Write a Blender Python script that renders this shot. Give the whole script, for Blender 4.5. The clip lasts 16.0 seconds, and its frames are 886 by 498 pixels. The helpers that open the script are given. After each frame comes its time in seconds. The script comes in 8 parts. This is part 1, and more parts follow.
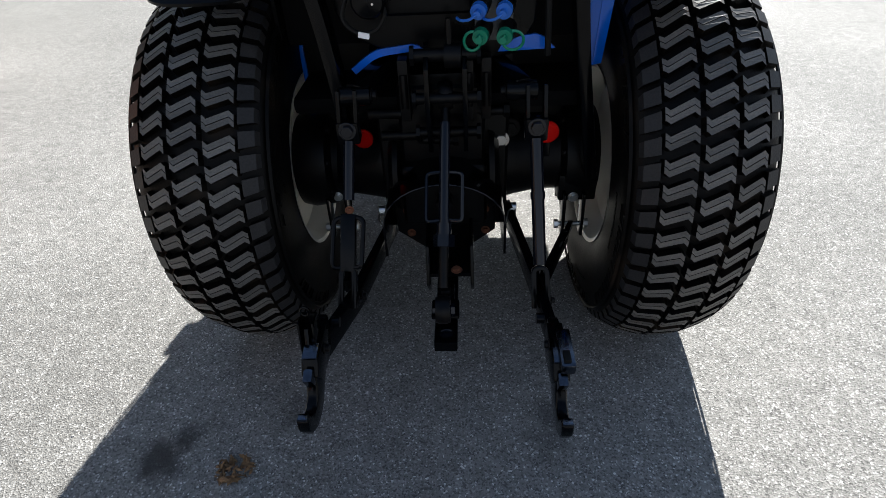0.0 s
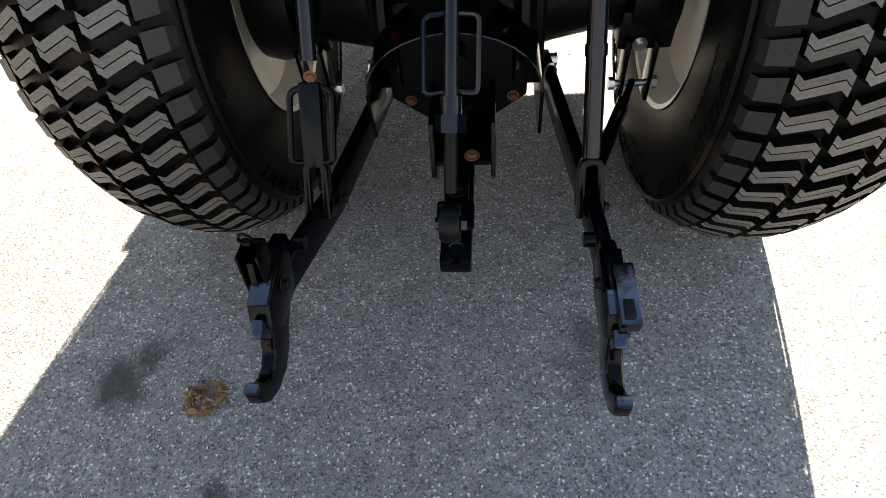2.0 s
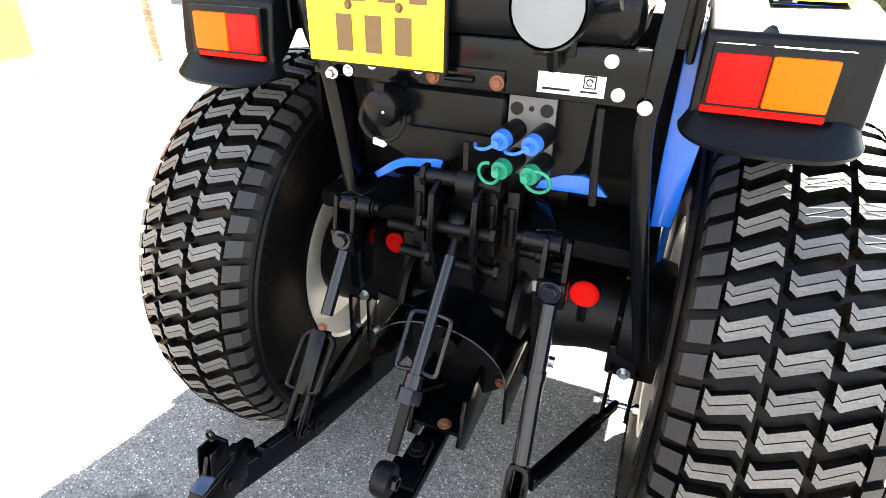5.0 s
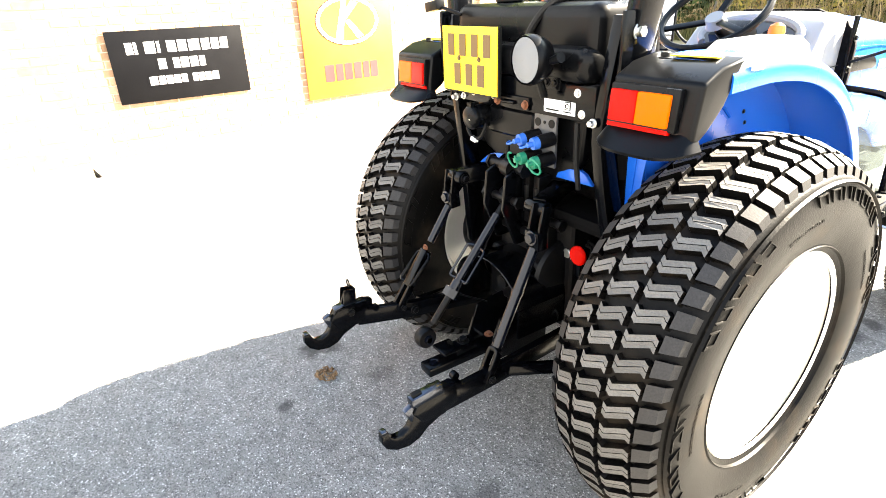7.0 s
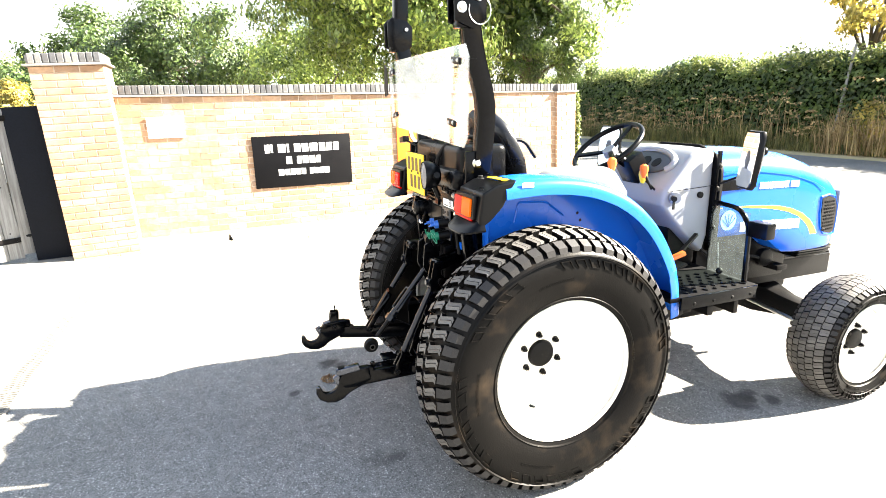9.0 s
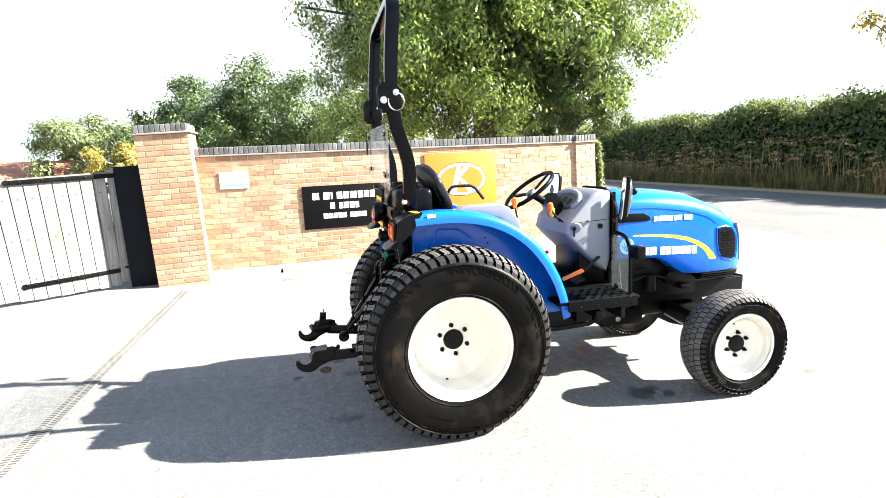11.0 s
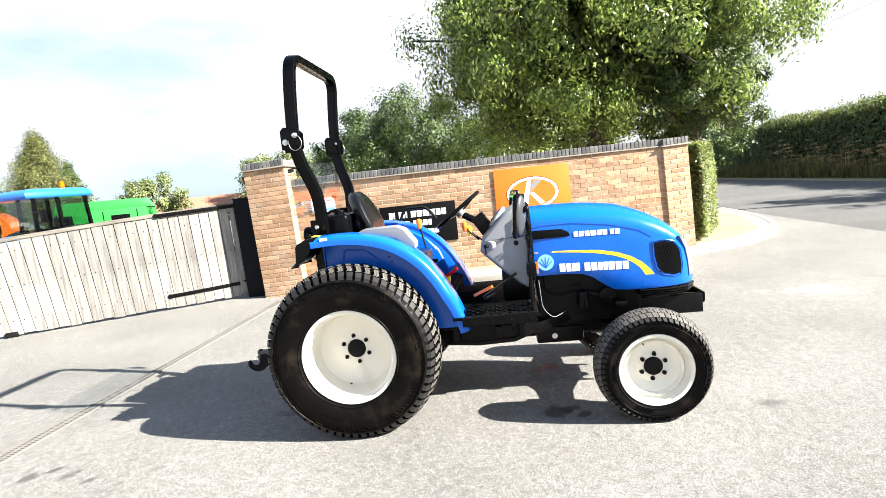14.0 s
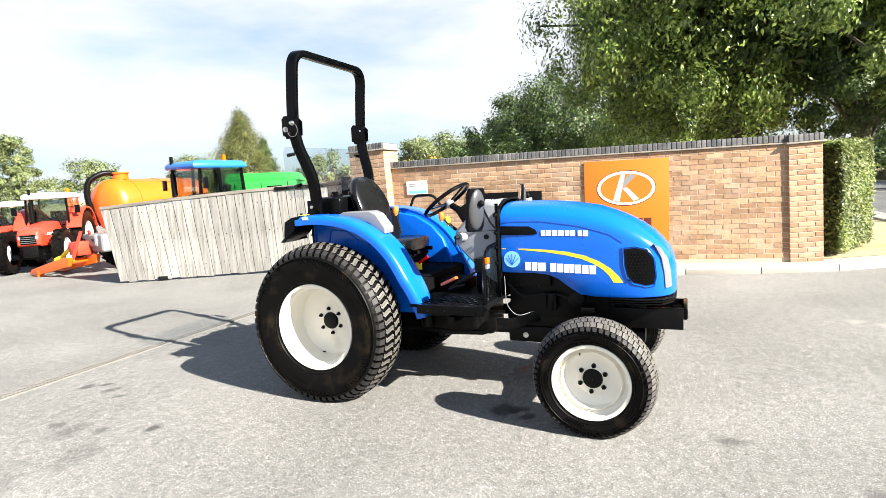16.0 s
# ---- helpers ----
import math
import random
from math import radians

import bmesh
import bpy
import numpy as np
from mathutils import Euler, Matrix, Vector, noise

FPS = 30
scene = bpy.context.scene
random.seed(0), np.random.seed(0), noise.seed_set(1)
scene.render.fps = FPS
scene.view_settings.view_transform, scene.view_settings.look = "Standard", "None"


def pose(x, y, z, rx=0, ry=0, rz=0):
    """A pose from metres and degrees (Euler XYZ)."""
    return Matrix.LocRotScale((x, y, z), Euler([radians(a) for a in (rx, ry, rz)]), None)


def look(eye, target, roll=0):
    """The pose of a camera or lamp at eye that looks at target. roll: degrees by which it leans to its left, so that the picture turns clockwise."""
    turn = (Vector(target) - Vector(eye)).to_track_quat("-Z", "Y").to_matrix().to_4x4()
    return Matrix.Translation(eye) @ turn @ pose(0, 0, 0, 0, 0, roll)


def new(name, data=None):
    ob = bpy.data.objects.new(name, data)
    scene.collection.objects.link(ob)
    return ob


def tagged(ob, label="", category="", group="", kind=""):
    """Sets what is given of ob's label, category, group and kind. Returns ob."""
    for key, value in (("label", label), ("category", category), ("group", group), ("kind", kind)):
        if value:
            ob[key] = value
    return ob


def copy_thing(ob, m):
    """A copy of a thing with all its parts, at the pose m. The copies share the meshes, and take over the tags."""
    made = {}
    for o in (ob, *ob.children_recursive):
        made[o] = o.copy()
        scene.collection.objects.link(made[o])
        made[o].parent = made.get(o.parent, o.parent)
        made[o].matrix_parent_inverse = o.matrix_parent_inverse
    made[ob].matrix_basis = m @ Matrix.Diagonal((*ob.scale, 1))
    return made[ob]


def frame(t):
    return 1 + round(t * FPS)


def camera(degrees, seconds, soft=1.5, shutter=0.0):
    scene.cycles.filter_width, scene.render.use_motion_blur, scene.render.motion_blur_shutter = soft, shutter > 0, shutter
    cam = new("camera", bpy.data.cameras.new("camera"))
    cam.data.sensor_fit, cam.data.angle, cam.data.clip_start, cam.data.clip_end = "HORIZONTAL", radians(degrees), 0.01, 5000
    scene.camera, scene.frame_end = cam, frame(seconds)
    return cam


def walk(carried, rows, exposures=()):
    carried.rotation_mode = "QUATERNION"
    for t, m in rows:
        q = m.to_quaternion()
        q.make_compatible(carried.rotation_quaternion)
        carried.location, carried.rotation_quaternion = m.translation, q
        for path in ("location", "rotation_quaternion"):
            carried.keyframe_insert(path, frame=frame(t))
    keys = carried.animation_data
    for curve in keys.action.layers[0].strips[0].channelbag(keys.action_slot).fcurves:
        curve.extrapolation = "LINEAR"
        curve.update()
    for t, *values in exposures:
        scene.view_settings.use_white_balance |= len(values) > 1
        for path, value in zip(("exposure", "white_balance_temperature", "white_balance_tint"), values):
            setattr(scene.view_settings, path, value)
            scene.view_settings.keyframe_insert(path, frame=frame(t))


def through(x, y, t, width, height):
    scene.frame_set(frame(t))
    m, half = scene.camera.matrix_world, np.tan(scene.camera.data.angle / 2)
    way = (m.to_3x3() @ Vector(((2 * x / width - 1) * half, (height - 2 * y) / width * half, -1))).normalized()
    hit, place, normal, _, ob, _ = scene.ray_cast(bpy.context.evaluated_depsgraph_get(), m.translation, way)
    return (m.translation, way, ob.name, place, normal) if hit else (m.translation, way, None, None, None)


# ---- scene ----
cam = camera(77.9, 16.0, soft=0.45)
PATH = [
    (0, (0.058, -1.66, 1.388), (-0.025, -0.05, 0.204), -3.1),
    (0.5, (0.096, -1.519, 1.315), (-0.03, -0.016, 0.002), -3.1),
    (1, (0.141, -1.406, 1.262), (-0.072, -0.016, -0.16), -5.6),
    (1.5, (0.121, -1.335, 1.213), (-0.12, -0.104, -0.346), -8.5),
    (2, (0.073, -1.27, 1.2), (-0.109, -0.067, -0.388), -7.3),
    (2.5, (0.048, -1.254, 1.196), (-0.064, -0.016, -0.37), -5.6),
    (3, (0.039, -1.247, 1.212), (-0.012, 0.121, -0.246), -2.4),
    (3.5, (0.062, -1.258, 1.242), (0.027, 0.268, -0.051), -0.7),
    (4, (0.163, -1.244, 1.275), (-0.057, 0.391, 0.145), -1.0),
    (4.5, (0.281, -1.251, 1.326), (-0.244, 0.383, 0.3), -0.7),
    (4.7, (0.31, -1.266, 1.36), (-0.258, 0.378, 0.373), 0.6),
    (6.8, (1.191, -1.426, 1.466), (-0.272, -0.353, 0.624), -2.6),
    (7, (1.311, -1.434, 1.473), (-0.208, -0.433, 0.643), -2.1),
    (7.5, (1.606, -1.354, 1.519), (-0.026, -0.508, 0.731), -2.1),
    (8, (1.908, -1.219, 1.56), (0.162, -0.554, 0.847), -1.8),
    (8.5, (2.201, -1.211, 1.573), (0.422, -0.541, 0.953), -2.2),
    (9, (2.531, -1.188, 1.62), (0.715, -0.518, 1.116), -1.3),
    (9.2, (2.662, -1.128, 1.619), (0.822, -0.486, 1.169), -0.3),
    (11.3, (3.8, -0.621, 1.641), (1.854, -0.251, 1.364), -2.7),
    (11.5, (3.86, -0.511, 1.636), (1.9, -0.178, 1.419), -2.2),
    (12, (3.927, -0.185, 1.619), (1.948, 0.02, 1.414), -3.9),
    (12.5, (4.06, 0.127, 1.611), (2.074, 0.237, 1.405), -5.1),
    (13, (4.178, 0.444, 1.621), (2.19, 0.442, 1.401), -6.0),
    (13.5, (4.141, 0.742, 1.605), (2.158, 0.621, 1.374), -3.3),
    (14, (4.1, 1.055, 1.594), (2.127, 0.823, 1.357), -6.2),
    (14.5, (4.167, 1.388, 1.579), (2.202, 1.063, 1.399), -1.7),
    (15, (4.102, 1.705, 1.54), (2.181, 1.187, 1.34), -2.2),
    (15.5, (3.978, 2.021, 1.535), (2.096, 1.385, 1.301), -3.6),
    (16, (3.866, 2.378, 1.523), (2.052, 1.573, 1.281), -3.1),
]
EXPOSURES = [(0, 1.5, 6000, 10), (1, 2.15, 6700, 10), (2, 2.85, 7000, 10), (3.5, 3.3, 7000, 10), (4, 3.95, 6900, 10), (4.5, 4.35, 6850, 10), (7, 4.25, 7400, 10), (9, 3.5, 6900, 10), (11.5, 2.5, 6300, 10), (14.5, 2.0, 6400, 10), (16, 1.82, 6400, 10)]
walk(cam, [(t, look(eye, target, roll)) for t, eye, target, roll in PATH], EXPOSURES)

# ---- light ----
SUN = Vector((0.82, 3.63, 2.45)).normalized()
world = bpy.data.worlds.new("sky")
scene.world = world
world.use_nodes = True
wn = world.node_tree
sky = wn.nodes.new("ShaderNodeTexSky")
sky.sky_type, sky.sun_disc = "NISHITA", False
sky.sun_elevation = math.asin(SUN.z)
sky.sun_rotation = math.atan2(SUN.x, SUN.y)
sky.air_density, sky.dust_density, sky.ozone_density = 1.0, 1.5, 1.0
# thin bright clouds drawn over the blue
wtc = wn.nodes.new("ShaderNodeTexCoord")
wmap = wn.nodes.new("ShaderNodeMapping")
wmap.inputs["Scale"].default_value = (1.0, 1.0, 3.5)
wno = wn.nodes.new("ShaderNodeTexNoise")
wno.inputs["Scale"].default_value, wno.inputs["Detail"].default_value = 1.6, 6
wramp = wn.nodes.new("ShaderNodeValToRGB")
wramp.color_ramp.elements[0].position, wramp.color_ramp.elements[1].position = 0.36, 0.50
wramp.color_ramp.elements[0].color = (0.42, 0.42, 0.42, 1)
wmix = wn.nodes.new("ShaderNodeMixRGB")
wmix.inputs[2].default_value = (9.2, 9.6, 10.2, 1)
wn.links.new(wtc.outputs["Generated"], wmap.inputs[0])
wn.links.new(wmap.outputs[0], wno.inputs["Vector"])
wn.links.new(wno.outputs["Fac"], wramp.inputs[0])
# the cloud sheet thins overhead
wsep = wn.nodes.new("ShaderNodeSeparateXYZ")
wn.links.new(wtc.outputs["Generated"], wsep.inputs[0])
whi = wn.nodes.new("ShaderNodeMapRange")
whi.inputs["From Min"].default_value, whi.inputs["From Max"].default_value = 0.30, 0.75
whi.inputs["To Min"].default_value, whi.inputs["To Max"].default_value = 1.0, 0.10
wn.links.new(wsep.outputs["Z"], whi.inputs["Value"])
wmul = wn.nodes.new("ShaderNodeMath")
wmul.operation = "MULTIPLY"
wn.links.new(wramp.outputs[0], wmul.inputs[0])
wn.links.new(whi.outputs[0], wmul.inputs[1])
wn.links.new(wmul.outputs[0], wmix.inputs[0])
wblue = wn.nodes.new("ShaderNodeMixRGB")
wblue.blend_type = "MULTIPLY"
wblue.inputs[0].default_value, wblue.inputs[2].default_value = 1.0, (1.1, 1.5, 1.75, 1)
wn.links.new(sky.outputs[0], wblue.inputs[1])
wn.links.new(wblue.outputs[0], wmix.inputs[1])
wn.links.new(wmix.outputs[0], wn.nodes["Background"].inputs[0])
wn.nodes["Background"].inputs[1].default_value = 0.031
sun_data = bpy.data.lights.new("sun", "SUN")
sun_data.energy, sun_data.angle, sun_data.color = 6.0, radians(0.53), (1.0, 0.94, 0.835)
sun = new("sun", sun_data)
sun.matrix_world = look(SUN * 60, (0, 0, 0))


# ---- mesh building ----
class G:
    """Collects vertices and faces of one mesh."""

    def __init__(self):
        self.v, self.f = [], []

    def add(self, verts, faces):
        n = len(self.v)
        self.v += [tuple(p) for p in verts]
        self.f += [tuple(i + n for i in f) for f in faces]
        return self

    def box(self, c, s, rot=(0, 0, 0)):
        m = pose(*c, *rot)
        vs = [m @ Vector((x * s[0] / 2, y * s[1] / 2, z * s[2] / 2)) for x in (-1, 1) for y in (-1, 1) for z in (-1, 1)]
        return self.add(vs, [(0, 1, 3, 2), (4, 6, 7, 5), (0, 4, 5, 1), (2, 3, 7, 6), (0, 2, 6, 4), (1, 5, 7, 3)])

    def sweep(self, pts, section, up=(0, 0, 1), closed=False, scales=None, cap=True):
        """A closed section of (side, up) pairs carried along a line of points."""
        pts = [Vector(p) for p in pts]
        n, k = len(pts), len(section)
        rings, u = [], Vector(up)
        for i, p in enumerate(pts):
            a = pts[(i - 1) % n] if closed or i else p
            b = pts[(i + 1) % n] if closed or i < n - 1 else p
            d = (b - a).normalized()
            side = d.cross(u)
            if side.length < 1e-4:
                side = d.cross(Vector((1, 0.01, 0)))
            side.normalize()
            v = side.cross(d).normalized()
            u = v
            w = scales[i] if scales else 1.0
            rings.append([p + side * (q[0] * w) + v * (q[1] * w) for q in section])
        vs = [q for r in rings for q in r]
        fs = []
        for i in range(n if closed else n - 1):
            j = (i + 1) % n
            for a in range(k):
                b = (a + 1) % k
                fs.append((i * k + a, i * k + b, j * k + b, j * k + a))
        if cap and not closed:
            fs += [tuple(range(k - 1, -1, -1)), tuple((n - 1) * k + a for a in range(k))]
        return self.add(vs, fs)

    def tube(self, pts, r, n=10, closed=False, scales=None):
        return self.sweep(pts, [(r * math.cos(2 * math.pi * i / n), r * math.sin(2 * math.pi * i / n)) for i in range(n)], closed=closed, scales=scales)

    def bar(self, pts, w, h, up=(0, 0, 1)):
        return self.sweep(pts, [(-w / 2, -h / 2), (w / 2, -h / 2), (w / 2, h / 2), (-w / 2, h / 2)], up)

    def cyl(self, p, q, r, r2=None, n=18):
        return self.tube([p, q], r, n, scales=[1.0, (r2 if r2 is not None else r) / r])

    def prism(self, outline, x0, x1, axis="x"):
        """An outline extruded from x0 to x1: (y, z) pairs along x, (x, z) along y, (x, y) along z."""
        def put(a, b, t):
            return {"x": (t, a, b), "y": (a, t, b), "z": (a, b, t)}[axis]
        k = len(outline)
        vs = [put(a, b, x0) for a, b in outline] + [put(a, b, x1) for a, b in outline]
        fs = [tuple(range(k)), tuple(range(2 * k - 1, k - 1, -1))]
        fs += [(i, i + k, (i + 1) % k + k, (i + 1) % k) for i in range(k)]
        return self.add(vs, fs)

    def lathe(self, profile, n=48, c=(0, 0, 0), start=0.0, turn=2 * math.pi):
        """(x, radius) pairs turned about the x axis through c."""
        whole = abs(turn - 2 * math.pi) < 1e-6
        m = n if whole else n + 1
        vs = []
        for i in range(m):
            a = start + turn * i / n
            vs += [(c[0] + x, c[1] + r * math.cos(a), c[2] + r * math.sin(a)) for x, r in profile]
        k = len(profile)
        fs = []
        for i in range(n):
            j = (i + 1) % m
            fs += [(i * k + a, i * k + a + 1, j * k + a + 1, j * k + a) for a in range(k - 1)]
        return self.add(vs, fs)

    def loft(self, rings, cap=True, closed=True):
        k = len(rings[0])
        vs = [p for r in rings for p in r]
        fs = []
        for i in range(len(rings) - 1):
            for a in range(k if closed else k - 1):
                b = (a + 1) % k
                fs.append((i * k + a, i * k + b, (i + 1) * k + b, (i + 1) * k + a))
        if cap:
            fs += [tuple(range(k - 1, -1, -1)), tuple((len(rings) - 1) * k + a for a in range(k))]
        return self.add(vs, fs)

    def ball(self, c, r, n=16, m=10):
        r = (r, r, r) if not isinstance(r, tuple) else r
        rings = []
        for i in range(m + 1):
            t = math.pi * i / m
            s = max(math.sin(t), 1e-3)
            rings.append([(c[0] + r[0] * s * math.cos(2 * math.pi * j / n), c[1] + r[1] * s * math.sin(2 * math.pi * j / n), c[2] - r[2] * math.cos(t)) for j in range(n)])
        return self.loft(rings)


def mesh_of(name, g, material, bevel=0.0, segments=2, smooth=True, angle=32):
    me = bpy.data.meshes.new(name)
    me.from_pydata(g.v, [], g.f)
    bm = bmesh.new()
    bm.from_mesh(me)
    bmesh.ops.recalc_face_normals(bm, faces=bm.faces)
    if bevel:
        sharp = [e for e in bm.edges if len(e.link_faces) == 2 and e.calc_face_angle(0) > radians(30)]
        bmesh.ops.bevel(bm, geom=sharp, offset=bevel, segments=segments, profile=0.6, affect="EDGES", clamp_overlap=True)
    bm.to_mesh(me)
    bm.free()
    if material:
        me.materials.append(material)
    if smooth:
        me.polygons.foreach_set("use_smooth", [True] * len(me.polygons))
        me.set_sharp_from_angle(angle=radians(angle))
    return me


def part(name, g, material, parent=None, label="", bevel=0.0, segments=2, at=None, smooth=True):
    """One mesh object of its own, under a thing or a part."""
    ob = new(name, mesh_of(name, g, material, bevel, segments, smooth))
    if parent:
        ob.parent = parent
    if at is not None:
        ob.matrix_basis = at
    if label:
        ob["label"] = label
    return ob


def piece(name, mesh, parent, m):
    """An object on shared mesh data."""
    ob = new(name, mesh)
    ob.parent = parent
    ob.matrix_basis = m
    return ob


def thing(name, label, category, group="", kind="", at=None):
    ob = new(name)
    if at is not None:
        ob.matrix_basis = at
    return tagged(ob, label, category, group, kind)


def arc(c, r, a0, a1, n):
    return [(c[0] + r * math.cos(radians(a0 + (a1 - a0) * i / n)), c[1] + r * math.sin(radians(a0 + (a1 - a0) * i / n))) for i in range(n + 1)]


def rounded(pts, r, n=5):
    """A polyline with its inner corners rounded."""
    pts = [Vector(p) for p in pts]
    out = [pts[0]]
    for a, b, c in zip(pts, pts[1:], pts[2:]):
        d, e = (a - b), (c - b)
        q = min(r, d.length * 0.45, e.length * 0.45)
        d, e = b + d.normalized() * q, b + e.normalized() * q
        out += [d.lerp(b, i / n).lerp(b.lerp(e, i / n), i / n) for i in range(n + 1)]
    return out + [pts[-1]]


# ---- materials ----
def node_material(name):
    m = bpy.data.materials.new(name)
    m.use_nodes = True
    nt = m.node_tree
    return m, nt, nt.nodes["Principled BSDF"]


def rgb(c, k=1.0):
    return (min(c[0] * k, 1), min(c[1] * k, 1), min(c[2] * k, 1), 1)


def surface(name, color, rough=0.5, metal=0.0, vary=0.12, scale=6.0, fine=90.0, bump=0.15, depth=0.002, coat=0.0, dirt=None, dirt_amount=0.0, piece_vary=0.0, island_vary=0.0, spec=0.5):
    """A plain surface with large stains, fine grain and relief."""
    m, nt, b = node_material(name)
    n, l = nt.nodes.new, nt.links.new
    tc = n("ShaderNodeTexCoord")
    big, small = n("ShaderNodeTexNoise"), n("ShaderNodeTexNoise")
    big.inputs["Scale"].default_value, big.inputs["Detail"].default_value = scale, 6
    small.inputs["Scale"].default_value, small.inputs["Detail"].default_value = fine, 4
    l(tc.outputs["Object"], big.inputs["Vector"])
    l(tc.outputs["Object"], small.inputs["Vector"])
    mix = n("ShaderNodeMixRGB")
    mix.inputs[1].default_value, mix.inputs[2].default_value = rgb(color, 1 - vary), rgb(color, 1 + vary)
    l(big.outputs["Fac"], mix.inputs[0])
    last = mix.outputs[0]
    grain = n("ShaderNodeMixRGB")
    grain.blend_type = "OVERLAY"
    grain.inputs[0].default_value = min(vary * 1.5, 0.6)
    l(last, grain.inputs[1])
    l(small.outputs["Fac"], grain.inputs[2])
    last = grain.outputs[0]
    if dirt:
        ramp = n("ShaderNodeValToRGB")
        ramp.color_ramp.elements[0].position, ramp.color_ramp.elements[1].position = 0.62 - 0.25 * dirt_amount, 0.8
        l(big.outputs["Fac"], ramp.inputs[0])
        d = n("ShaderNodeMixRGB")
        d.inputs[2].default_value = rgb(dirt)
        l(ramp.outputs[0], d.inputs[0])
        l(last, d.inputs[1])
        last = d.outputs[0]
    for amount, node, out in ((piece_vary, "ShaderNodeObjectInfo", "Random"), (island_vary, "ShaderNodeNewGeometry", "Random Per Island")):
        if amount:
            src = n(node)
            hsv = n("ShaderNodeHueSaturation")
            rng = n("ShaderNodeMapRange")
            rng.inputs["To Min"].default_value, rng.inputs["To Max"].default_value = 1 - amount, 1 + amount
            l(src.outputs[out], rng.inputs["Value"])
            l(rng.outputs[0], hsv.inputs["Value"])
            l(last, hsv.inputs["Color"])
            last = hsv.outputs[0]
    l(last, b.inputs["Base Color"])
    rr = n("ShaderNodeMapRange")
    rr.inputs["To Min"].default_value, rr.inputs["To Max"].default_value = max(rough - 0.1, 0.02), min(rough + 0.12, 1)
    l(big.outputs["Fac"], rr.inputs["Value"])
    l(rr.outputs[0], b.inputs["Roughness"])
    b.inputs["Metallic"].default_value = metal
    b.inputs["Specular IOR Level"].default_value = spec
    b.inputs["Coat Weight"].default_value = coat
    b.inputs["Coat Roughness"].default_value = 0.08
    if bump:
        bp = n("ShaderNodeBump")
        bp.inputs["Strength"].default_value, bp.inputs["Distance"].default_value = bump, depth
        l(small.outputs["Fac"], bp.inputs["Height"])
        l(bp.outputs[0], b.inputs["Normal"])
    return m


def clear(name, tint, haze, rough=0.03):
    """A clear pane: see-through, a little milky, glossy at a slant."""
    m, nt, b = node_material(name)
    n, l = nt.nodes.new, nt.links.new
    tr, gl, df = n("ShaderNodeBsdfTransparent"), n("ShaderNodeBsdfGlossy"), n("ShaderNodeBsdfTranslucent")
    tr.inputs[0].default_value = rgb(tint)
    df.inputs[0].default_value = (0.8, 0.85, 0.9, 1)
    gl.inputs["Roughness"].default_value = rough
    lw, pw, fr = n("ShaderNodeLayerWeight"), n("ShaderNodeMath"), n("ShaderNodeMath")
    pw.operation, pw.inputs[1].default_value = "POWER", 4.0
    fr.operation, fr.inputs[1].default_value, fr.inputs[2].default_value = "MULTIPLY_ADD", 0.8, 0.04
    lw.inputs[0].default_value = 0.5
    l(lw.outputs["Facing"], pw.inputs[0])
    l(pw.outputs[0], fr.inputs[0])
    noise_n = n("ShaderNodeTexNoise")
    noise_n.inputs["Scale"].default_value = 7
    mul = n("ShaderNodeMath")
    mul.operation, mul.inputs[1].default_value = "MULTIPLY", haze * 2
    l(noise_n.outputs["Fac"], mul.inputs[0])
    m1, m2 = n("ShaderNodeMixShader"), n("ShaderNodeMixShader")
    l(mul.outputs[0], m1.inputs[0])
    l(tr.outputs[0], m1.inputs[1])
    l(df.outputs[0], m1.inputs[2])
    l(fr.outputs[0], m2.inputs[0])
    l(m1.outputs[0], m2.inputs[1])
    l(gl.outputs[0], m2.inputs[2])
    l(m2.outputs[0], nt.nodes["Material Output"].inputs[0])
    return m


BLACK = surface("black_paint", (0.0012, 0.0014, 0.0020), 0.14, vary=0.3, scale=9, fine=140, bump=0.06, coat=0.0, dirt=(0.0035, 0.0030, 0.0026), dirt_amount=0.1, spec=0.13)
IRON = surface("dark_iron", (0.0022, 0.0022, 0.0026), 0.38, vary=0.4, scale=14, fine=120, bump=0.3, dirt=(0.0075, 0.0050, 0.0032), dirt_amount=0.35, spec=0.14)
PLASTIC = surface("black_plastic", (0.0022, 0.0024, 0.0029), 0.28, vary=0.2, fine=300, bump=0.12, depth=0.0006, spec=0.12)
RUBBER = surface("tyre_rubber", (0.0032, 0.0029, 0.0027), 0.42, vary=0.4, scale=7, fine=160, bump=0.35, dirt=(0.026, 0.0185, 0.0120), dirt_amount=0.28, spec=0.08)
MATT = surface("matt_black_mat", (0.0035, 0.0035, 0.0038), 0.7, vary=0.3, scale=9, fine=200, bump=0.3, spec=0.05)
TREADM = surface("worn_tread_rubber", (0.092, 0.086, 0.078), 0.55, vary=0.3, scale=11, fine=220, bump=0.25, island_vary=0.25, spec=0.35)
# less worn, dusty shoulders; the shade of facing away is in the colour
SHOULDER = surface("dusty_shaded_shoulder_rubber", (0.022, 0.021, 0.021), 0.5, vary=0.35, scale=11, fine=220, bump=0.25, spec=0.2)
BLUE = surface("blue_paint", (0.0035, 0.110, 0.57), 0.26, vary=0.06, scale=3, fine=400, bump=0.0, coat=0.22, spec=0.3)
CREAM = surface("cream_wheel_paint", (0.80, 0.76, 0.66), 0.34, vary=0.05, scale=5, fine=80, bump=0.04, coat=0.2, dirt=(0.66, 0.60, 0.50), dirt_amount=0.0)
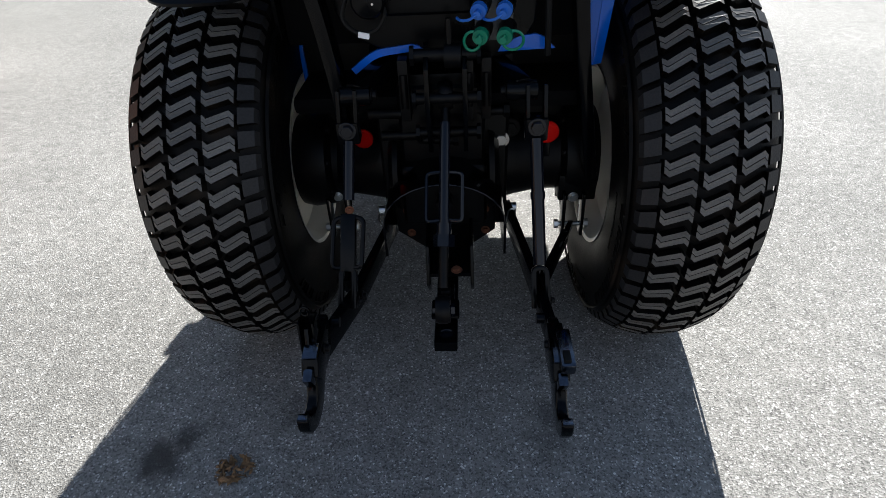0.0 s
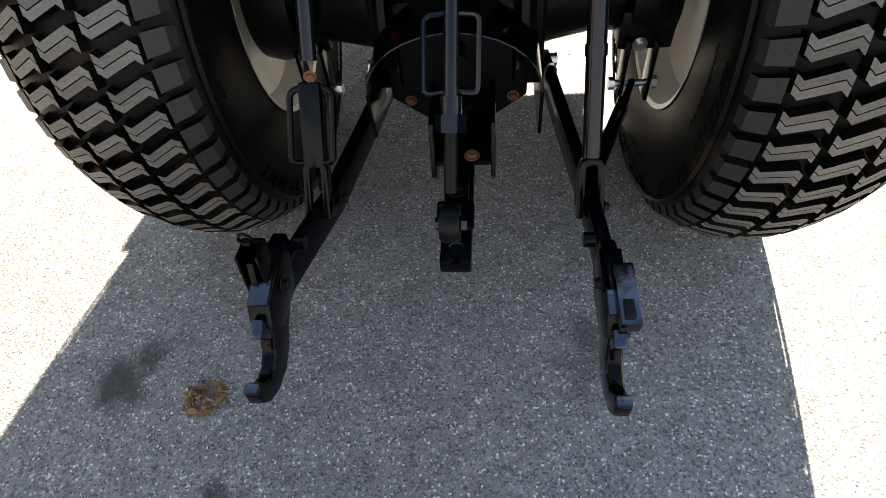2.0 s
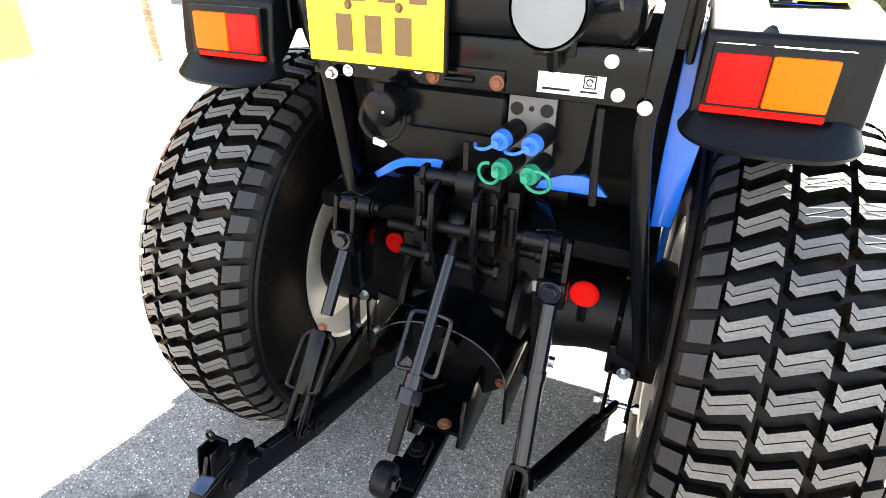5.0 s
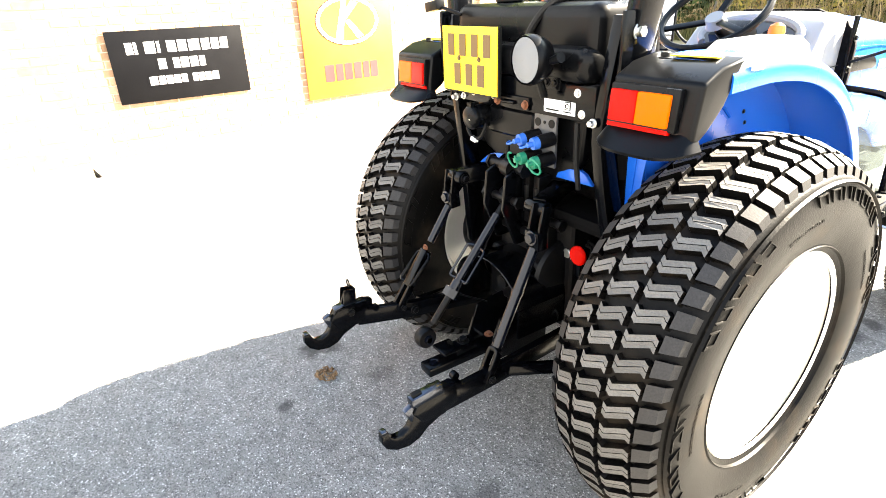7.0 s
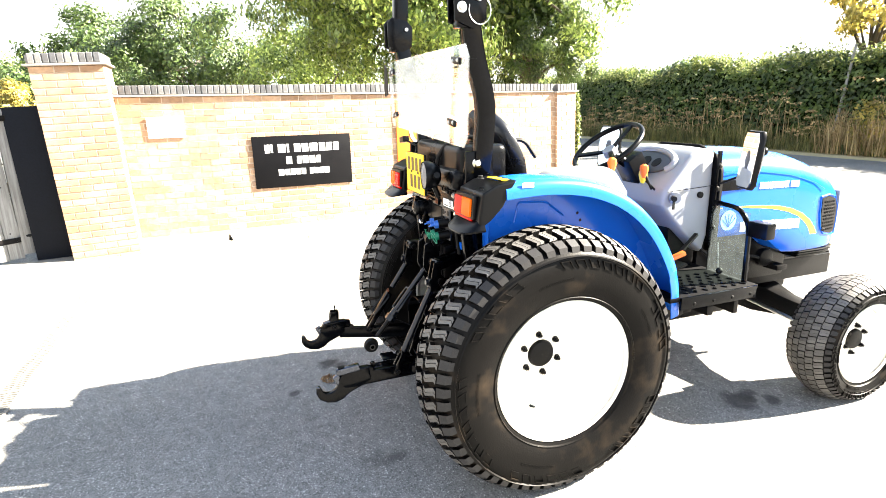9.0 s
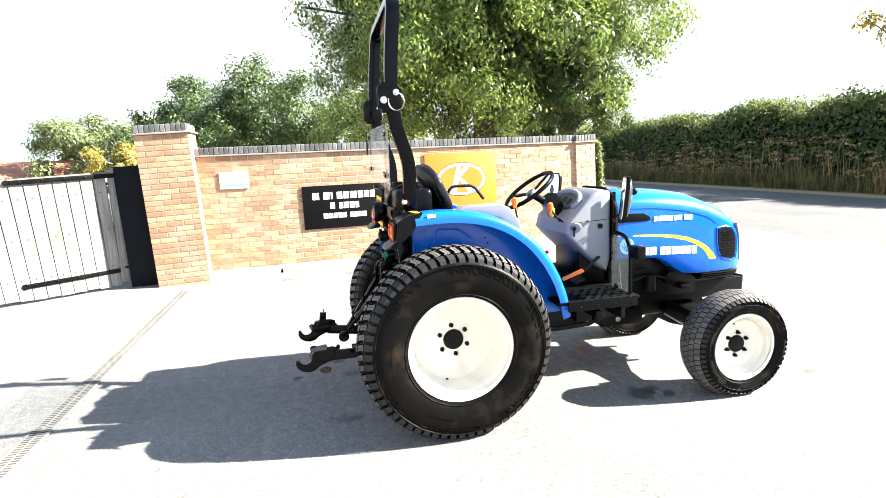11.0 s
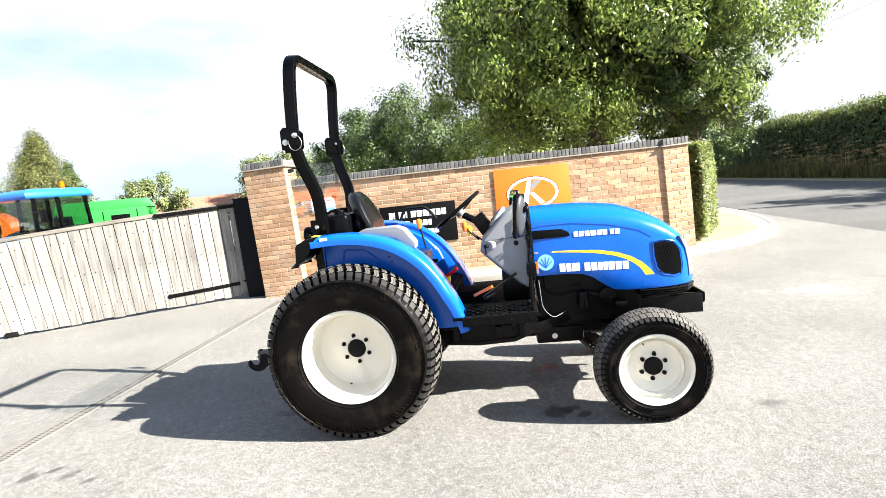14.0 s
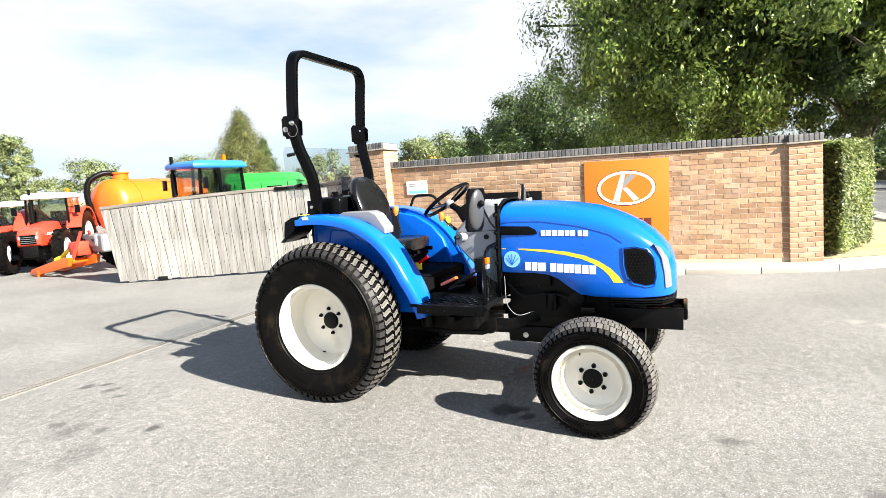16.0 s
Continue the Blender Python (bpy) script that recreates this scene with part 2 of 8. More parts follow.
GREY = surface("silver_grey_plastic", (0.22, 0.23, 0.245), 0.45, vary=0.06, fine=500, bump=0.1, depth=0.0005)
LIGHTGREY = surface("light_grey_panel", (0.17, 0.175, 0.18), 0.4, vary=0.06, fine=400, bump=0.08, depth=0.0005)
SHELL = surface("dark_grey_shell", (0.045, 0.048, 0.052), 0.35, vary=0.1, bump=0.05)
VINYL = surface("seat_vinyl", (0.005, 0.005, 0.006), 0.27, vary=0.2, fine=260, bump=0.2, depth=0.0008, spec=0.40)
CHROME = surface("zinc_bolt", (0.62, 0.62, 0.60), 0.3, metal=1.0, vary=0.15, fine=200, bump=0.1)
RUST = surface("rusty_bolt", (0.13, 0.042, 0.016), 0.8, vary=0.4, scale=60, fine=400, bump=0.5)
ROD = surface("oiled_steel", (0.0035, 0.0045, 0.008), 0.11, metal=0.0, vary=0.3, scale=20, fine=200, bump=0.1, spec=0.30)
WORN_GLINT = surface("worn_glint_steel", (0.075, 0.082, 0.100), 0.16, metal=1.0, vary=0.3, scale=30, fine=220, bump=0.15, dirt=(0.01, 0.01, 0.012), dirt_amount=0.3)
ORANGE = surface("orange_plastic", (0.85, 0.16, 0.02), 0.4, vary=0.06, bump=0.05)
YELLOW = surface("yellow_plate", (0.90, 0.60, 0.01), 0.4, vary=0.04, bump=0.03)
DECAL_YELLOW = surface("yellow_decal", (0.90, 0.62, 0.03), 0.35, vary=0.03, bump=0.0)
WHITE = surface("white_decal", (0.82, 0.83, 0.84), 0.4, vary=0.03, bump=0.0)
LOGO_BLUE = surface("pale_blue_decal", (0.20, 0.50, 0.85), 0.35, vary=0.05, bump=0.0)
INK = surface("dark_ink", (0.006, 0.006, 0.006), 0.55, vary=0.05, bump=0.0, spec=0.15)
BROWN_INK = surface("plate_ink", (0.10, 0.05, 0.01), 0.5, vary=0.05, bump=0.0)
CAP_BLUE = surface("blue_cap", (0.015, 0.11, 0.45), 0.4, vary=0.08, bump=0.05)
CAP_GREEN = surface("green_cap", (0.006, 0.18, 0.10), 0.4, vary=0.08, bump=0.05)


def lens(name, color):
    m, nt, b = node_material(name)
    wave = nt.nodes.new("ShaderNodeTexVoronoi")
    wave.inputs["Scale"].default_value = 220
    bp = nt.nodes.new("ShaderNodeBump")
    bp.inputs["Strength"].default_value, bp.inputs["Distance"].default_value = 0.5, 0.002
    nt.links.new(wave.outputs["Distance"], bp.inputs["Height"])
    nt.links.new(bp.outputs[0], b.inputs["Normal"])
    b.inputs["Base Color"].default_value = rgb(color)
    b.inputs["Roughness"].default_value = 0.12
    b.inputs["Specular IOR Level"].default_value = 0.10
    return m


LENS_RED = lens("red_lens", (0.55, 0.004, 0.002))
LENS_AMBER = lens("amber_lens", (0.86, 0.125, 0.001))
LENS_CLEAR = lens("clear_lens", (0.20, 0.21, 0.22))
POLY = clear("clear_polycarbonate", (0.93, 0.95, 0.965), 0.045)
GLASS = clear("window_glass", (0.70, 0.77, 0.75), 0.012)
MIRROR, _nt, _b = node_material("mirror_glass")
_b.inputs["Metallic"].default_value, _b.inputs["Roughness"].default_value = 1.0, 0.02
_b.inputs["Base Color"].default_value = (0.85, 0.88, 0.9, 1)

# ---- ground ----
def asphalt(name, base, stone, seams=False):
    m, nt, b = node_material(name)
    n, l = nt.nodes.new, nt.links.new
    tc = n("ShaderNodeTexCoord")
    P = tc.outputs["Object"]
    cells = n("ShaderNodeTexVoronoi")
    cells.inputs["Scale"].default_value = 215
    l(P, cells.inputs["Vector"])
    sep = n("ShaderNodeSeparateColor")
    l(cells.outputs["Color"], sep.inputs[0])
    ramp = n("ShaderNodeValToRGB")
    e = ramp.color_ramp.elements
    e[0].position, e[0].color = 0.04, rgb(base, 0.46)
    e[1].position, e[1].color = 1.0, rgb(stone, 1.30)
    for pos, col in ((0.30, rgb(base, 0.90)), (0.82, rgb(base, 1.16)), (0.945, rgb(stone, 0.68))):
        q = e.new(pos)
        q.color = col
    l(sep.outputs[0], ramp.inputs[0])
    big, mid = n("ShaderNodeTexNoise"), n("ShaderNodeTexNoise")
    big.inputs["Scale"].default_value, big.inputs["Detail"].default_value = 0.55, 7
    mid.inputs["Scale"].default_value, mid.inputs["Detail"].default_value = 16.0, 9
    l(P, big.inputs["Vector"])
    l(P, mid.inputs["Vector"])
    r1 = n("ShaderNodeMapRange")
    r1.inputs["From Min"].default_value, r1.inputs["From Max"].default_value = 0.3, 0.7
    r1.inputs["To Min"].default_value, r1.inputs["To Max"].default_value = 0.80, 1.18
    l(big.outputs["Fac"], r1.inputs["Value"])
    r2 = n("ShaderNodeMapRange")
    r2.inputs["From Min"].default_value, r2.inputs["From Max"].default_value = 0.3, 0.7
    r2.inputs["To Min"].default_value, r2.inputs["To Max"].default_value = 0.83, 1.15
    l(mid.outputs["Fac"], r2.inputs["Value"])
    mul = n("ShaderNodeMath")
    mul.operation = "MULTIPLY"
    l(r1.outputs[0], mul.inputs[0])
    l(r2.outputs[0], mul.inputs[1])
    hsv = n("ShaderNodeHueSaturation")
    l(ramp.outputs[0], hsv.inputs["Color"])
    l(mul.outputs[0], hsv.inputs["Value"])
    last = hsv.outputs[0]
    if seams:
        # oil drips and damp patches, each with its own place and size
        wob = n("ShaderNodeTexNoise")
        wob.inputs["Scale"].default_value, wob.inputs["Detail"].default_value = 9, 5
        l(P, wob.inputs["Vector"])
        for x, y, r, k, *tint in ((-0.345, 1.29, 0.07, 0.55, (0.32, 0.06, 0.03)), (-0.27, 1.22, 0.05, 0.5, (0.32, 0.06, 0.03)), (-2.19, 4.41, 0.24, 0.5, (0.42, 0.38, 0.28)), (-2.24, 4.15, 0.12, 0.4, (0.40, 0.36, 0.29)), (-2.31, 3.85, 0.08, 0.4, (0.36, 0.33, 0.27)), (1.08, -2.14, 0.05, 0.6), (1.67, -1.58, 0.06, 0.45), (1.60, -1.19, 0.06, 0.45), (0.58, 2.62, 0.07, 0.5), (0.02, 2.71, 0.02, 0.8), (0.60, 1.45, 0.05, 0.8), (0.56, 1.36, 0.04, 0.8), (-0.83, -0.76, 0.075, 0.88), (-0.79, -0.70, 0.05, 0.8), (-0.515, -1.015, 0.035, 0.7), (0.30, -0.70, 0.07, 0.45), (0.28, -0.62, 0.05, 0.45), (1.48, -0.86, 0.055, 0.75), (1.07, -1.86, 0.06, 0.7), (1.0, -2.05, 0.05, 0.7), (1.15, -1.66, 0.045, 0.6), (0.55, 1.27, 0.10, 0.8), (0.50, 1.38, 0.06, 0.8), (1.7, -1.4, 0.12, 0.35), (1.9, -1.0, 0.15, 0.3), (2.3, -1.2, 0.2, 0.3), (1.0, 3.2, 0.07, 0.5), (-0.20, 1.30, 0.25, 0.3), (-0.47, -0.60, 0.06, 0.35)):
            d = n("ShaderNodeVectorMath")
            d.operation = "DISTANCE"
            d.inputs[1].default_value = (x, y, 0)
            l(P, d.inputs[0])
            w = n("ShaderNodeMath")
            w.operation, w.inputs[1].default_value, w.inputs[2].default_value = "MULTIPLY_ADD", r * 2.6, -r * 1.3
            l(wob.outputs["Fac"], w.inputs[0])
            a = n("ShaderNodeMath")
            a.operation = "ADD"
            l(d.outputs["Value"], a.inputs[0])
            l(w.outputs[0], a.inputs[1])
            f = n("ShaderNodeMapRange")
            f.inputs["From Min"].default_value, f.inputs["From Max"].default_value = r * 0.5, r * 1.25
            f.inputs["To Min"].default_value, f.inputs["To Max"].default_value = k, 0
            l(a.outputs[0], f.inputs["Value"])
            mx = n("ShaderNodeMixRGB")
            mx.inputs[2].default_value = rgb(tint[0]) if tint else rgb(base, 0.16)
            l(f.outputs[0], mx.inputs[0])
            l(last, mx.inputs[1])
            last = mx.outputs[0]
    l(last, b.inputs["Base Color"])
    b.inputs["Roughness"].default_value = 0.82
    b.inputs["Specular IOR Level"].default_value = 0.35
    h = n("ShaderNodeMath")
    h.operation = "ADD"
    l(cells.outputs["Distance"], h.inputs[0])
    l(mid.outputs["Fac"], h.inputs[1])
    bp = n("ShaderNodeBump")
    bp.inputs["Strength"].default_value, bp.inputs["Distance"].default_value = 0.5, 0.004
    l(h.outputs[0], bp.inputs["Height"])
    l(bp.outputs[0], b.inputs["Normal"])
    return m


ASPHALT = asphalt("pale_yard_asphalt", (0.174, 0.169, 0.158), (0.42, 0.41, 0.39), True)
ROADM = asphalt("road_asphalt", (0.105, 0.103, 0.100), (0.24, 0.235, 0.23))
DRY = surface("dry_grass_ground", (0.36, 0.29, 0.16), 0.95, vary=0.35, scale=1.2, fine=40, bump=0.6, depth=0.02, dirt=(0.16, 0.17, 0.06), dirt_amount=0.4)
KERB = surface("kerb_concrete", (0.36, 0.33, 0.29), 0.85, vary=0.18, scale=3, fine=120, bump=0.3, piece_vary=0.06)
STRIP = surface("pale_concrete_strip", (0.34, 0.30, 0.24), 0.9, vary=0.2, scale=2, fine=90, bump=0.4, dirt=(0.24, 0.19, 0.11), dirt_amount=0.4)


def sheet(name, pts, z, material, label, category):
    ob = part(name, G().add([(x, y, z) for x, y in pts], [tuple(range(len(pts)))]), material, smooth=False)
    return tagged(ob, label, category, kind="structure")


sheet("ground", [(-900, -900), (900, -900), (900, 900), (-900, 900)], -0.016, DRY, "dry straw-coloured grassland reaching the horizon", "ground")
sheet("road", [(-140, 7.35), (120, 7.35), (120, 14.2), (-140, 14.6)], -0.008, ROADM, "grey country road behind the farm entrance", "road")
sheet("yard", [(-60, -70), (60, -70), (60, 7.35), (-60, 7.35)], 0.0, ASPHALT, "pale worn asphalt yard with oil drips", "yard")
sheet("road_edge_line", [(-5.4, 7.27), (60, 7.27), (60, 7.36), (-5.4, 7.36)], 0.004, STRIP, "faded white line along the road edge", "road line")

WALL_Y0, WALL_Y1 = -2.50, 3.84
BASE_Z = 0.10


def wall_x(y):
    """Front face of the slightly curved wall."""
    return -4.86 - 0.016 * (y + 2.2) ** 2


def wall_turn(y):
    return math.degrees(math.atan(0.032 * (y + 2.2)))


# raised strip and verge inside the kerb
KERB_LINE = rounded([(-4.30, -2.30, 0), (-4.42, -0.5, 0), (-4.62, 1.8, 0), (-4.98, 3.7, 0), (-5.6, 5.1, 0), (-6.9, 6.25, 0), (-9.5, 6.95, 0), (-16, 7.2, 0), (-60, 7.3, 0)], 1.2, 8)
verge = [(p.x, p.y) for p in KERB_LINE if p.y > -1.42] + [(-60, -1.4), (-5.1, -1.4)]
sheet("verge", verge, 0.092, STRIP, "pale gravelly strip at the foot of the brick wall", "verge")
sheet("dry_lawn", [(-5.75, 4.35), (-6.2, 5.2), (-7.0, 5.9), (-9.5, 6.55), (-16, 6.8), (-55, 6.9), (-55, -1.5), (-5.5, -1.5)], 0.098, DRY, "dry yellowed grass behind the kerb", "grass")
part("verge_ramp", G().add([(-4.36, -1.38, 0.092), (-5.1, -1.38, 0.092), (-5.1, -2.32, 0.003), (-4.30, -2.32, 0.003)], [(0, 1, 2, 3)]), STRIP, bpy.data.objects["verge"], smooth=False)
kerb = tagged(new("kerb"), "pale concrete kerb stones in front of the wall", "kerb", kind="structure")
pts = KERB_LINE
dense = []
for a, b in zip(pts, pts[1:]):
    k = max(int((b - a).length / 0.05), 1)
    dense += [a.lerp(b, i / k) for i in range(k)]
step = 18
stone_mesh = mesh_of("kerb_stone", G().prism([(0.06, 0.0), (0.06, 0.085), (0.045, 0.104), (-0.065, 0.104), (-0.065, 0.0)], -0.447, 0.447), KERB, 0.006)
for i in range(0, min(len(dense) - step, 34 * step), step):
    a, b = dense[i], dense[i + step]
    d = b - a
    mid = (a + b) / 2
    ang = math.degrees(math.atan2(d.y, d.x))
    ob = piece("kerb_stone", stone_mesh, kerb, pose(mid.x, mid.y, -0.004 if i else -0.051, 0, 0 if i else 6.2, ang + 180) @ Matrix.Diagonal((d.length / (0.897 if i else 0.86), 1, 1, 1)))

# ---- brick wall ----
def brick_material(name, a, b_, mortar=None):
    m, nt, bs = node_material(name)
    n, l = nt.nodes.new, nt.links.new
    tc = n("ShaderNodeTexCoord")
    info = n("ShaderNodeObjectInfo")
    geo = n("ShaderNodeNewGeometry")
    add = n("ShaderNodeMath")
    add.operation = "ADD"
    l(info.outputs["Random"], add.inputs[0])
    l(geo.outputs["Random Per Island"], add.inputs[1])
    fr = n("ShaderNodeMath")
    fr.operation = "FRACT"
    l(add.outputs[0], fr.inputs[0])
    ramp = n("ShaderNodeValToRGB")
    e = ramp.color_ramp.elements
    e[0].color, e[1].color = rgb(a), rgb(b_)
    q = e.new(0.15)
    q.color = rgb([x * 0.6 + y * 0.3 for x, y in zip(a, b_)], 0.8)
    q = e.new(0.6)
    q.color = rgb([(x + y) / 2 for x, y in zip(a, b_)])
    l(fr.outputs[0], ramp.inputs[0])
    no, fi = n("ShaderNodeTexNoise"), n("ShaderNodeTexNoise")
    no.inputs["Scale"].default_value, no.inputs["Detail"].default_value = 18, 8
    fi.inputs["Scale"].default_value, fi.inputs["Detail"].default_value = 160, 5
    l(tc.outputs["Object"], no.inputs["Vector"])
    l(tc.outputs["Object"], fi.inputs["Vector"])
    mx = n("ShaderNodeMixRGB")
    mx.blend_type = "OVERLAY"
    mx.inputs[0].default_value = 0.45
    l(ramp.outputs[0], mx.inputs[1])
    l(no.outputs["Fac"], mx.inputs[2])
    # pale salt bloom and grime in broad patches over the whole wall
    bloom, fade, pale = n("ShaderNodeTexNoise"), n("ShaderNodeMapRange"), n("ShaderNodeMixRGB")
    bloom.inputs["Scale"].default_value, bloom.inputs["Detail"].default_value, bloom.inputs["Roughness"].default_value = 2.2, 9, 0.7
    l(geo.outputs["Position"], bloom.inputs["Vector"])
    l(bloom.outputs["Fac"], fade.inputs["Value"])
    fade.inputs["From Min"].default_value, fade.inputs["From Max"].default_value = 0.48, 0.72
    fade.inputs["To Max"].default_value = 0.5
    l(fade.outputs[0], pale.inputs[0])
    l(mx.outputs[0], pale.inputs[1])
    pale.inputs[2].default_value = rgb([x * 0.45 + 0.22 for x in b_])
    # brown weathering in patches and streaks
    grime, keep, worn = n("ShaderNodeTexNoise"), n("ShaderNodeMapRange"), n("ShaderNodeMixRGB")
    grime.inputs["Scale"].default_value, grime.inputs["Detail"].default_value, grime.inputs["Roughness"].default_value = 5.0, 10, 0.75
    l(geo.outputs["Position"], grime.inputs["Vector"])
    l(grime.outputs["Fac"], keep.inputs["Value"])
    keep.inputs["From Min"].default_value, keep.inputs["From Max"].default_value = 0.40, 0.68
    keep.inputs["To Max"].default_value = 0.32
    l(keep.outputs[0], worn.inputs[0])
    l(pale.outputs[0], worn.inputs[1])
    worn.inputs[2].default_value = rgb([x * 0.50 for x in a])
    l(worn.outputs[0], bs.inputs["Base Color"])
    bs.inputs["Roughness"].default_value = 0.88
    bs.inputs["Specular IOR Level"].default_value = 0.25
    bp = n("ShaderNodeBump")
    bp.inputs["Strength"].default_value, bp.inputs["Distance"].default_value = 0.5, 0.003
    l(fi.outputs["Fac"], bp.inputs["Height"])
    l(bp.outputs[0], bs.inputs["Normal"])
    return m


BRICK = brick_material("orange_red_brick", (0.320, 0.190, 0.110), (0.470, 0.302, 0.186))
DARKBRICK = brick_material("blue_grey_coping_brick", (0.075, 0.078, 0.085), (0.17, 0.165, 0.16))
MORTAR = surface("sandy_mortar", (0.47, 0.375, 0.275), 0.95, vary=0.2, scale=4, fine=200, bump=0.6, depth=0.004)
BEDDING = surface("grey_coping_mortar", (0.20, 0.19, 0.175), 0.95, vary=0.25, scale=4, fine=160, bump=0.5)
TILE = surface("weathered_creasing_tile", (0.26, 0.23, 0.20), 0.9, vary=0.25, scale=5, fine=100, bump=0.4, dirt=(0.30, 0.22, 0.08), dirt_amount=0.3)
WALL_TOP = 1.80
BL, BH = 0.225, 0.075


def brick_box(l, w, h):
    return G().box((0, 0, 0), (w, l, h))


brick_mesh = mesh_of("brick", brick_box(BL - 0.011, 0.103, BH - 0.011), BRICK, 0.003, 1)
cope_mesh = mesh_of("coping_brick", brick_box(0.061, 0.235, 0.104), DARKBRICK, 0.006, 1)
wall = tagged(new("wall_west"), "orange-red brick boundary wall with dark coping", "wall", kind="structure")
N = 40
core = [[(wall_x(y) - 0.0035 - d, y, z) for d, z in ((0, BASE_Z - 0.1), (0, WALL_TOP - 0.004), (0.19, WALL_TOP - 0.004), (0.19, BASE_Z - 0.1))] for y in [WALL_Y0 + (WALL_Y1 - WALL_Y0) * i / N for i in range(N + 1)]]
part("mortar_core", G().loft(core), MORTAR, wall)
far_bricks = G()
rng = random.Random(4)
courses = int((WALL_TOP - BASE_Z) / BH)
count = 0
for c in range(courses):
    z = WALL_TOP - BH * (c + 0.5)
    y = WALL_Y0 + (0 if c % 2 else -BL / 2)
    while y < WALL_Y1 - 0.02:
        y0, y1 = max(y, WALL_Y0), min(y + BL, WALL_Y1)
        ym = (y0 + y1) / 2
        out = rng.uniform(-0.0022, 0.0022)
        m = pose(wall_x(ym) - 0.0515 + out, ym, z, 0, rng.uniform(-0.3, 0.3), wall_turn(ym))
        if y1 - y0 > BL - 0.01 and -1.35 < ym < 1.75 and count < 300 and c < 21:
            piece("brick", brick_mesh, wall, m)
            count += 1
        elif y1 - y0 > 0.04:
            g0 = brick_box(y1 - y0 - 0.011, 0.103, BH - 0.011)
            far_bricks.add([m @ Vector(v) for v in g0.v], g0.f)
        y += BL
rest = part("brickwork", far_bricks, BRICK, wall, smooth=False)
rest["kind"] = "stuff"
part("creasing_course", G().loft([[(wall_x(y) + 0.030 - d, y, z) for d, z in ((0, WALL_TOP), (0, WALL_TOP + 0.022), (0.26, WALL_TOP + 0.022), (0.26, WALL_TOP))] for y in [WALL_Y0 + (WALL_Y1 - WALL_Y0) * i / N for i in range(N + 1)]]), TILE, wall, bevel=0.004)
part("coping_bed", G().loft([[(wall_x(y) - 0.0 - d, y, z) for d, z in ((0, WALL_TOP + 0.022), (0, WALL_TOP + 0.112), (0.20, WALL_TOP + 0.112), (0.20, WALL_TOP + 0.022))] for y in [WALL_Y0 + (WALL_Y1 - WALL_Y0) * i / N for i in range(N + 1)]]), BEDDING, wall)
k = int((WALL_Y1 - WALL_Y0) / 0.067)
for i in range(k):
    y = WALL_Y0 + 0.0335 + i * 0.067
    piece("coping_brick", cope_mesh, wall, pose(wall_x(y) - 0.10 + rng.uniform(-0.003, 0.003), y, WALL_TOP + 0.076, rng.uniform(-1, 1), 0, wall_turn(y)))


def pillar(name, x, y, turn, w, d, top, cap, label):
    """A brick pier with its own creasing course and dark coping; local front is +x, top without the cap."""
    root = tagged(new(name), label, "brick pillar", kind="structure")
    root.matrix_basis = pose(x, y, 0, 2, 0, turn)
    part("pier_core", G().box((-d / 2, 0, top / 2), (d - 0.012, w - 0.012, top - 0.006)), MORTAR, root)
    rows = int((top - 0.02) / BH) + 1
    for c in range(rows):
        z = top - BH * (c + 0.5)
        nb = round(w / BL)
        bl = w / nb
        for i in range(nb + (c % 2)):
            y0 = -w / 2 + bl * i - (bl / 2 if c % 2 else 0)
            a, b = max(y0, -w / 2), min(y0 + bl, w / 2)
            if b - a < 0.03:
                continue
            ob = piece("brick", brick_mesh, root, pose(-0.0515, (a + b) / 2, z) @ Matrix.Diagonal((1, (b - a - 0.011) / (BL - 0.011), 1, 1)))
        nd = max(round((d - 0.1) / BL), 1)
        for sgn in (-1, 1):
            for i in range(nd):
                bl = (d - 0.103) / nd
                piece("brick", brick_mesh, root, pose(-0.103 - bl * (i + 0.5), sgn * (w / 2 - 0.0515), z, 0, 0, 90) @ Matrix.Diagonal((1, (bl - 0.011) / (BL - 0.011), 1, 1)))
    part("creasing", G().box((-d / 2, 0, top + 0.012), (d + 0.07, w + 0.07, 0.024)), TILE, root, bevel=0.004)
    if cap:
        nn = int((w + 0.03) / 0.067)
        part("cap_bed", G().box((-d / 2, 0, top + 0.07), (d, w, 0.09)), BEDDING, root)
        for i in range(nn):
            yy = (i - (nn - 1) / 2) * 0.067
            for xx in (-0.10, -d + 0.10):
                piece("coping_brick", cope_mesh, root, pose(xx, yy, top + 0.077))
    return root


pillar("pillar_1", -4.62, -2.705, 2, 0.70, 0.56, 2.13, True, "tall brick gate pillar with dark coping")
pillar("pillar_2", -5.46, 4.02, 16, 0.46, 0.40, 1.80, True, "brick end pillar of the boundary wall")

# signs on the wall
SIGNBLACK = surface("black_sign_board", (0.004, 0.004, 0.0048), 0.5, vary=0.2, bump=0.05, spec=0.08)
BOARD = surface("orange_sign_board", (0.80, 0.155, 0.008), 0.45, vary=0.04, scale=2, bump=0.03)
SILVER = surface("white_sign_print", (0.80, 0.80, 0.80), 0.4, vary=0.08, scale=6, bump=0.0)
MAROON = surface("dark_sign_print", (0.10, 0.012, 0.012), 0.5, vary=0.05, bump=0.0)


def on_wall(y, z, off):
    return pose(wall_x(y) + off, y, z, 0, 0, wall_turn(y))


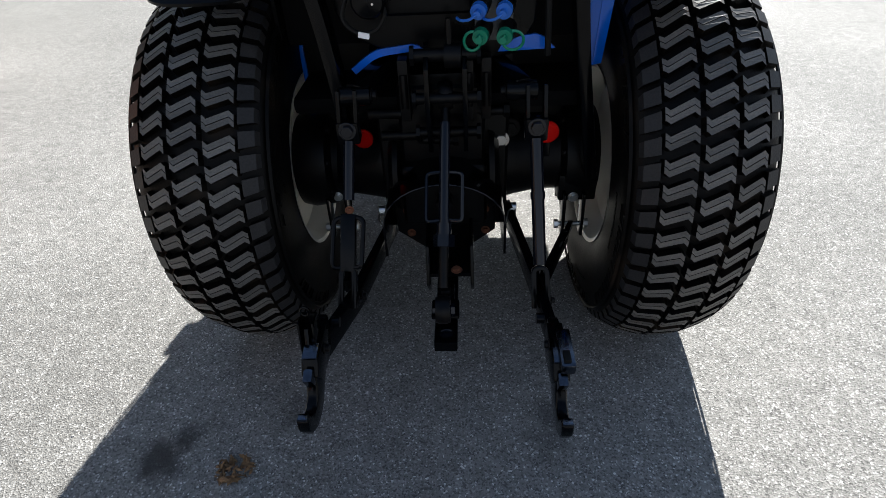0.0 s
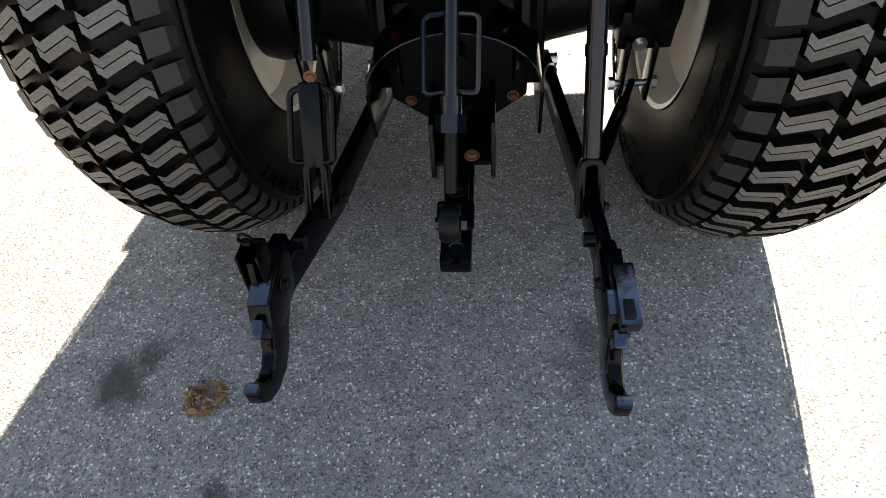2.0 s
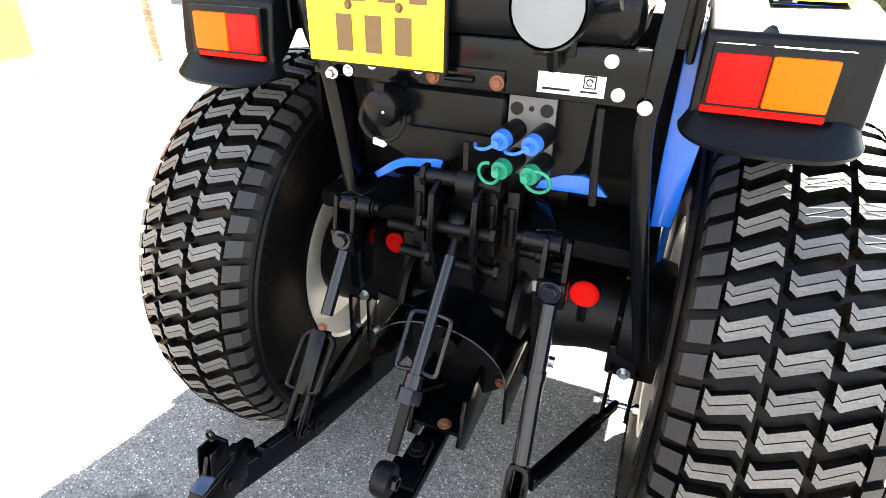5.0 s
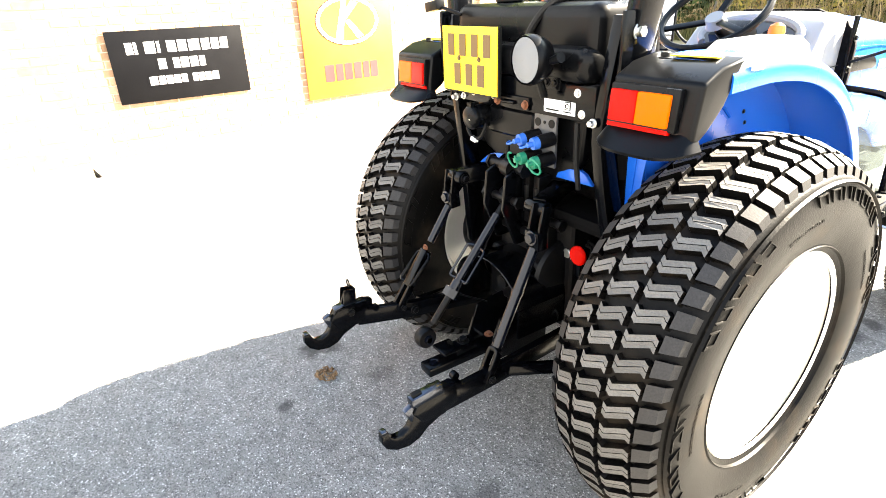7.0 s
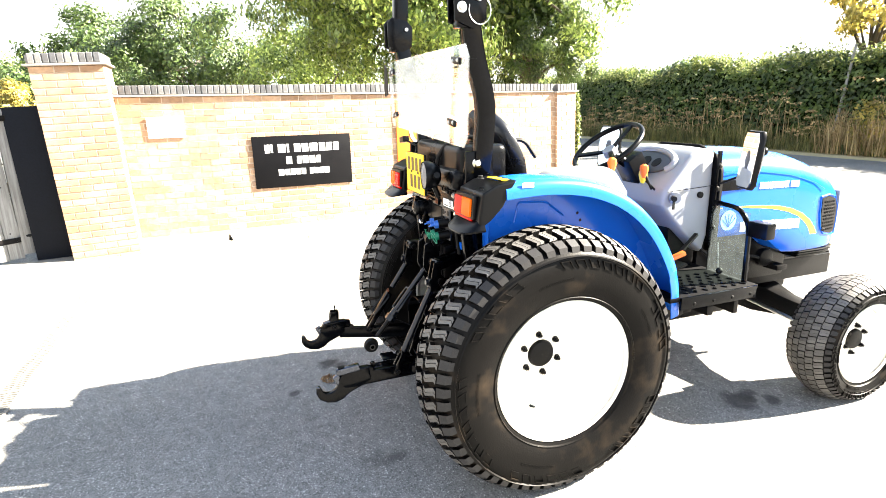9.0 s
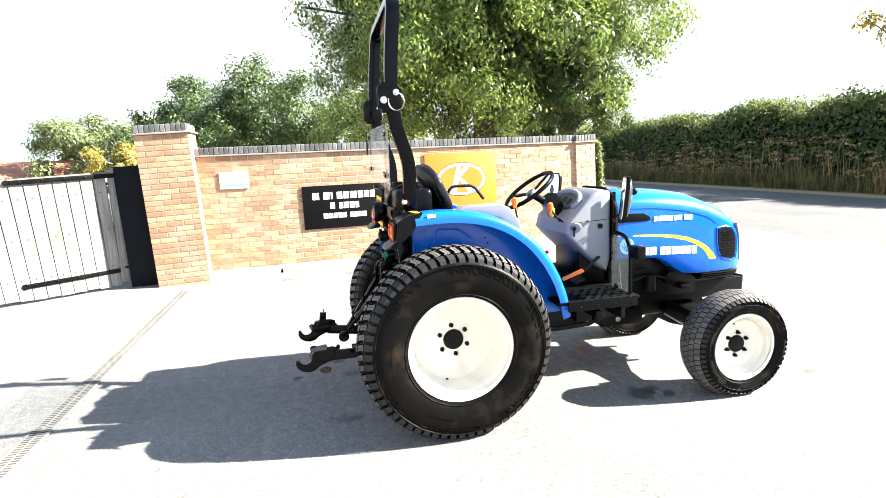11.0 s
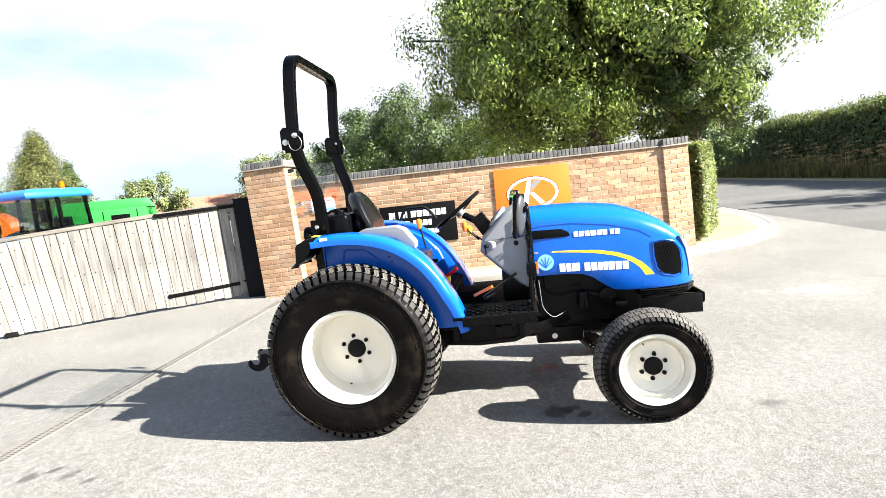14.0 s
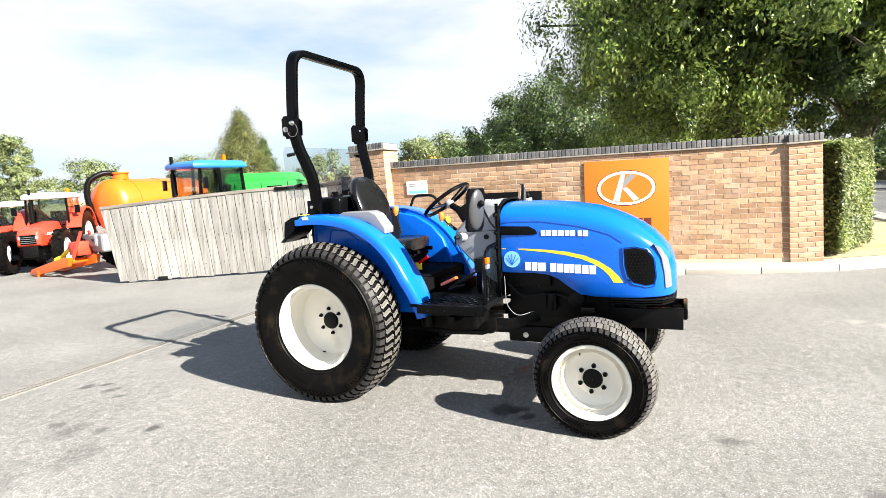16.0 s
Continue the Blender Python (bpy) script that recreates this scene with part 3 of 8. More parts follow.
def words(rows, material, parent, at):
    """Rows of plain upright bars: (centre z, bar height, widths; 0 is a gap)."""
    for z, h, widths in rows:
        total = sum(w if w else h * 0.55 for w in widths)
        y = -total / 2
        for w in widths:
            if w:
                part("print_bar", G().box((0.0, y + w * 0.44, z), (0.0026, w * 0.82, h)), material, parent, at=at)
            y += w if w else h * 0.55


sign = tagged(part("farm_sign", G().box((0, 0, 0), (0.010, 1.26, 0.655)), SIGNBLACK, bevel=0.002, at=on_wall(-0.36, 0.972, 0.008)), "black board with three rows of white bars", "sign")
words([(0.17, 0.105, [0.075, 0.03, 0, 0.115, 0.03, 0, 0.10, 0.10, 0.125, 0.095, 0.09, 0.09]), (0.015, 0.095, [0.085, 0, 0.07, 0.09, 0.09, 0.065]), (-0.135, 0.078, [0.085, 0.07, 0.07, 0.07, 0.065, 0, 0.06, 0.065, 0.065, 0.08])], WHITE, sign, pose(0.0050, 0, 0))
board = tagged(part("dealer_sign", G().box((0.006, 0, 0), (0.012, 1.24, 1.27)), BOARD, bevel=0.004, at=on_wall(1.555, 1.075, 0.005)), "orange square board with an oval white emblem", "sign")


def oval(rx, rz, n=48):
    return [(rx * math.cos(2 * math.pi * i / n), rz * math.sin(2 * math.pi * i / n)) for i in range(n)]


part("oval_rim", G().prism([(y, z + 0.205) for y, z in oval(0.435, 0.272)], 0.0122, 0.0145), INK, board)
part("oval_ring", G().prism([(y, z + 0.205) for y, z in oval(0.425, 0.262)], 0.0144, 0.0165), SILVER, board)
part("oval_field", G().prism([(y, z + 0.205) for y, z in oval(0.378, 0.222)], 0.0164, 0.0185), BOARD, board)
part("emblem_bar", G().prism([(-0.19, 0.020), (-0.10, -0.003), (-0.01, 0.425), (-0.075, 0.415)], 0.0184, 0.0205), SILVER, board)
part("emblem_wedge", G().prism([(-0.05, 0.20), (0.15, 0.395), (0.05, 0.415), (-0.02, 0.335)], 0.0184, 0.0203), GREY, board)
part("emblem_leg", G().prism([(-0.05, 0.20), (0.11, 0.005), (0.19, 0.035), (0.01, 0.22)], 0.0184, 0.0207), SILVER, board)
words([(-0.36, 0.19, [0.15, 0.12, 0.13, 0.13, 0.11, 0.13])], MAROON, board, pose(0.0135, 0.0, 0))
notice = tagged(part("wall_notice", G().box((0, 0, 0), (0.012, 0.40, 0.24)), WHITE, bevel=0.003, at=on_wall(-1.93, 1.445, 0.010)), "small white notice with pale blue band", "notice")
part("blue_band", G().box((0.0072, 0.02, -0.07), (0.002, 0.34, 0.05)), LOGO_BLUE, notice)
part("grey_lines", G().box((0.0072, 0.0, 0.07), (0.002, 0.28, 0.012)).box((0.0072, -0.03, 0.035), (0.002, 0.22, 0.010)), GREY, notice)

# drain channel across the yard
GRATE = surface("cast_drain_grate", (0.152, 0.144, 0.130), 0.85, metal=0.0, vary=0.3, scale=12, fine=120, bump=0.4, piece_vary=0.15)
# flat dark sheet that shows between the grate bars
SLOT_FLOOR = surface("dark_slot_floor", (0.060, 0.056, 0.048), 0.95, vary=0.4, scale=6, fine=90, bump=0.4)
drain = tagged(new("drain_channel"), "slotted drain channel set flush in the asphalt", "drain", kind="structure")
part("channel_floor", G().box((0, -2.62, 0.0015), (8.4, 0.12, 0.003)), SLOT_FLOOR, drain)
g = G().box((0, -0.060, 0), (0.498, 0.014, 0.012)).box((0, 0.060, 0), (0.498, 0.014, 0.012)).box((0, 0, 0), (0.498, 0.010, 0.012))
for i in range(17):
    g.box((-0.24 + 0.03 * i, 0, 0), (0.013, 0.11, 0.011))
grate_mesh = mesh_of("grating", g, GRATE, 0.0, smooth=False)
for i in range(17):
    piece("grating", grate_mesh, drain, pose(-3.95 + 0.5 * i, -2.62, 0.004))

# ---- gate ----
def weathered_wood(name, dark, pale, along):
    """Silvered timber: long streaks along the grain, broad stains, a tone of its own for each board."""
    m, nt, b = node_material(name)
    n, l = nt.nodes.new, nt.links.new
    tc, mp = n("ShaderNodeTexCoord"), n("ShaderNodeMapping")
    info, seed = n("ShaderNodeObjectInfo"), n("ShaderNodeVectorMath")
    seed.operation, seed.inputs[1].default_value = "SCALE", (0, 0, 0)
    seed.inputs["Scale"].default_value = 40.0
    comb = n("ShaderNodeCombineXYZ")
    l(info.outputs["Random"], comb.inputs[0])
    l(comb.outputs[0], seed.inputs[0])
    add = n("ShaderNodeVectorMath")
    l(tc.outputs["Object"], mp.inputs[0])
    mp.inputs["Scale"].default_value = along
    l(mp.outputs[0], add.inputs[0])
    l(seed.outputs[0], add.inputs[1])
    streak, stain = n("ShaderNodeTexNoise"), n("ShaderNodeTexNoise")
    streak.inputs["Scale"].default_value, streak.inputs["Detail"].default_value, streak.inputs["Roughness"].default_value = 1.0, 8, 0.65
    stain.inputs["Scale"].default_value, stain.inputs["Detail"].default_value = 1.7, 5
    l(add.outputs[0], streak.inputs["Vector"])
    l(tc.outputs["Object"], stain.inputs["Vector"])
    ramp = n("ShaderNodeValToRGB")
    e = ramp.color_ramp.elements
    e[0].position, e[0].color = 0.30, rgb(dark)
    e[1].position, e[1].color = 0.62, rgb(pale)
    l(streak.outputs["Fac"], ramp.inputs[0])
    mx = n("ShaderNodeMixRGB")
    mx.blend_type, mx.inputs[0].default_value = "OVERLAY", 0.45
    l(ramp.outputs[0], mx.inputs[1])
    l(stain.outputs["Fac"], mx.inputs[2])
    hs, rg = n("ShaderNodeHueSaturation"), n("ShaderNodeMapRange")
    rg.inputs["To Min"].default_value, rg.inputs["To Max"].default_value = 0.78, 1.16
    l(info.outputs["Random"], rg.inputs["Value"])
    l(rg.outputs[0], hs.inputs["Value"])
    l(mx.outputs[0], hs.inputs["Color"])
    l(hs.outputs[0], b.inputs["Base Color"])
    b.inputs["Roughness"].default_value, b.inputs["Specular IOR Level"].default_value = 0.88, 0.2
    bp = n("ShaderNodeBump")
    bp.inputs["Strength"].default_value, bp.inputs["Distance"].default_value = 0.5, 0.004
    l(streak.outputs["Fac"], bp.inputs["Height"])
    l(bp.outputs[0], b.inputs["Normal"])
    return m


OAK = weathered_wood("weathered_oak_plank", (0.125, 0.118, 0.106), (0.270, 0.262, 0.246), (38.0, 38.0, 1.6))
OAK_RAIL = weathered_wood("weathered_oak_rail", (0.075, 0.066, 0.054), (0.220, 0.205, 0.180), (1.6, 38.0, 38.0))
GATE0, GATE1 = Vector((-4.87, -3.58, 0)), Vector((-2.80, -7.06, 0))
gdir = (GATE1 - GATE0).normalized()
glen = (GATE1 - GATE0).length
gang = math.degrees(math.atan2(gdir.y, gdir.x))
gate = thing("farm_gate", "weathered vertical plank field gate standing open, with black strap hinges", "gate", at=pose(GATE0.x, GATE0.y, 0, 0, 0, gang))
nplank = 27
pw = glen / nplank
rng = random.Random(8)


def gate_top(u):
    """Top of the boards along the gate: straight, with a slow sag to the free end."""
    return 1.625 - 0.032 * u - 0.006 * u * u


for i in range(nplank):
    u = (i + 0.5) * pw
    bot = 0.045 - 0.004 * u + rng.uniform(-0.012, 0.012)
    lean = 0.045 + 0.036 * u
    top = gate_top(u) - 0.03
    g = G().prism([(-pw / 2 + 0.003, bot), (pw / 2 - 0.003, bot + rng.uniform(-0.006, 0.006)), (pw / 2 - 0.003 + lean, top), (-pw / 2 + 0.003 + lean, top)], -0.012, 0.012, "y")
    part("plank", g, OAK, gate, bevel=0.003, segments=1, at=pose(u, rng.uniform(-0.004, 0.004), 0, 0, 0, rng.uniform(-0.8, 0.8)))
part("back_boarding", G().prism([(0, 0.05), (glen, 0.04), (glen + 0.17, gate_top(glen) - 0.05), (0.04, gate_top(0) - 0.05)], -0.030, -0.016, "y"), OAK, gate, "inner boarding of the gate")
part("end_stile", G().prism([(-0.055, 0.08), (0.055, 0.08), (0.055, 1.66), (-0.02, 1.70), (-0.055, 1.66)], -0.03, 0.03, "y"), OAK, gate, "grey oak hanging stile", bevel=0.006, at=pose(-0.04, 0, 0))
part("top_rail", G().sweep([(u, 0.0, gate_top(u)) for u in (0, 1, 2, 3, glen + 0.19)], [(-0.028, -0.03), (0.028, -0.03), (0.028, 0.028), (-0.028, 0.028)]), OAK_RAIL, gate, "grey oak capping rail", bevel=0.006)
for z, u1 in ((1.60, 1.12), (0.26, 1.10)):
    for yy in (0.036 if z > 1 else 0.02, -0.05):
        hinge = part("strap_hinge", G().bar([(-0.08, yy, z), (u1, yy, z - 0.035)], 0.008, 0.060), IRON, gate, "black iron strap hinge", bevel=0.002)
        part("hinge_tip", G().cyl((u1 + 0.02, yy - 0.004, z - 0.035), (u1 + 0.02, yy + 0.004, z - 0.035), 0.038, n=14), IRON, hinge)
        for k in range(5):
            part("strap_stud", G().ball((0.05 + 0.24 * k, yy + math.copysign(0.005, yy), z - 0.007 * k), (0.016, 0.010, 0.016), 8, 5), IRON, hinge)
for z in (0.32, 0.85, 1.40):
    part("back_ledge", G().bar([(0, -0.034, z), (glen, -0.034, z - 0.16)], 0.04, 0.10), OAK_RAIL, gate, bevel=0.004)
for i in range(nplank):
    u = (i + 0.5) * pw
    for z in (0.34, 0.86, 1.38):
        part("plank_nail", G().ball((u + (0.045 + 0.036 * u) * z / 1.5 + rng.uniform(-0.02, 0.02), 0.012, z - 0.035 * u * 0.9), (0.008, 0.004, 0.008), 7, 4), INK, gate)
part("stop_foot", G().box((glen - 0.75, 0.0, 0.04), (0.16, 0.08, 0.08)), INK, gate, bevel=0.01)
POSTM = surface("black_gate_post", (0.004, 0.005, 0.008), 0.55, vary=0.3, scale=3, fine=60, bump=0.2, spec=0.1)
gpost = tagged(part("gate_post", G().prism([(-0.04, -0.20), (0.04, -0.20), (0.04, 0.20), (-0.04, 0.20)], 0.0, 1.72, "z"), POSTM, bevel=0.008, at=pose(-4.88, -3.265, 0, 2, -1.5, 2)), "black flat timber gate post beside the pillar", "gate post")
for z in (1.50, 0.30):
    part("hinge_hook", G().cyl((0, -0.20, z), (0, -0.36, z), 0.016, n=10).box((0, -0.38, z), (0.06, 0.05, 0.05)), INK, gpost)
shed = tagged(new("breeze_block_wall"), "pale block wall seen through the gap behind the gate", "wall", kind="structure")
BLOCK = surface("pale_concrete_block", (0.48, 0.47, 0.44), 0.92, vary=0.15, scale=6, fine=70, bump=0.5, piece_vary=0.10)
for r in range(6):
    for c in range(5):
        part("block", G().box((-7.9, -5.9 + 0.45 * c + (0.22 if r % 2 else 0), 0.115 + 0.225 * r), (0.2, 0.438, 0.213)), BLOCK, shed, bevel=0.004)

# ---- loose bits on the asphalt ----
LEAFM = surface("dry_leaf", (0.165, 0.092, 0.040), 0.8, vary=0.4, scale=40, fine=200, bump=0.3, island_vary=0.4)
rng = random.Random(21)
g = G()
for k in range(46):
    a, r = rng.uniform(0, 6.28), 0.055 * math.sqrt(rng.random())
    c = Vector((r * math.cos(a), r * math.sin(a) * 0.8, 0.004 + 0.022 * rng.random() * (1 - r / 0.06)))
    m = Matrix.Translation(c) @ Euler((rng.uniform(-0.9, 0.9), rng.uniform(-0.9, 0.9), rng.uniform(0, 6.28))).to_matrix().to_4x4()
    s = rng.uniform(0.010, 0.022)
    g.add([m @ Vector(v) for v in ((-s, 0, 0), (0, -s * 0.45, 0.002), (s, 0, 0.003), (0, s * 0.45, -0.001), (0, 0, 0.006))], [(0, 1, 4), (1, 2, 4), (2, 3, 4), (3, 0, 4)])
tagged(part("leaf_clump", g, LEAFM, at=pose(-0.604, -0.803, 0.004), smooth=False), "small clump of dry brown leaves on the asphalt", "leaves")
GRIT = surface("loose_grit", (0.45, 0.43, 0.40), 0.9, vary=0.3, scale=30, bump=0.3, island_vary=0.35)
g = G()
for k in range(900):
    x, y = rng.uniform(-2.5, 3.5), rng.uniform(-2.4, 2.6)
    s = rng.uniform(0.0018, 0.0048)
    g.add([(x + s * rng.uniform(0.7, 1.2) * a, y + s * rng.uniform(0.7, 1.2) * b, s * c * 0.7 + 0.001) for a, b, c in ((1, 0, 0), (0, 1, 0), (-1, 0, 0), (0, -1, 0), (0, 0, 1))], [(0, 1, 4), (1, 2, 4), (2, 3, 4), (3, 0, 4)])
tagged(part("loose_grit", g, GRIT, smooth=False), "scattered pale grit on the asphalt", "grit", kind="stuff")

# ---- plants ----
def leaf_material(name, dark, light, rough=0.5, through=0.25):
    m, nt, b = node_material(name)
    n, l = nt.nodes.new, nt.links.new
    geo = n("ShaderNodeNewGeometry")
    ramp = n("ShaderNodeValToRGB")
    e = ramp.color_ramp.elements
    e[0].color, e[1].color = rgb(dark), rgb(light)
    l(geo.outputs["Random Per Island"], ramp.inputs[0])
    tc, no = n("ShaderNodeTexCoord"), n("ShaderNodeTexNoise")
    no.inputs["Scale"].default_value = 1.9
    l(tc.outputs["Object"], no.inputs["Vector"])
    mx = n("ShaderNodeMixRGB")
    mx.blend_type = "OVERLAY"
    mx.inputs[0].default_value = 0.5
    l(ramp.outputs[0], mx.inputs[1])
    # broad noise sets a lighter and darker tone for whole sprays
    tone = n("ShaderNodeMapRange")
    tone.inputs["From Min"].default_value, tone.inputs["From Max"].default_value = 0.34, 0.66
    tone.inputs["To Min"].default_value, tone.inputs["To Max"].default_value = 0.15, 0.85
    l(no.outputs["Fac"], tone.inputs["Value"])
    l(tone.outputs[0], mx.inputs[2])
    l(mx.outputs[0], b.inputs["Base Color"])
    b.inputs["Roughness"].default_value = rough
    tr = n("ShaderNodeBsdfTranslucent")
    hs = n("ShaderNodeHueSaturation")
    hs.inputs["Value"].default_value = 1.7
    l(mx.outputs[0], hs.inputs["Color"])
    l(hs.outputs[0], tr.inputs[0])
    ms = n("ShaderNodeMixShader")
    ms.inputs[0].default_value = through
    l(b.outputs[0], ms.inputs[1])
    l(tr.outputs[0], ms.inputs[2])
    l(ms.outputs[0], nt.nodes["Material Output"].inputs[0])
    return m


LEAF_ASH = leaf_material("ash_leaf", (0.030, 0.068, 0.010), (0.285, 0.360, 0.085), 0.30)
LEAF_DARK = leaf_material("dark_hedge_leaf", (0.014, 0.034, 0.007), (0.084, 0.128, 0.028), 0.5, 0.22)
LEAF_HEDGE = leaf_material("light_hedge_leaf", (0.020, 0.048, 0.010), (0.270, 0.300, 0.095))
LEAF_PALE = leaf_material("pale_leaf", (0.09, 0.12, 0.04), (0.20, 0.23, 0.09))
LEAF_GOLD = leaf_material("yellowing_leaf", (0.16, 0.15, 0.03), (0.42, 0.32, 0.06))
NEEDLE = leaf_material("conifer_needle", (0.030, 0.048, 0.014), (0.200, 0.205, 0.055))
STRAW = leaf_material("dry_stalk", (0.20, 0.13, 0.06), (0.50, 0.38, 0.20), 0.8)
WEED = leaf_material("weed_blade", (0.050, 0.062, 0.018), (0.230, 0.205, 0.078), 0.7)
BARK = surface("bark", (0.07, 0.058, 0.045), 0.95, vary=0.35, scale=8, fine=60, bump=0.8, depth=0.02)
SHADEW = surface("hedge_inner_shade", (0.012, 0.018, 0.007), 1.0, vary=0.4, scale=5, bump=0.5, spec=0.0)


def leaves(name, centres, normals, size, material, parent, seed, droop=0.5, slim=0.45, kind=None):
    """Many small folded leaves in one mesh."""
    rs = np.random.RandomState(seed)
    n = len(centres)
    c = np.asarray(centres, float)
    # each blade faces outward and up, and hangs along its own face
    u = rs.normal(size=(n, 3)) * 0.42 + np.asarray(normals, float)
    u[:, 2] += 0.30
    u /= np.linalg.norm(u, axis=1)[:, None] + 1e-9
    d = rs.normal(size=(n, 3)) * 0.75
    d[:, 2] -= droop
    d -= u * np.sum(d * u, axis=1)[:, None]
    d /= np.linalg.norm(d, axis=1)[:, None] + 1e-9
    w = np.cross(d, u)
    s = (size * rs.uniform(0.6, 1.35, n))[:, None]
    a, b_ = c, c + d * s
    mid = c + d * s * 0.45
    v = np.stack([a, mid + w * s * slim * 0.5 + u * s * 0.08, b_, mid - w * s * slim * 0.5 + u * s * 0.08], axis=1).reshape(-1, 3)
    idx = np.arange(n)[:, None] * 4
    tri = np.concatenate([idx + [0, 1, 2], idx + [0, 2, 3]], axis=1).reshape(-1, 3)
    me = bpy.data.meshes.new(name)
    me.vertices.add(len(v))
    me.vertices.foreach_set("co", v.ravel())
    me.loops.add(len(tri) * 3)
    me.loops.foreach_set("vertex_index", tri.ravel().astype(np.int32))
    me.polygons.add(len(tri))
    me.polygons.foreach_set("loop_start", (np.arange(len(tri)) * 3).astype(np.int32))
    me.update(calc_edges=True)
    me.validate()
    me.materials.append(material)
    ob = new(name, me)
    if parent:
        ob.parent = parent
    if kind:
        ob["kind"] = kind
    return ob


def tree(x, y, height, radius, base, material, seed, n_leaf, size, label, lean=(0, 0), squash=1.0, clusters=150, droop=0.6, shape=None, clump=0.08, inner=0):
    root = thing("tree", label, "tree", "trees round the yard", at=pose(x, y, 0))
    rs = random.Random(seed)
    trunk = [(0, 0, -0.1), (0.03 * height * rs.uniform(-1, 1), 0.02 * height * rs.uniform(-1, 1), height * 0.3), (lean[0] * 0.5, lean[1] * 0.5, height * 0.6), (lean[0], lean[1], height * 0.9)]
    trunk = rounded(trunk, height * 0.12, 4)
    r0 = height * 0.028
    g = G().tube(trunk, r0, 12, scales=[1.25 - 1.1 * i / (len(trunk) - 1) for i in range(len(trunk))])
    part("trunk", g, BARK, root)
    centre = Vector((lean[0] * 0.6, lean[1] * 0.6, (height + base) / 2))
    hz = (height - base) / 2
    cl, limbs = [], G()
    for k in range(clusters):
        while True:
            p = Vector((rs.uniform(-1, 1), rs.uniform(-1, 1), rs.uniform(-1, 1)))
            q = p.length
            if q <= 1 and q > 0.45:
                break
        if shape:
            a0, r0_ = rs.uniform(0, 2 * math.pi), math.sqrt(rs.uniform(0.1, 1))
            p = Vector((r0_ * math.cos(a0), r0_ * math.sin(a0), rs.uniform(-1, 1)))
        wob = 0.80 + 0.35 * noise.noise(p * 1.7 + Vector((seed, 0, 0))) + rs.uniform(-0.08, 0.12)
        if shape:
            f = shape((p.z + 1) / 2)
            p = Vector((p.x * f, p.y * f, p.z))
        elif p.z < -0.1:
            p = Vector((p.x * 1.20, p.y * 1.20, p.z))
        c = centre + Vector((p.x * radius * wob, p.y * radius * squash * wob, p.z * hz * min(wob, 1.05)))
        cl.append((c, p.normalized()))
        if k % 5 == 0:
            s = Vector(trunk[min(int(len(trunk) * (0.3 + 0.5 * rs.random())), len(trunk) - 1)])
            mid = s.lerp(c, 0.5) + Vector((0, 0, 0.08 * height * rs.random()))
            limbs.tube(rounded([s, mid, c], 1.0, 3), r0 * 0.32, 6, scales=[1.0 - 0.8 * i / 5 for i in range(6)])
    part("branchwork", limbs, BARK, root)["kind"] = "stuff"
    rs2 = np.random.RandomState(seed + 1)
    per = n_leaf // clusters
    cs, ns = [], []
    for c, d in cl:
        spread = radius * clump * rs.uniform(0.7, 1.4)
        pts = np.clip(rs2.normal(size=(per, 3)), -1.9, 1.9) * np.array([spread, spread, spread * (1.25 if len(cl) > 500 else 0.8)]) + np.array(c)
        pts[:, 2] = np.maximum(pts[:, 2], base * 0.6)
        cs.append(pts)
        ns.append((pts - np.array(c)) / spread * 0.55 + np.array(d) * 0.55)
    leaves("crown", np.concatenate(cs), np.concatenate(ns), size, material, root, seed + 2, droop)
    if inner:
        # darker leaves close the crown inside; its inner shade is in their colour
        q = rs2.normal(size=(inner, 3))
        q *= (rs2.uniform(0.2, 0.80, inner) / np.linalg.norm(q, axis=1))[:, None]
        leaves("inner_shade_crown", q * np.array([radius, radius * squash, hz]) * 0.92 + np.array(centre), q, size * 1.9, LEAF_DARK, root, seed + 5, droop)
    return root


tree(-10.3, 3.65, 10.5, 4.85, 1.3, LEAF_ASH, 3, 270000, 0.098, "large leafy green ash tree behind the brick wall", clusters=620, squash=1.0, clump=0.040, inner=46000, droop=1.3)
tree(-9.6, 5.6, 4.3, 1.7, 1.7, LEAF_DARK, 23, 42000, 0.075, "dark bushy tree below the ash behind the wall", clusters=90)
tree(-21.0, -2.4, 6.0, 3.3, 1.0, LEAF_DARK, 5, 42000, 0.13, "rounded dark green tree behind the wall", clusters=120)
tree(-17.5, 1.6, 5.2, 2.8, 1.0, LEAF_ASH, 6, 26000, 0.12, "green tree behind the brick wall", clusters=90)
tree(-27.0, -6.5, 6.4, 3.8, 0.8, LEAF_DARK, 7, 20000, 0.19, "green tree in a distant row", clusters=90)
tree(-30.0, -12.5, 5.0, 3.4, 0.6, LEAF_PALE, 8, 16000, 0.19, "pale green tree in a distant row", clusters=80)
tree(-31.0, -9.5, 5.4, 2.6, 0.6, LEAF_ASH, 18, 12000, 0.19, "green tree in a distant row", clusters=60)
tree(-25.0, -18.5, 4.2, 2.2, 0.4, LEAF_PALE, 9, 12000, 0.16, "pale bushy tree in the distance", clusters=60)
tree(-30.0, -29.5, 8.0, 5.4, 0.8, NEEDLE, 10, 60000, 0.12, "tall golden-green conifer in the distance", clusters=520, clump=0.040, shape=lambda t: (1 - t) * (0.62 + 0.5 * ((1 - t) * 8 % 1)) + 0.02, droop=0.2)
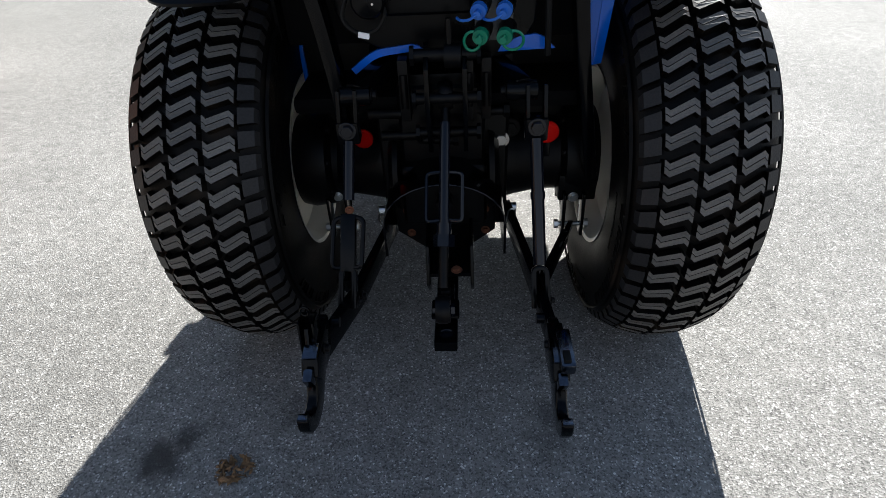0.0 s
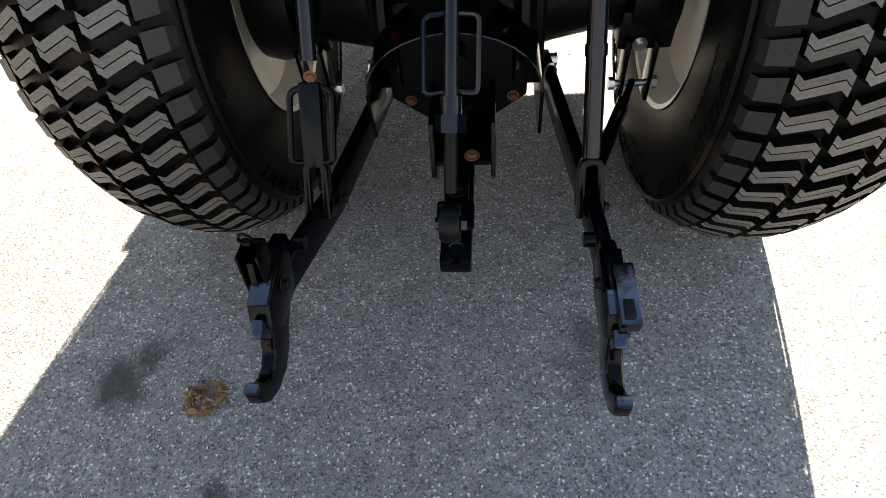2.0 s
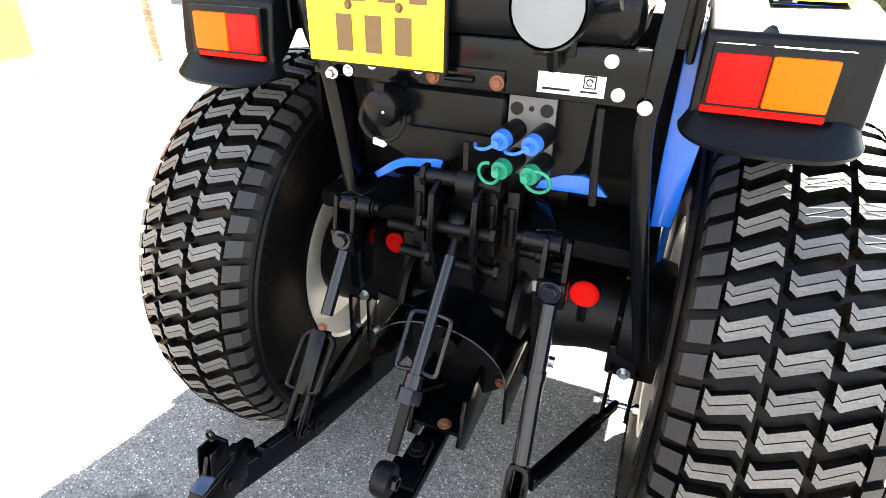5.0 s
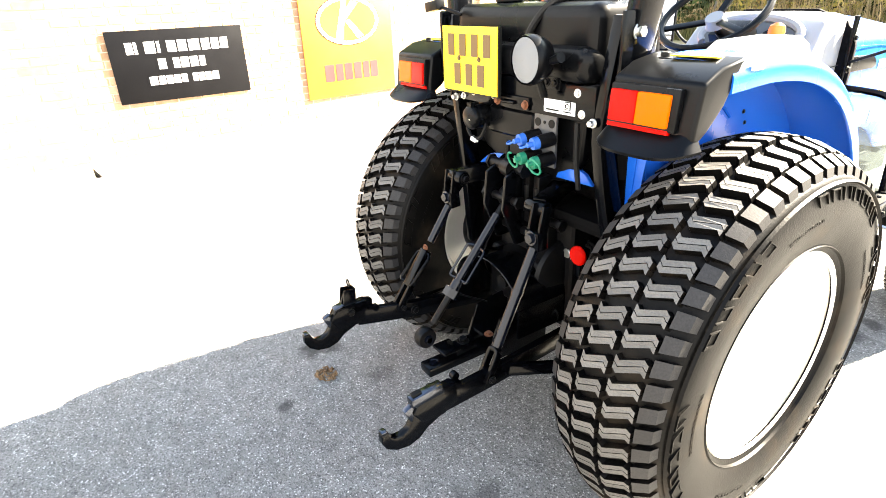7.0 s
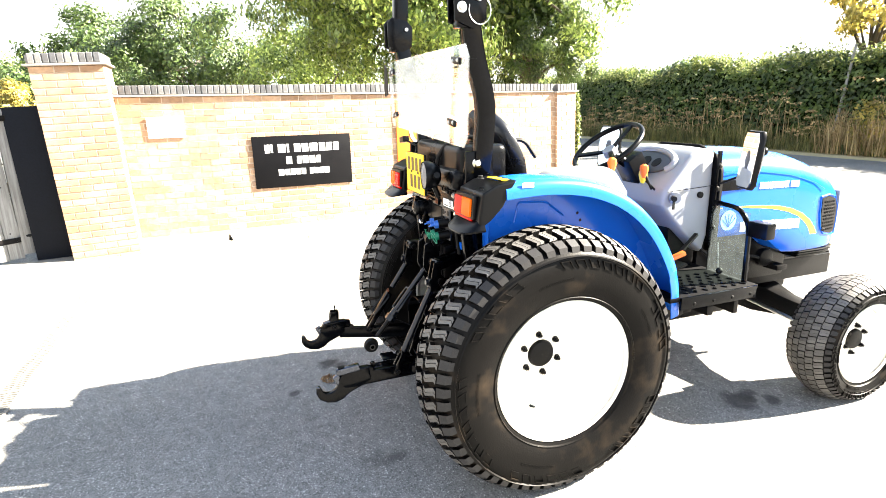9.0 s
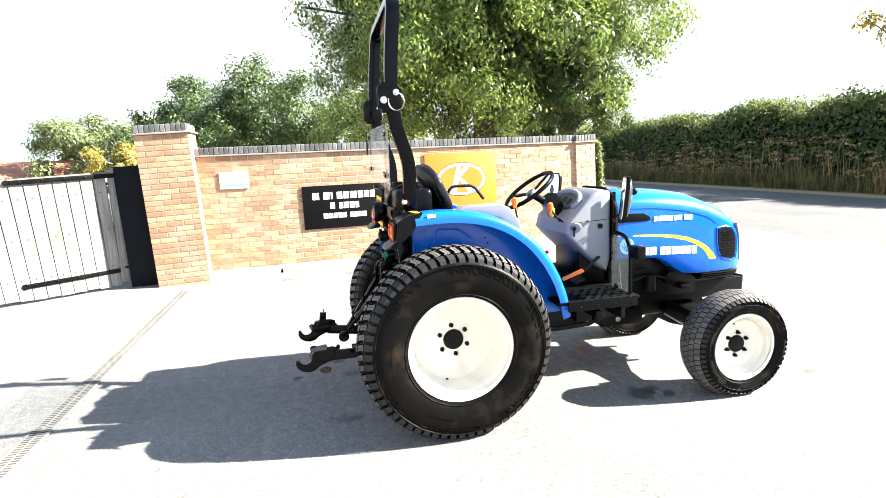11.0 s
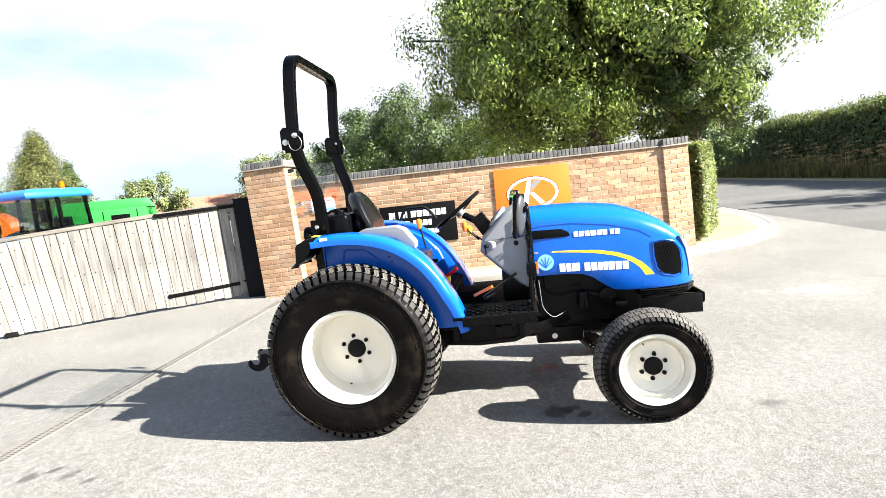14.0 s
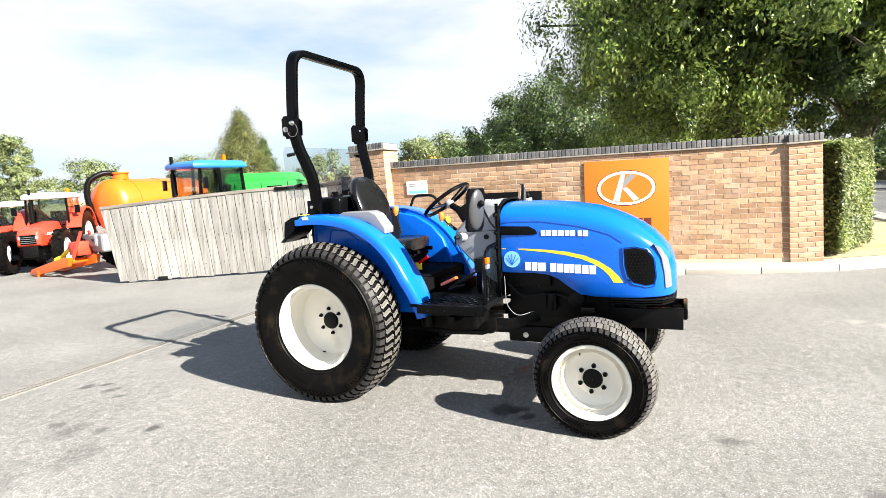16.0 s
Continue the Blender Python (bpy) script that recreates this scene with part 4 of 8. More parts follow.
tree(-31.1, -28.3, 5.9, 2.6, 0.6, LEAF_DARK, 11, 20000, 0.12, "dark green conifer beside a taller one in the distance", clusters=200, clump=0.05, shape=lambda t: (1 - t) * (0.62 + 0.5 * ((1 - t) * 6 % 1)) + 0.02, droop=0.2)
tree(-20.0, -41.0, 6.5, 2.2, 0.5, LEAF_PALE, 12, 20000, 0.17, "tall pale poplar in the distance", clusters=70, shape=lambda t: 0.9 - 0.4 * t)
tree(-16.0, -44.0, 5.5, 2.6, 0.4, LEAF_PALE, 13, 18000, 0.17, "pale green tree in the distance", clusters=60)
tree(-27.0, -44.0, 5.4, 3.2, 0.4, LEAF_PALE, 14, 11000, 0.19, "thin pale tree in the distance", clusters=60)
tree(-34.0, -40.0, 5.6, 3.2, 0.4, LEAF_PALE, 15, 11000, 0.19, "thin pale tree in the distance", clusters=60)
tree(-10.2, 18.4, 7.2, 2.2, 2.6, LEAF_GOLD, 16, 4500, 0.20, "tree with yellowing autumn leaves beyond the road", clusters=50, lean=(0.6, 0))
tree(-30.0, 12.4, 4.6, 3.2, 0.5, LEAF_DARK, 17, 9000, 0.24, "dark green tree beside the lane", clusters=90)


def hedge(name, path, thick, height, material, seed, n_leaf, size, label, ragged=0.25, base=0.0, step=0.6, shoots=0):
    """A hedge along a line: a solid core coloured as shade under dense leaves."""
    root = thing(name, label, "hedge")
    pts = [Vector((*p, 0)) for p in path]
    rings = []
    dense_ = []
    for a, b in zip(pts, pts[1:]):
        k = max(int((b - a).length / step), 1)
        dense_ += [a.lerp(b, i / k) for i in range(k)]
    dense_.append(pts[-1])
    for i, p in enumerate(dense_):
        d = (dense_[min(i + 1, len(dense_) - 1)] - dense_[max(i - 1, 0)]).normalized()
        sd = Vector((-d.y, d.x, 0))
        h = height * (0.85 + ragged * 0.4 * noise.noise(Vector((p.x * 0.35, p.y * 0.35, seed))))
        t = thick * 0.30 * (1 + 0.3 * noise.noise(Vector((p.x * 0.6, p.y * 0.6, seed + 9))))
        rings.append([tuple(p + sd * t * q + Vector((0, 0, z * h + base))) for q, z in ((-1, 0), (-1.05, 0.5), (-0.9, 0.85), (-0.4, 0.95), (0.4, 0.95), (0.9, 0.85), (1.05, 0.5), (1, 0))])
    # solid core; its near-black colour holds the hedge's inner shade
    part("shade_core", G().loft(rings[2:-2]), SHADEW, root)
    rs = np.random.RandomState(seed)
    L = len(dense_) - 1
    t = rs.uniform(0, L, n_leaf)
    ends = rs.uniform(0, 1, n_leaf) < min(0.35, thick / (L * step + thick))
    t = np.where(ends, np.clip(np.where(t < L / 2, 0.2 / step, L - 0.2 / step) + rs.normal(0, 0.09 / step, n_leaf), 0, L - 1e-4), t)
    i = np.minimum(t.astype(int), L - 1)
    f = (t - i)[:, None]
    D = np.array([tuple(p) for p in dense_])
    c = D[i] * (1 - f) + D[i + 1] * f
    dr = D[i + 1] - D[i]
    dr /= np.linalg.norm(dr, axis=1)[:, None]
    sd = np.stack([-dr[:, 1], dr[:, 0], 0 * dr[:, 0]], axis=1)
    face = rs.uniform(0, 1, n_leaf)
    face = np.where(ends, rs.uniform(0.72, 1, n_leaf), face)
    q = np.where(face < 0.36, -1, np.where(face < 0.72, 1, rs.uniform(-1, 1, n_leaf)))
    z = np.where((face < 0.72) | ends, rs.uniform(0.02, 0.96, n_leaf), 0.97)
    hh = np.array([height * (0.9 + ragged * 0.5 * noise.noise(Vector((p[0] * 0.35, p[1] * 0.35, seed))) + ragged * 0.35 * noise.noise(Vector((p[0] * 2.1, p[1] * 2.1, seed)))) for p in c])
    tt = thick * 0.45 * (1 + rs.normal(0, 0.10, n_leaf)) * np.where(z > 0.8, 0.9, 1.0)
    pos = c + sd * (q * tt)[:, None]
    pos[:, 2] = base + z * hh + rs.normal(0, 0.05, n_leaf) * height * 0.4
    pos[:, 2] = np.maximum(pos[:, 2], base + 0.02)
    nrm = sd * (q * 0.8)[:, None]
    nrm[:, 2] += np.where(z > 0.9, 1.0, 0.1)
    leaves("foliage", pos, nrm, size, material, root, seed + 3, 0.1, 0.55)
    if shoots:
        # upright young twigs over the trimmed top and shoulder
        ts = rs.uniform(0, L - 1e-3, shoots)
        si = ts.astype(int)
        foot = D[si] * (1 - (ts - si)[:, None]) + D[si + 1] * (ts - si)[:, None]
        foot[:, 1] += rs.uniform(-0.55, 0.30, shoots) * thick
        tops = np.array([height * (0.84 + ragged * 0.5 * noise.noise(Vector((p[0] * 0.35, p[1] * 0.35, seed))) + ragged * 0.35 * noise.noise(Vector((p[0] * 2.1, p[1] * 2.1, seed)))) for p in foot])
        rise = np.abs(rs.normal(0.22, 0.16, shoots))
        per = 13
        k = np.tile(np.linspace(-0.5, 1.0, per), shoots)
        lean = rs.normal(0, 0.16, (shoots, 2))
        tw = np.repeat(np.column_stack([foot[:, :2], base + tops]), per, axis=0)
        tw[:, 2] += k * np.repeat(rise, per)
        tw[:, :2] += np.repeat(lean, per, axis=0) * k[:, None] + rs.normal(0, 0.035, (shoots * per, 2))
        up = np.column_stack([rs.normal(0, 0.5, (shoots * per, 2)), np.full(shoots * per, 0.2)])
        leaves("shoot_growth", tw, up, size * 0.8, LEAF_HEDGE, root, seed + 6, -0.8, 0.40)
    return root


tree(-16.2, -7.0, 2.85, 1.1, 0.5, LEAF_GOLD, 51, 9000, 0.10, "yellow-green bush behind the gate pillar", clusters=50)
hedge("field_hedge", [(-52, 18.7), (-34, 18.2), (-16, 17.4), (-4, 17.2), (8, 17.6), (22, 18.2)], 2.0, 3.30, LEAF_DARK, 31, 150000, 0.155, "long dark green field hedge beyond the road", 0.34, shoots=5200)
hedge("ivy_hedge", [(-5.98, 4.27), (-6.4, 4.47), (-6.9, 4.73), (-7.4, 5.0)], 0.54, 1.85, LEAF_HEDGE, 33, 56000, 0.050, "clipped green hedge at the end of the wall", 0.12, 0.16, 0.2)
hedge("scrub", [(-8.6, 16.3), (-7.0, 16.2), (-4, 16.3), (0, 16.4)], 1.3, 1.5, LEAF_GOLD, 35, 7000, 0.12, "yellowing scrub beside the road", 0.9)


def stalks(name, n, area, height, material, seed, label, heads=False):
    """Upright dry stems or grass blades over a strip of ground."""
    rs = random.Random(seed)
    g = G()
    for k in range(n):
        x, y = rs.uniform(area[0], area[1]), rs.uniform(area[2], area[3])
        h = height * rs.uniform(0.35, 1.25) * (0.78 + 0.75 * noise.noise(Vector((x * 0.45, y * 0.8, seed))))
        a = rs.uniform(0, 6.28)
        lx, ly = 0.55 * h * math.cos(a) * rs.random(), 0.55 * h * math.sin(a) * rs.random()
        w = 0.010 if heads else 0.012
        sx, sy = w * math.cos(a + 1.57), w * math.sin(a + 1.57)
        g.add([(x - sx, y - sy, 0), (x + sx, y + sy, 0), (x + lx * 0.4 + sx * 0.7, y + ly * 0.4 + sy * 0.7, h * 0.6), (x + lx * 0.4 - sx * 0.7, y + ly * 0.4 - sy * 0.7, h * 0.6), (x + lx, y + ly, h)], [(0, 1, 2, 3), (3, 2, 4)])
        if heads and rs.random() < 0.7:
            for j in range(16):
                b, rr = rs.uniform(0, 6.28), 0.15 * math.sqrt(rs.random())
                c = Vector((x + lx + rr * math.cos(b), y + ly + rr * math.sin(b), h + 0.07 - 2.2 * rr * rr + rs.uniform(-0.03, 0.03)))
                q = Euler((rs.uniform(-1.2, 1.2), rs.uniform(-1.2, 1.2), b)).to_matrix()
                w = rs.uniform(0.022, 0.045)
                g.add([c + q @ Vector(v) * w for v in ((-1, 0, 0), (0, -0.7, 0.2), (1, 0, 0), (0, 0.7, 0.2))], [(0, 1, 2, 3)])
    ob = part(name, g, material, smooth=False)
    return tagged(ob, label, "weeds", kind="stuff")


stalks("dry_umbels", 800, (-28, 2, 15.6, 16.5), 1.70, STRAW, 41, "dry brown hogweed stems in front of the hedge", True)
stalks("tall_grass", 26000, (-52, 6, 15.35, 16.6), 0.85, WEED, 42, "tall yellow-green grass along the verge")
stalks("straw_grass", 3600, (-9.5, 0, 15.3, 16.4), 1.45, STRAW, 43, "dry straw-coloured grass along the verge")
POLEM = surface("grey_pole_timber", (0.22, 0.18, 0.15), 0.9, vary=0.3, scale=3, fine=50, bump=0.5)
pole = tagged(part("utility_pole", G().tube([(0, 0, -0.1), (0, 0, 4.5), (0.02, 0, 9.0)], 0.13, 12, scales=[1.1, 1.0, 0.8]), POLEM, at=pose(-9.3, 18.9, 0)), "grey timber utility pole behind the hedge", "pole")
part("cross_arm", G().box((0, 0, 8.4), (1.4, 0.1, 0.12)), POLEM, pole, bevel=0.01)
for x in (-0.6, 0.0, 0.6):
    part("insulator", G().cyl((x, 0, 8.46), (x, 0, 8.62), 0.04, n=10), LIGHTGREY, pole)
part("overhead_wire", G().tube([(-60 + 4 * i, 0, 8.62 - 0.004 * (i * (31 - i))) for i in range(16)], 0.007, 5), INK, pole)

tagged(part("leaning_stake", G().tube([(-9.60, 16.3, -0.05), (-9.45, 16.35, 1.5), (-9.31, 16.4, 3.15)], 0.040, 8), LIGHTGREY), "pale grey stake leaning in the dry grass by the hedge", "stake")

# ---- the tractor ----
tractor = thing("compact_tractor", "blue compact tractor with cream wheels and a black roll bar", "tractor")


def bolt(parent, p, axis, r=0.011, h=0.010, material=None, name="bolt"):
    """A hexagon head with its washer."""
    p, a = Vector(p), Vector(axis).normalized()
    g = G().cyl(p, p + a * h * 0.25, r * 1.45, n=14)
    g.tube([p + a * h * 0.2, p + a * h], r, 6)
    return part(name, g, material or CHROME, parent, bevel=0.0012, segments=1)


def tread_blocks(rows, edge, count, radius_at, lug, fill, zig, sipe, crown):
    """Zigzag lugs in staggered rows, each cut by a fine sipe, and shoulder lugs that wrap over the edge.
    Returns the mesh data and a material slot for each face: 0 worn top, 1 flank, 2 shoulder."""
    g, slots = G(), []
    pitch = 2 * math.pi / count
    bend = ((-1.0, 0.10), (-0.92, 0.16), (-0.70, 0.50), (0.70, -0.50), (0.92, -0.16), (1.0, -0.10))
    rs = random.Random(count)
    for r, (uc, wide) in enumerate(rows):
        hw, hh = wide / 2, pitch * fill / 2
        for i in range(count):
            ac = (i + 0.5 * (r % 2)) * pitch + rs.uniform(-0.012, 0.012) * pitch
            worn = rs.uniform(-0.0012, 0.0006)
            halves = ((-hh, -sipe * pitch), (sipe * pitch, hh)) if sipe else ((-hh, hh),)
            for lo, hi in halves:
                loop = [(hw * u, lo + zig * pitch * o) for u, o in bend] + [(hw * u, hi + zig * pitch * o) for u, o in reversed(bend)]
                m, vs = len(loop), []
                for lift in (0, 1):
                    for u, a in loop:
                        uu = uc + u * (1.0 if lift else 1.07)
                        ang = ac + a
                        if not lift:
                            ang += 0.03 * pitch * (1 if a > 0 else -1)
                        rad = radius_at(uu) + (lug + worn if lift else -0.006)
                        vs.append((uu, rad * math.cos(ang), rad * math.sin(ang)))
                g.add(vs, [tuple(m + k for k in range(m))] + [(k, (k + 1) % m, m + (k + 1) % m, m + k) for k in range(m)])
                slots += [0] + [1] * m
    u0, u1, u2, drop = edge
    for sgn in (-1, 1):
        for i in range(count):
            ac = (i + 0.5 * (len(rows) % 2) + (0.10 if sgn > 0 else -0.10)) * pitch
            hh = pitch * 0.37
            sect = [(u0, radius_at(u0) - 0.006), (u0, radius_at(u0) + lug), (u1, radius_at(u1) + lug * 0.92), (u2, crown - drop), (u2 - 0.012, crown - drop - 0.012)]
            vs = []
            for q, (u, rad) in enumerate(sect):
                skew = (0.20 if q < 2 else 0.05 if q == 2 else -0.04) * zig * pitch * 2 * sgn
                narrow = (1.0, 0.95, 0.90, 0.72, 0.66)[q]
                for side in (-1, 1):
                    ang = ac + side * hh * narrow + skew
                    vs.append((sgn * u, rad * math.cos(ang), rad * math.sin(ang)))
            g.add(vs, [(2, 3, 5, 4), (4, 5, 7, 6), (6, 7, 9, 8), (0, 1, 3, 2), (0, 2, 4, 6, 8), (1, 9, 7, 5, 3)])
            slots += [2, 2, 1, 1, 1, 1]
    return g, slots


def wheel(name, at, R, half, rim_r, dish, count, rows, edge, lug, fill, zig, sipe, label):
    """Rim with its hub, nuts and valve; tyre with tread and raised sidewall marks. Outer side is +x."""
    crown = R - lug

    def radius_at(u):
        t = abs(u) / half
        return crown - 0.37 * half * t * t
    side = [(-half * 0.83, rim_r - 0.006), (-half * 0.86, rim_r + 0.006), (-half * 0.96, rim_r + 0.035), (-half * 1.03, rim_r + 0.10 * R / 0.56), (-half * 1.02, crown - 0.105 * R / 0.56), (-half * 0.985, crown - 0.37 * half - 0.006)]
    mid = [(half * t, radius_at(half * t)) for t in (-0.93, -0.8, -0.6, -0.3, 0, 0.3, 0.6, 0.8, 0.93)]
    bead = [(x * (1.11, 1.09, 1.04, 1.0, 1.0, 1.0)[k], r - (0.022 if k < 3 else 0.0)) for k, (x, r) in enumerate(side)]
    prof = bead + mid + [(-x, r) for x, r in reversed(side)]
    e = half * 0.845
    dish_prof = [(e + 0.004, rim_r - 0.012), (e + 0.008, rim_r + 0.006), (e, rim_r + 0.012), (e - 0.004, rim_r), (e - 0.012, rim_r - 0.012), (e - 0.035, rim_r - 0.016), (e - 0.05, rim_r - 0.034), (dish + 0.05, rim_r - 0.046), (dish + 0.02, rim_r - 0.058), (dish + 0.004, rim_r - 0.088), (dish, rim_r * 0.46), (dish + 0.006, rim_r * 0.40), (dish + 0.006, 0.0005)]
    eb = e * 1.11
    back = [(-eb - 0.004, rim_r - 0.016), (-eb, rim_r - 0.028), (-eb + 0.02, rim_r - 0.034), (-eb + 0.04, rim_r - 0.046), (max(dish - 0.03, -eb + 0.045), rim_r - 0.056), (dish - 0.012, rim_r * 0.5), (dish - 0.012, 0.0005)]
    rim = part(name, G().lathe(dish_prof, 64).lathe(back, 64), CREAM, tractor, label, at=at)
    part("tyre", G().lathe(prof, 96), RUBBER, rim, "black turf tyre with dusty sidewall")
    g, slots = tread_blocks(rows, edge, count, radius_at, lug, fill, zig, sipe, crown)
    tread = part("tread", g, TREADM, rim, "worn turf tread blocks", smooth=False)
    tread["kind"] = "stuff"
    # tops are worn pale; flanks go darker, the grooves' shade in their colour
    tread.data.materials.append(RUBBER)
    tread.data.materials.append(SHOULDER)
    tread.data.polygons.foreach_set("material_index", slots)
    hub = rim_r * (0.205 if R > 0.5 else 0.265)
    part("hub_cap", G().lathe([(dish, hub * 1.05), (dish + 0.012, hub), (dish + 0.020, hub * 0.93), (dish + 0.023, hub * 0.8), (dish + 0.023, 0.0005)], 28), IRON, rim, "black hub cap")
    for k in range(6):
        a = math.radians(60 * k + (37 if R > 0.5 else 24))
        r = rim_r * (0.300 if R > 0.5 else 0.360)
        y, z = r * math.cos(a), r * math.sin(a)
        g = G().cyl((dish, y, z), (dish + 0.006, y, z), 0.015, n=16)
        g.tube([(dish + 0.004, y, z), (dish + 0.02, y, z)], 0.0125, 6).cyl((dish + 0.018, y, z), (dish + 0.03, y, z), 0.007, n=10)
        part("wheel_nut", g, IRON, rim)
    a = math.radians(-104 if R > 0.5 else 112)
    r = rim_r * 0.80
    part("valve", G().cyl((dish + 0.03, r * math.cos(a), r * math.sin(a)), (dish + 0.06, r * math.cos(a) * 0.96, r * math.sin(a) * 0.96), 0.006, 0.004, 8), INK, rim)
    # raised marks on the sidewall: plain blocks in arcs, a bead line and a rim line
    g = G()
    rs = random.Random(21)
    for mid_a, span, n_blk, rr, hh in ((70, 54, 7, 0.80, 0.034), (196, 54, 7, 0.80, 0.034), (318, 40, 6, 0.80, 0.034), (258, 46, 6, 0.80, 0.034), (135, 36, 5, 0.80, 0.034), (18, 30, 4, 0.80, 0.034), (24, 22, 8, 0.70, 0.010), (100, 22, 10, 0.70, 0.009), (180, 26, 9, 0.695, 0.009), (250, 24, 9, 0.70, 0.010)):
        rad = R * rr
        for sgn in (-1, 1):
            for k in range(n_blk):
                a = math.radians(mid_a + span * ((k + 0.5) / n_blk - 0.5))
                w = math.radians(span / n_blk) * 0.33
                x = half * 1.018
                st = 0.0032
                lost = rs.randrange(5)
                for stroke, (r0, r1, a0, a1) in enumerate(((-hh / 2, -hh / 2 + st, -w, w), (hh / 2 - st, hh / 2, -w, w), (-hh / 2, hh / 2, -w, -w + st / rad), (-hh / 2, hh / 2, w - st / rad, w))):
                    if stroke == lost:
                        continue
                    loop = [((rad + dr) * math.cos(a + da + dr * 1.2), (rad + dr) * math.sin(a + da + dr * 1.2)) for dr, da in ((r0, a0), (r0, a1), (r1, a1), (r1, a0))]
                    vs = [(sgn * (x - 0.010), *p) for p in loop] + [(sgn * (x + 0.0030), *p) for p in loop]
                    g.add(vs, [(4, 5, 6, 7), (0, 1, 5, 4), (1, 2, 6, 5), (2, 3, 7, 6), (3, 0, 4, 7)])
    part("sidewall_lettering", g, RUBBER, rim)["kind"] = "stuff"
    ring = G()
    for sgn in (-1, 1):
        ring.lathe([(sgn * (half * 1.0), crown - 0.062), (sgn * (half * 1.025 + 0.003), crown - 0.066), (sgn * (half * 1.0), crown - 0.070)], 96)
        ring.lathe([(sgn * (half * 0.88), rim_r + 0.020), (sgn * (half * 0.945 + 0.003), rim_r + 0.026), (sgn * (half * 0.93), rim_r + 0.031)], 96)
    part("sidewall_ribs", ring, RUBBER, rim)
    return rim


REAR_ROWS = [(-0.0815, 0.068), (0.0, 0.071), (0.0815, 0.068)]
FRONT_ROWS = [((k - 2) * 0.0405, 0.037) for k in range(5)]
rear_r = wheel("rear_wheel", pose(0.632, -0.018, 0.551), 0.588, 0.172, 0.303, -0.060, 60, REAR_ROWS, (0.122, 0.155, 0.169, 0.098), 0.022, 0.53, 0.38, 0.018, "cream dished steel rear wheel")
copy_thing(rear_r, pose(-0.604, 0.016, 0.551, 0, 0, 180))
front_r = wheel("front_wheel", pose(0.668, 1.886, 0.332, 0, 0, 0), 0.362, 0.122, 0.217, 0.02, 58, FRONT_ROWS, (0.103, 0.119, 0.127, 0.040), 0.010, 0.84, 0.16, 0.010, "cream dished steel front wheel")
copy_thing(front_r, pose(-0.655, 1.886, 0.332, 0, 0, 180))

# fenders with their lip, lamp housings and lamps
FENDER = [tuple(p)[1:] for p in rounded([(0, y, z) for y, z in ((-0.225, 1.322), (-0.05, 1.331), (0.09, 1.320), (0.21, 1.296), (0.33, 1.250), (0.44, 1.180), (0.53, 1.095), (0.60, 1.0), (0.655, 0.9), (0.703, 0.8), (0.738, 0.7), (0.758, 0.612))], 0.06, 3)]
LIP = [(0.415, 0.0), (0.50, 0.007), (0.57, 0.006)] + [(0.606 + 0.038 * math.sin(a), -0.034 + 0.038 * math.cos(a)) for a in [k * math.pi / 12 for k in range(7)]] + [(0.644, -0.060), (0.637, -0.060), (0.635, -0.036), (0.620, -0.016), (0.60, -0.008), (0.50, -0.004), (0.415, -0.010)]
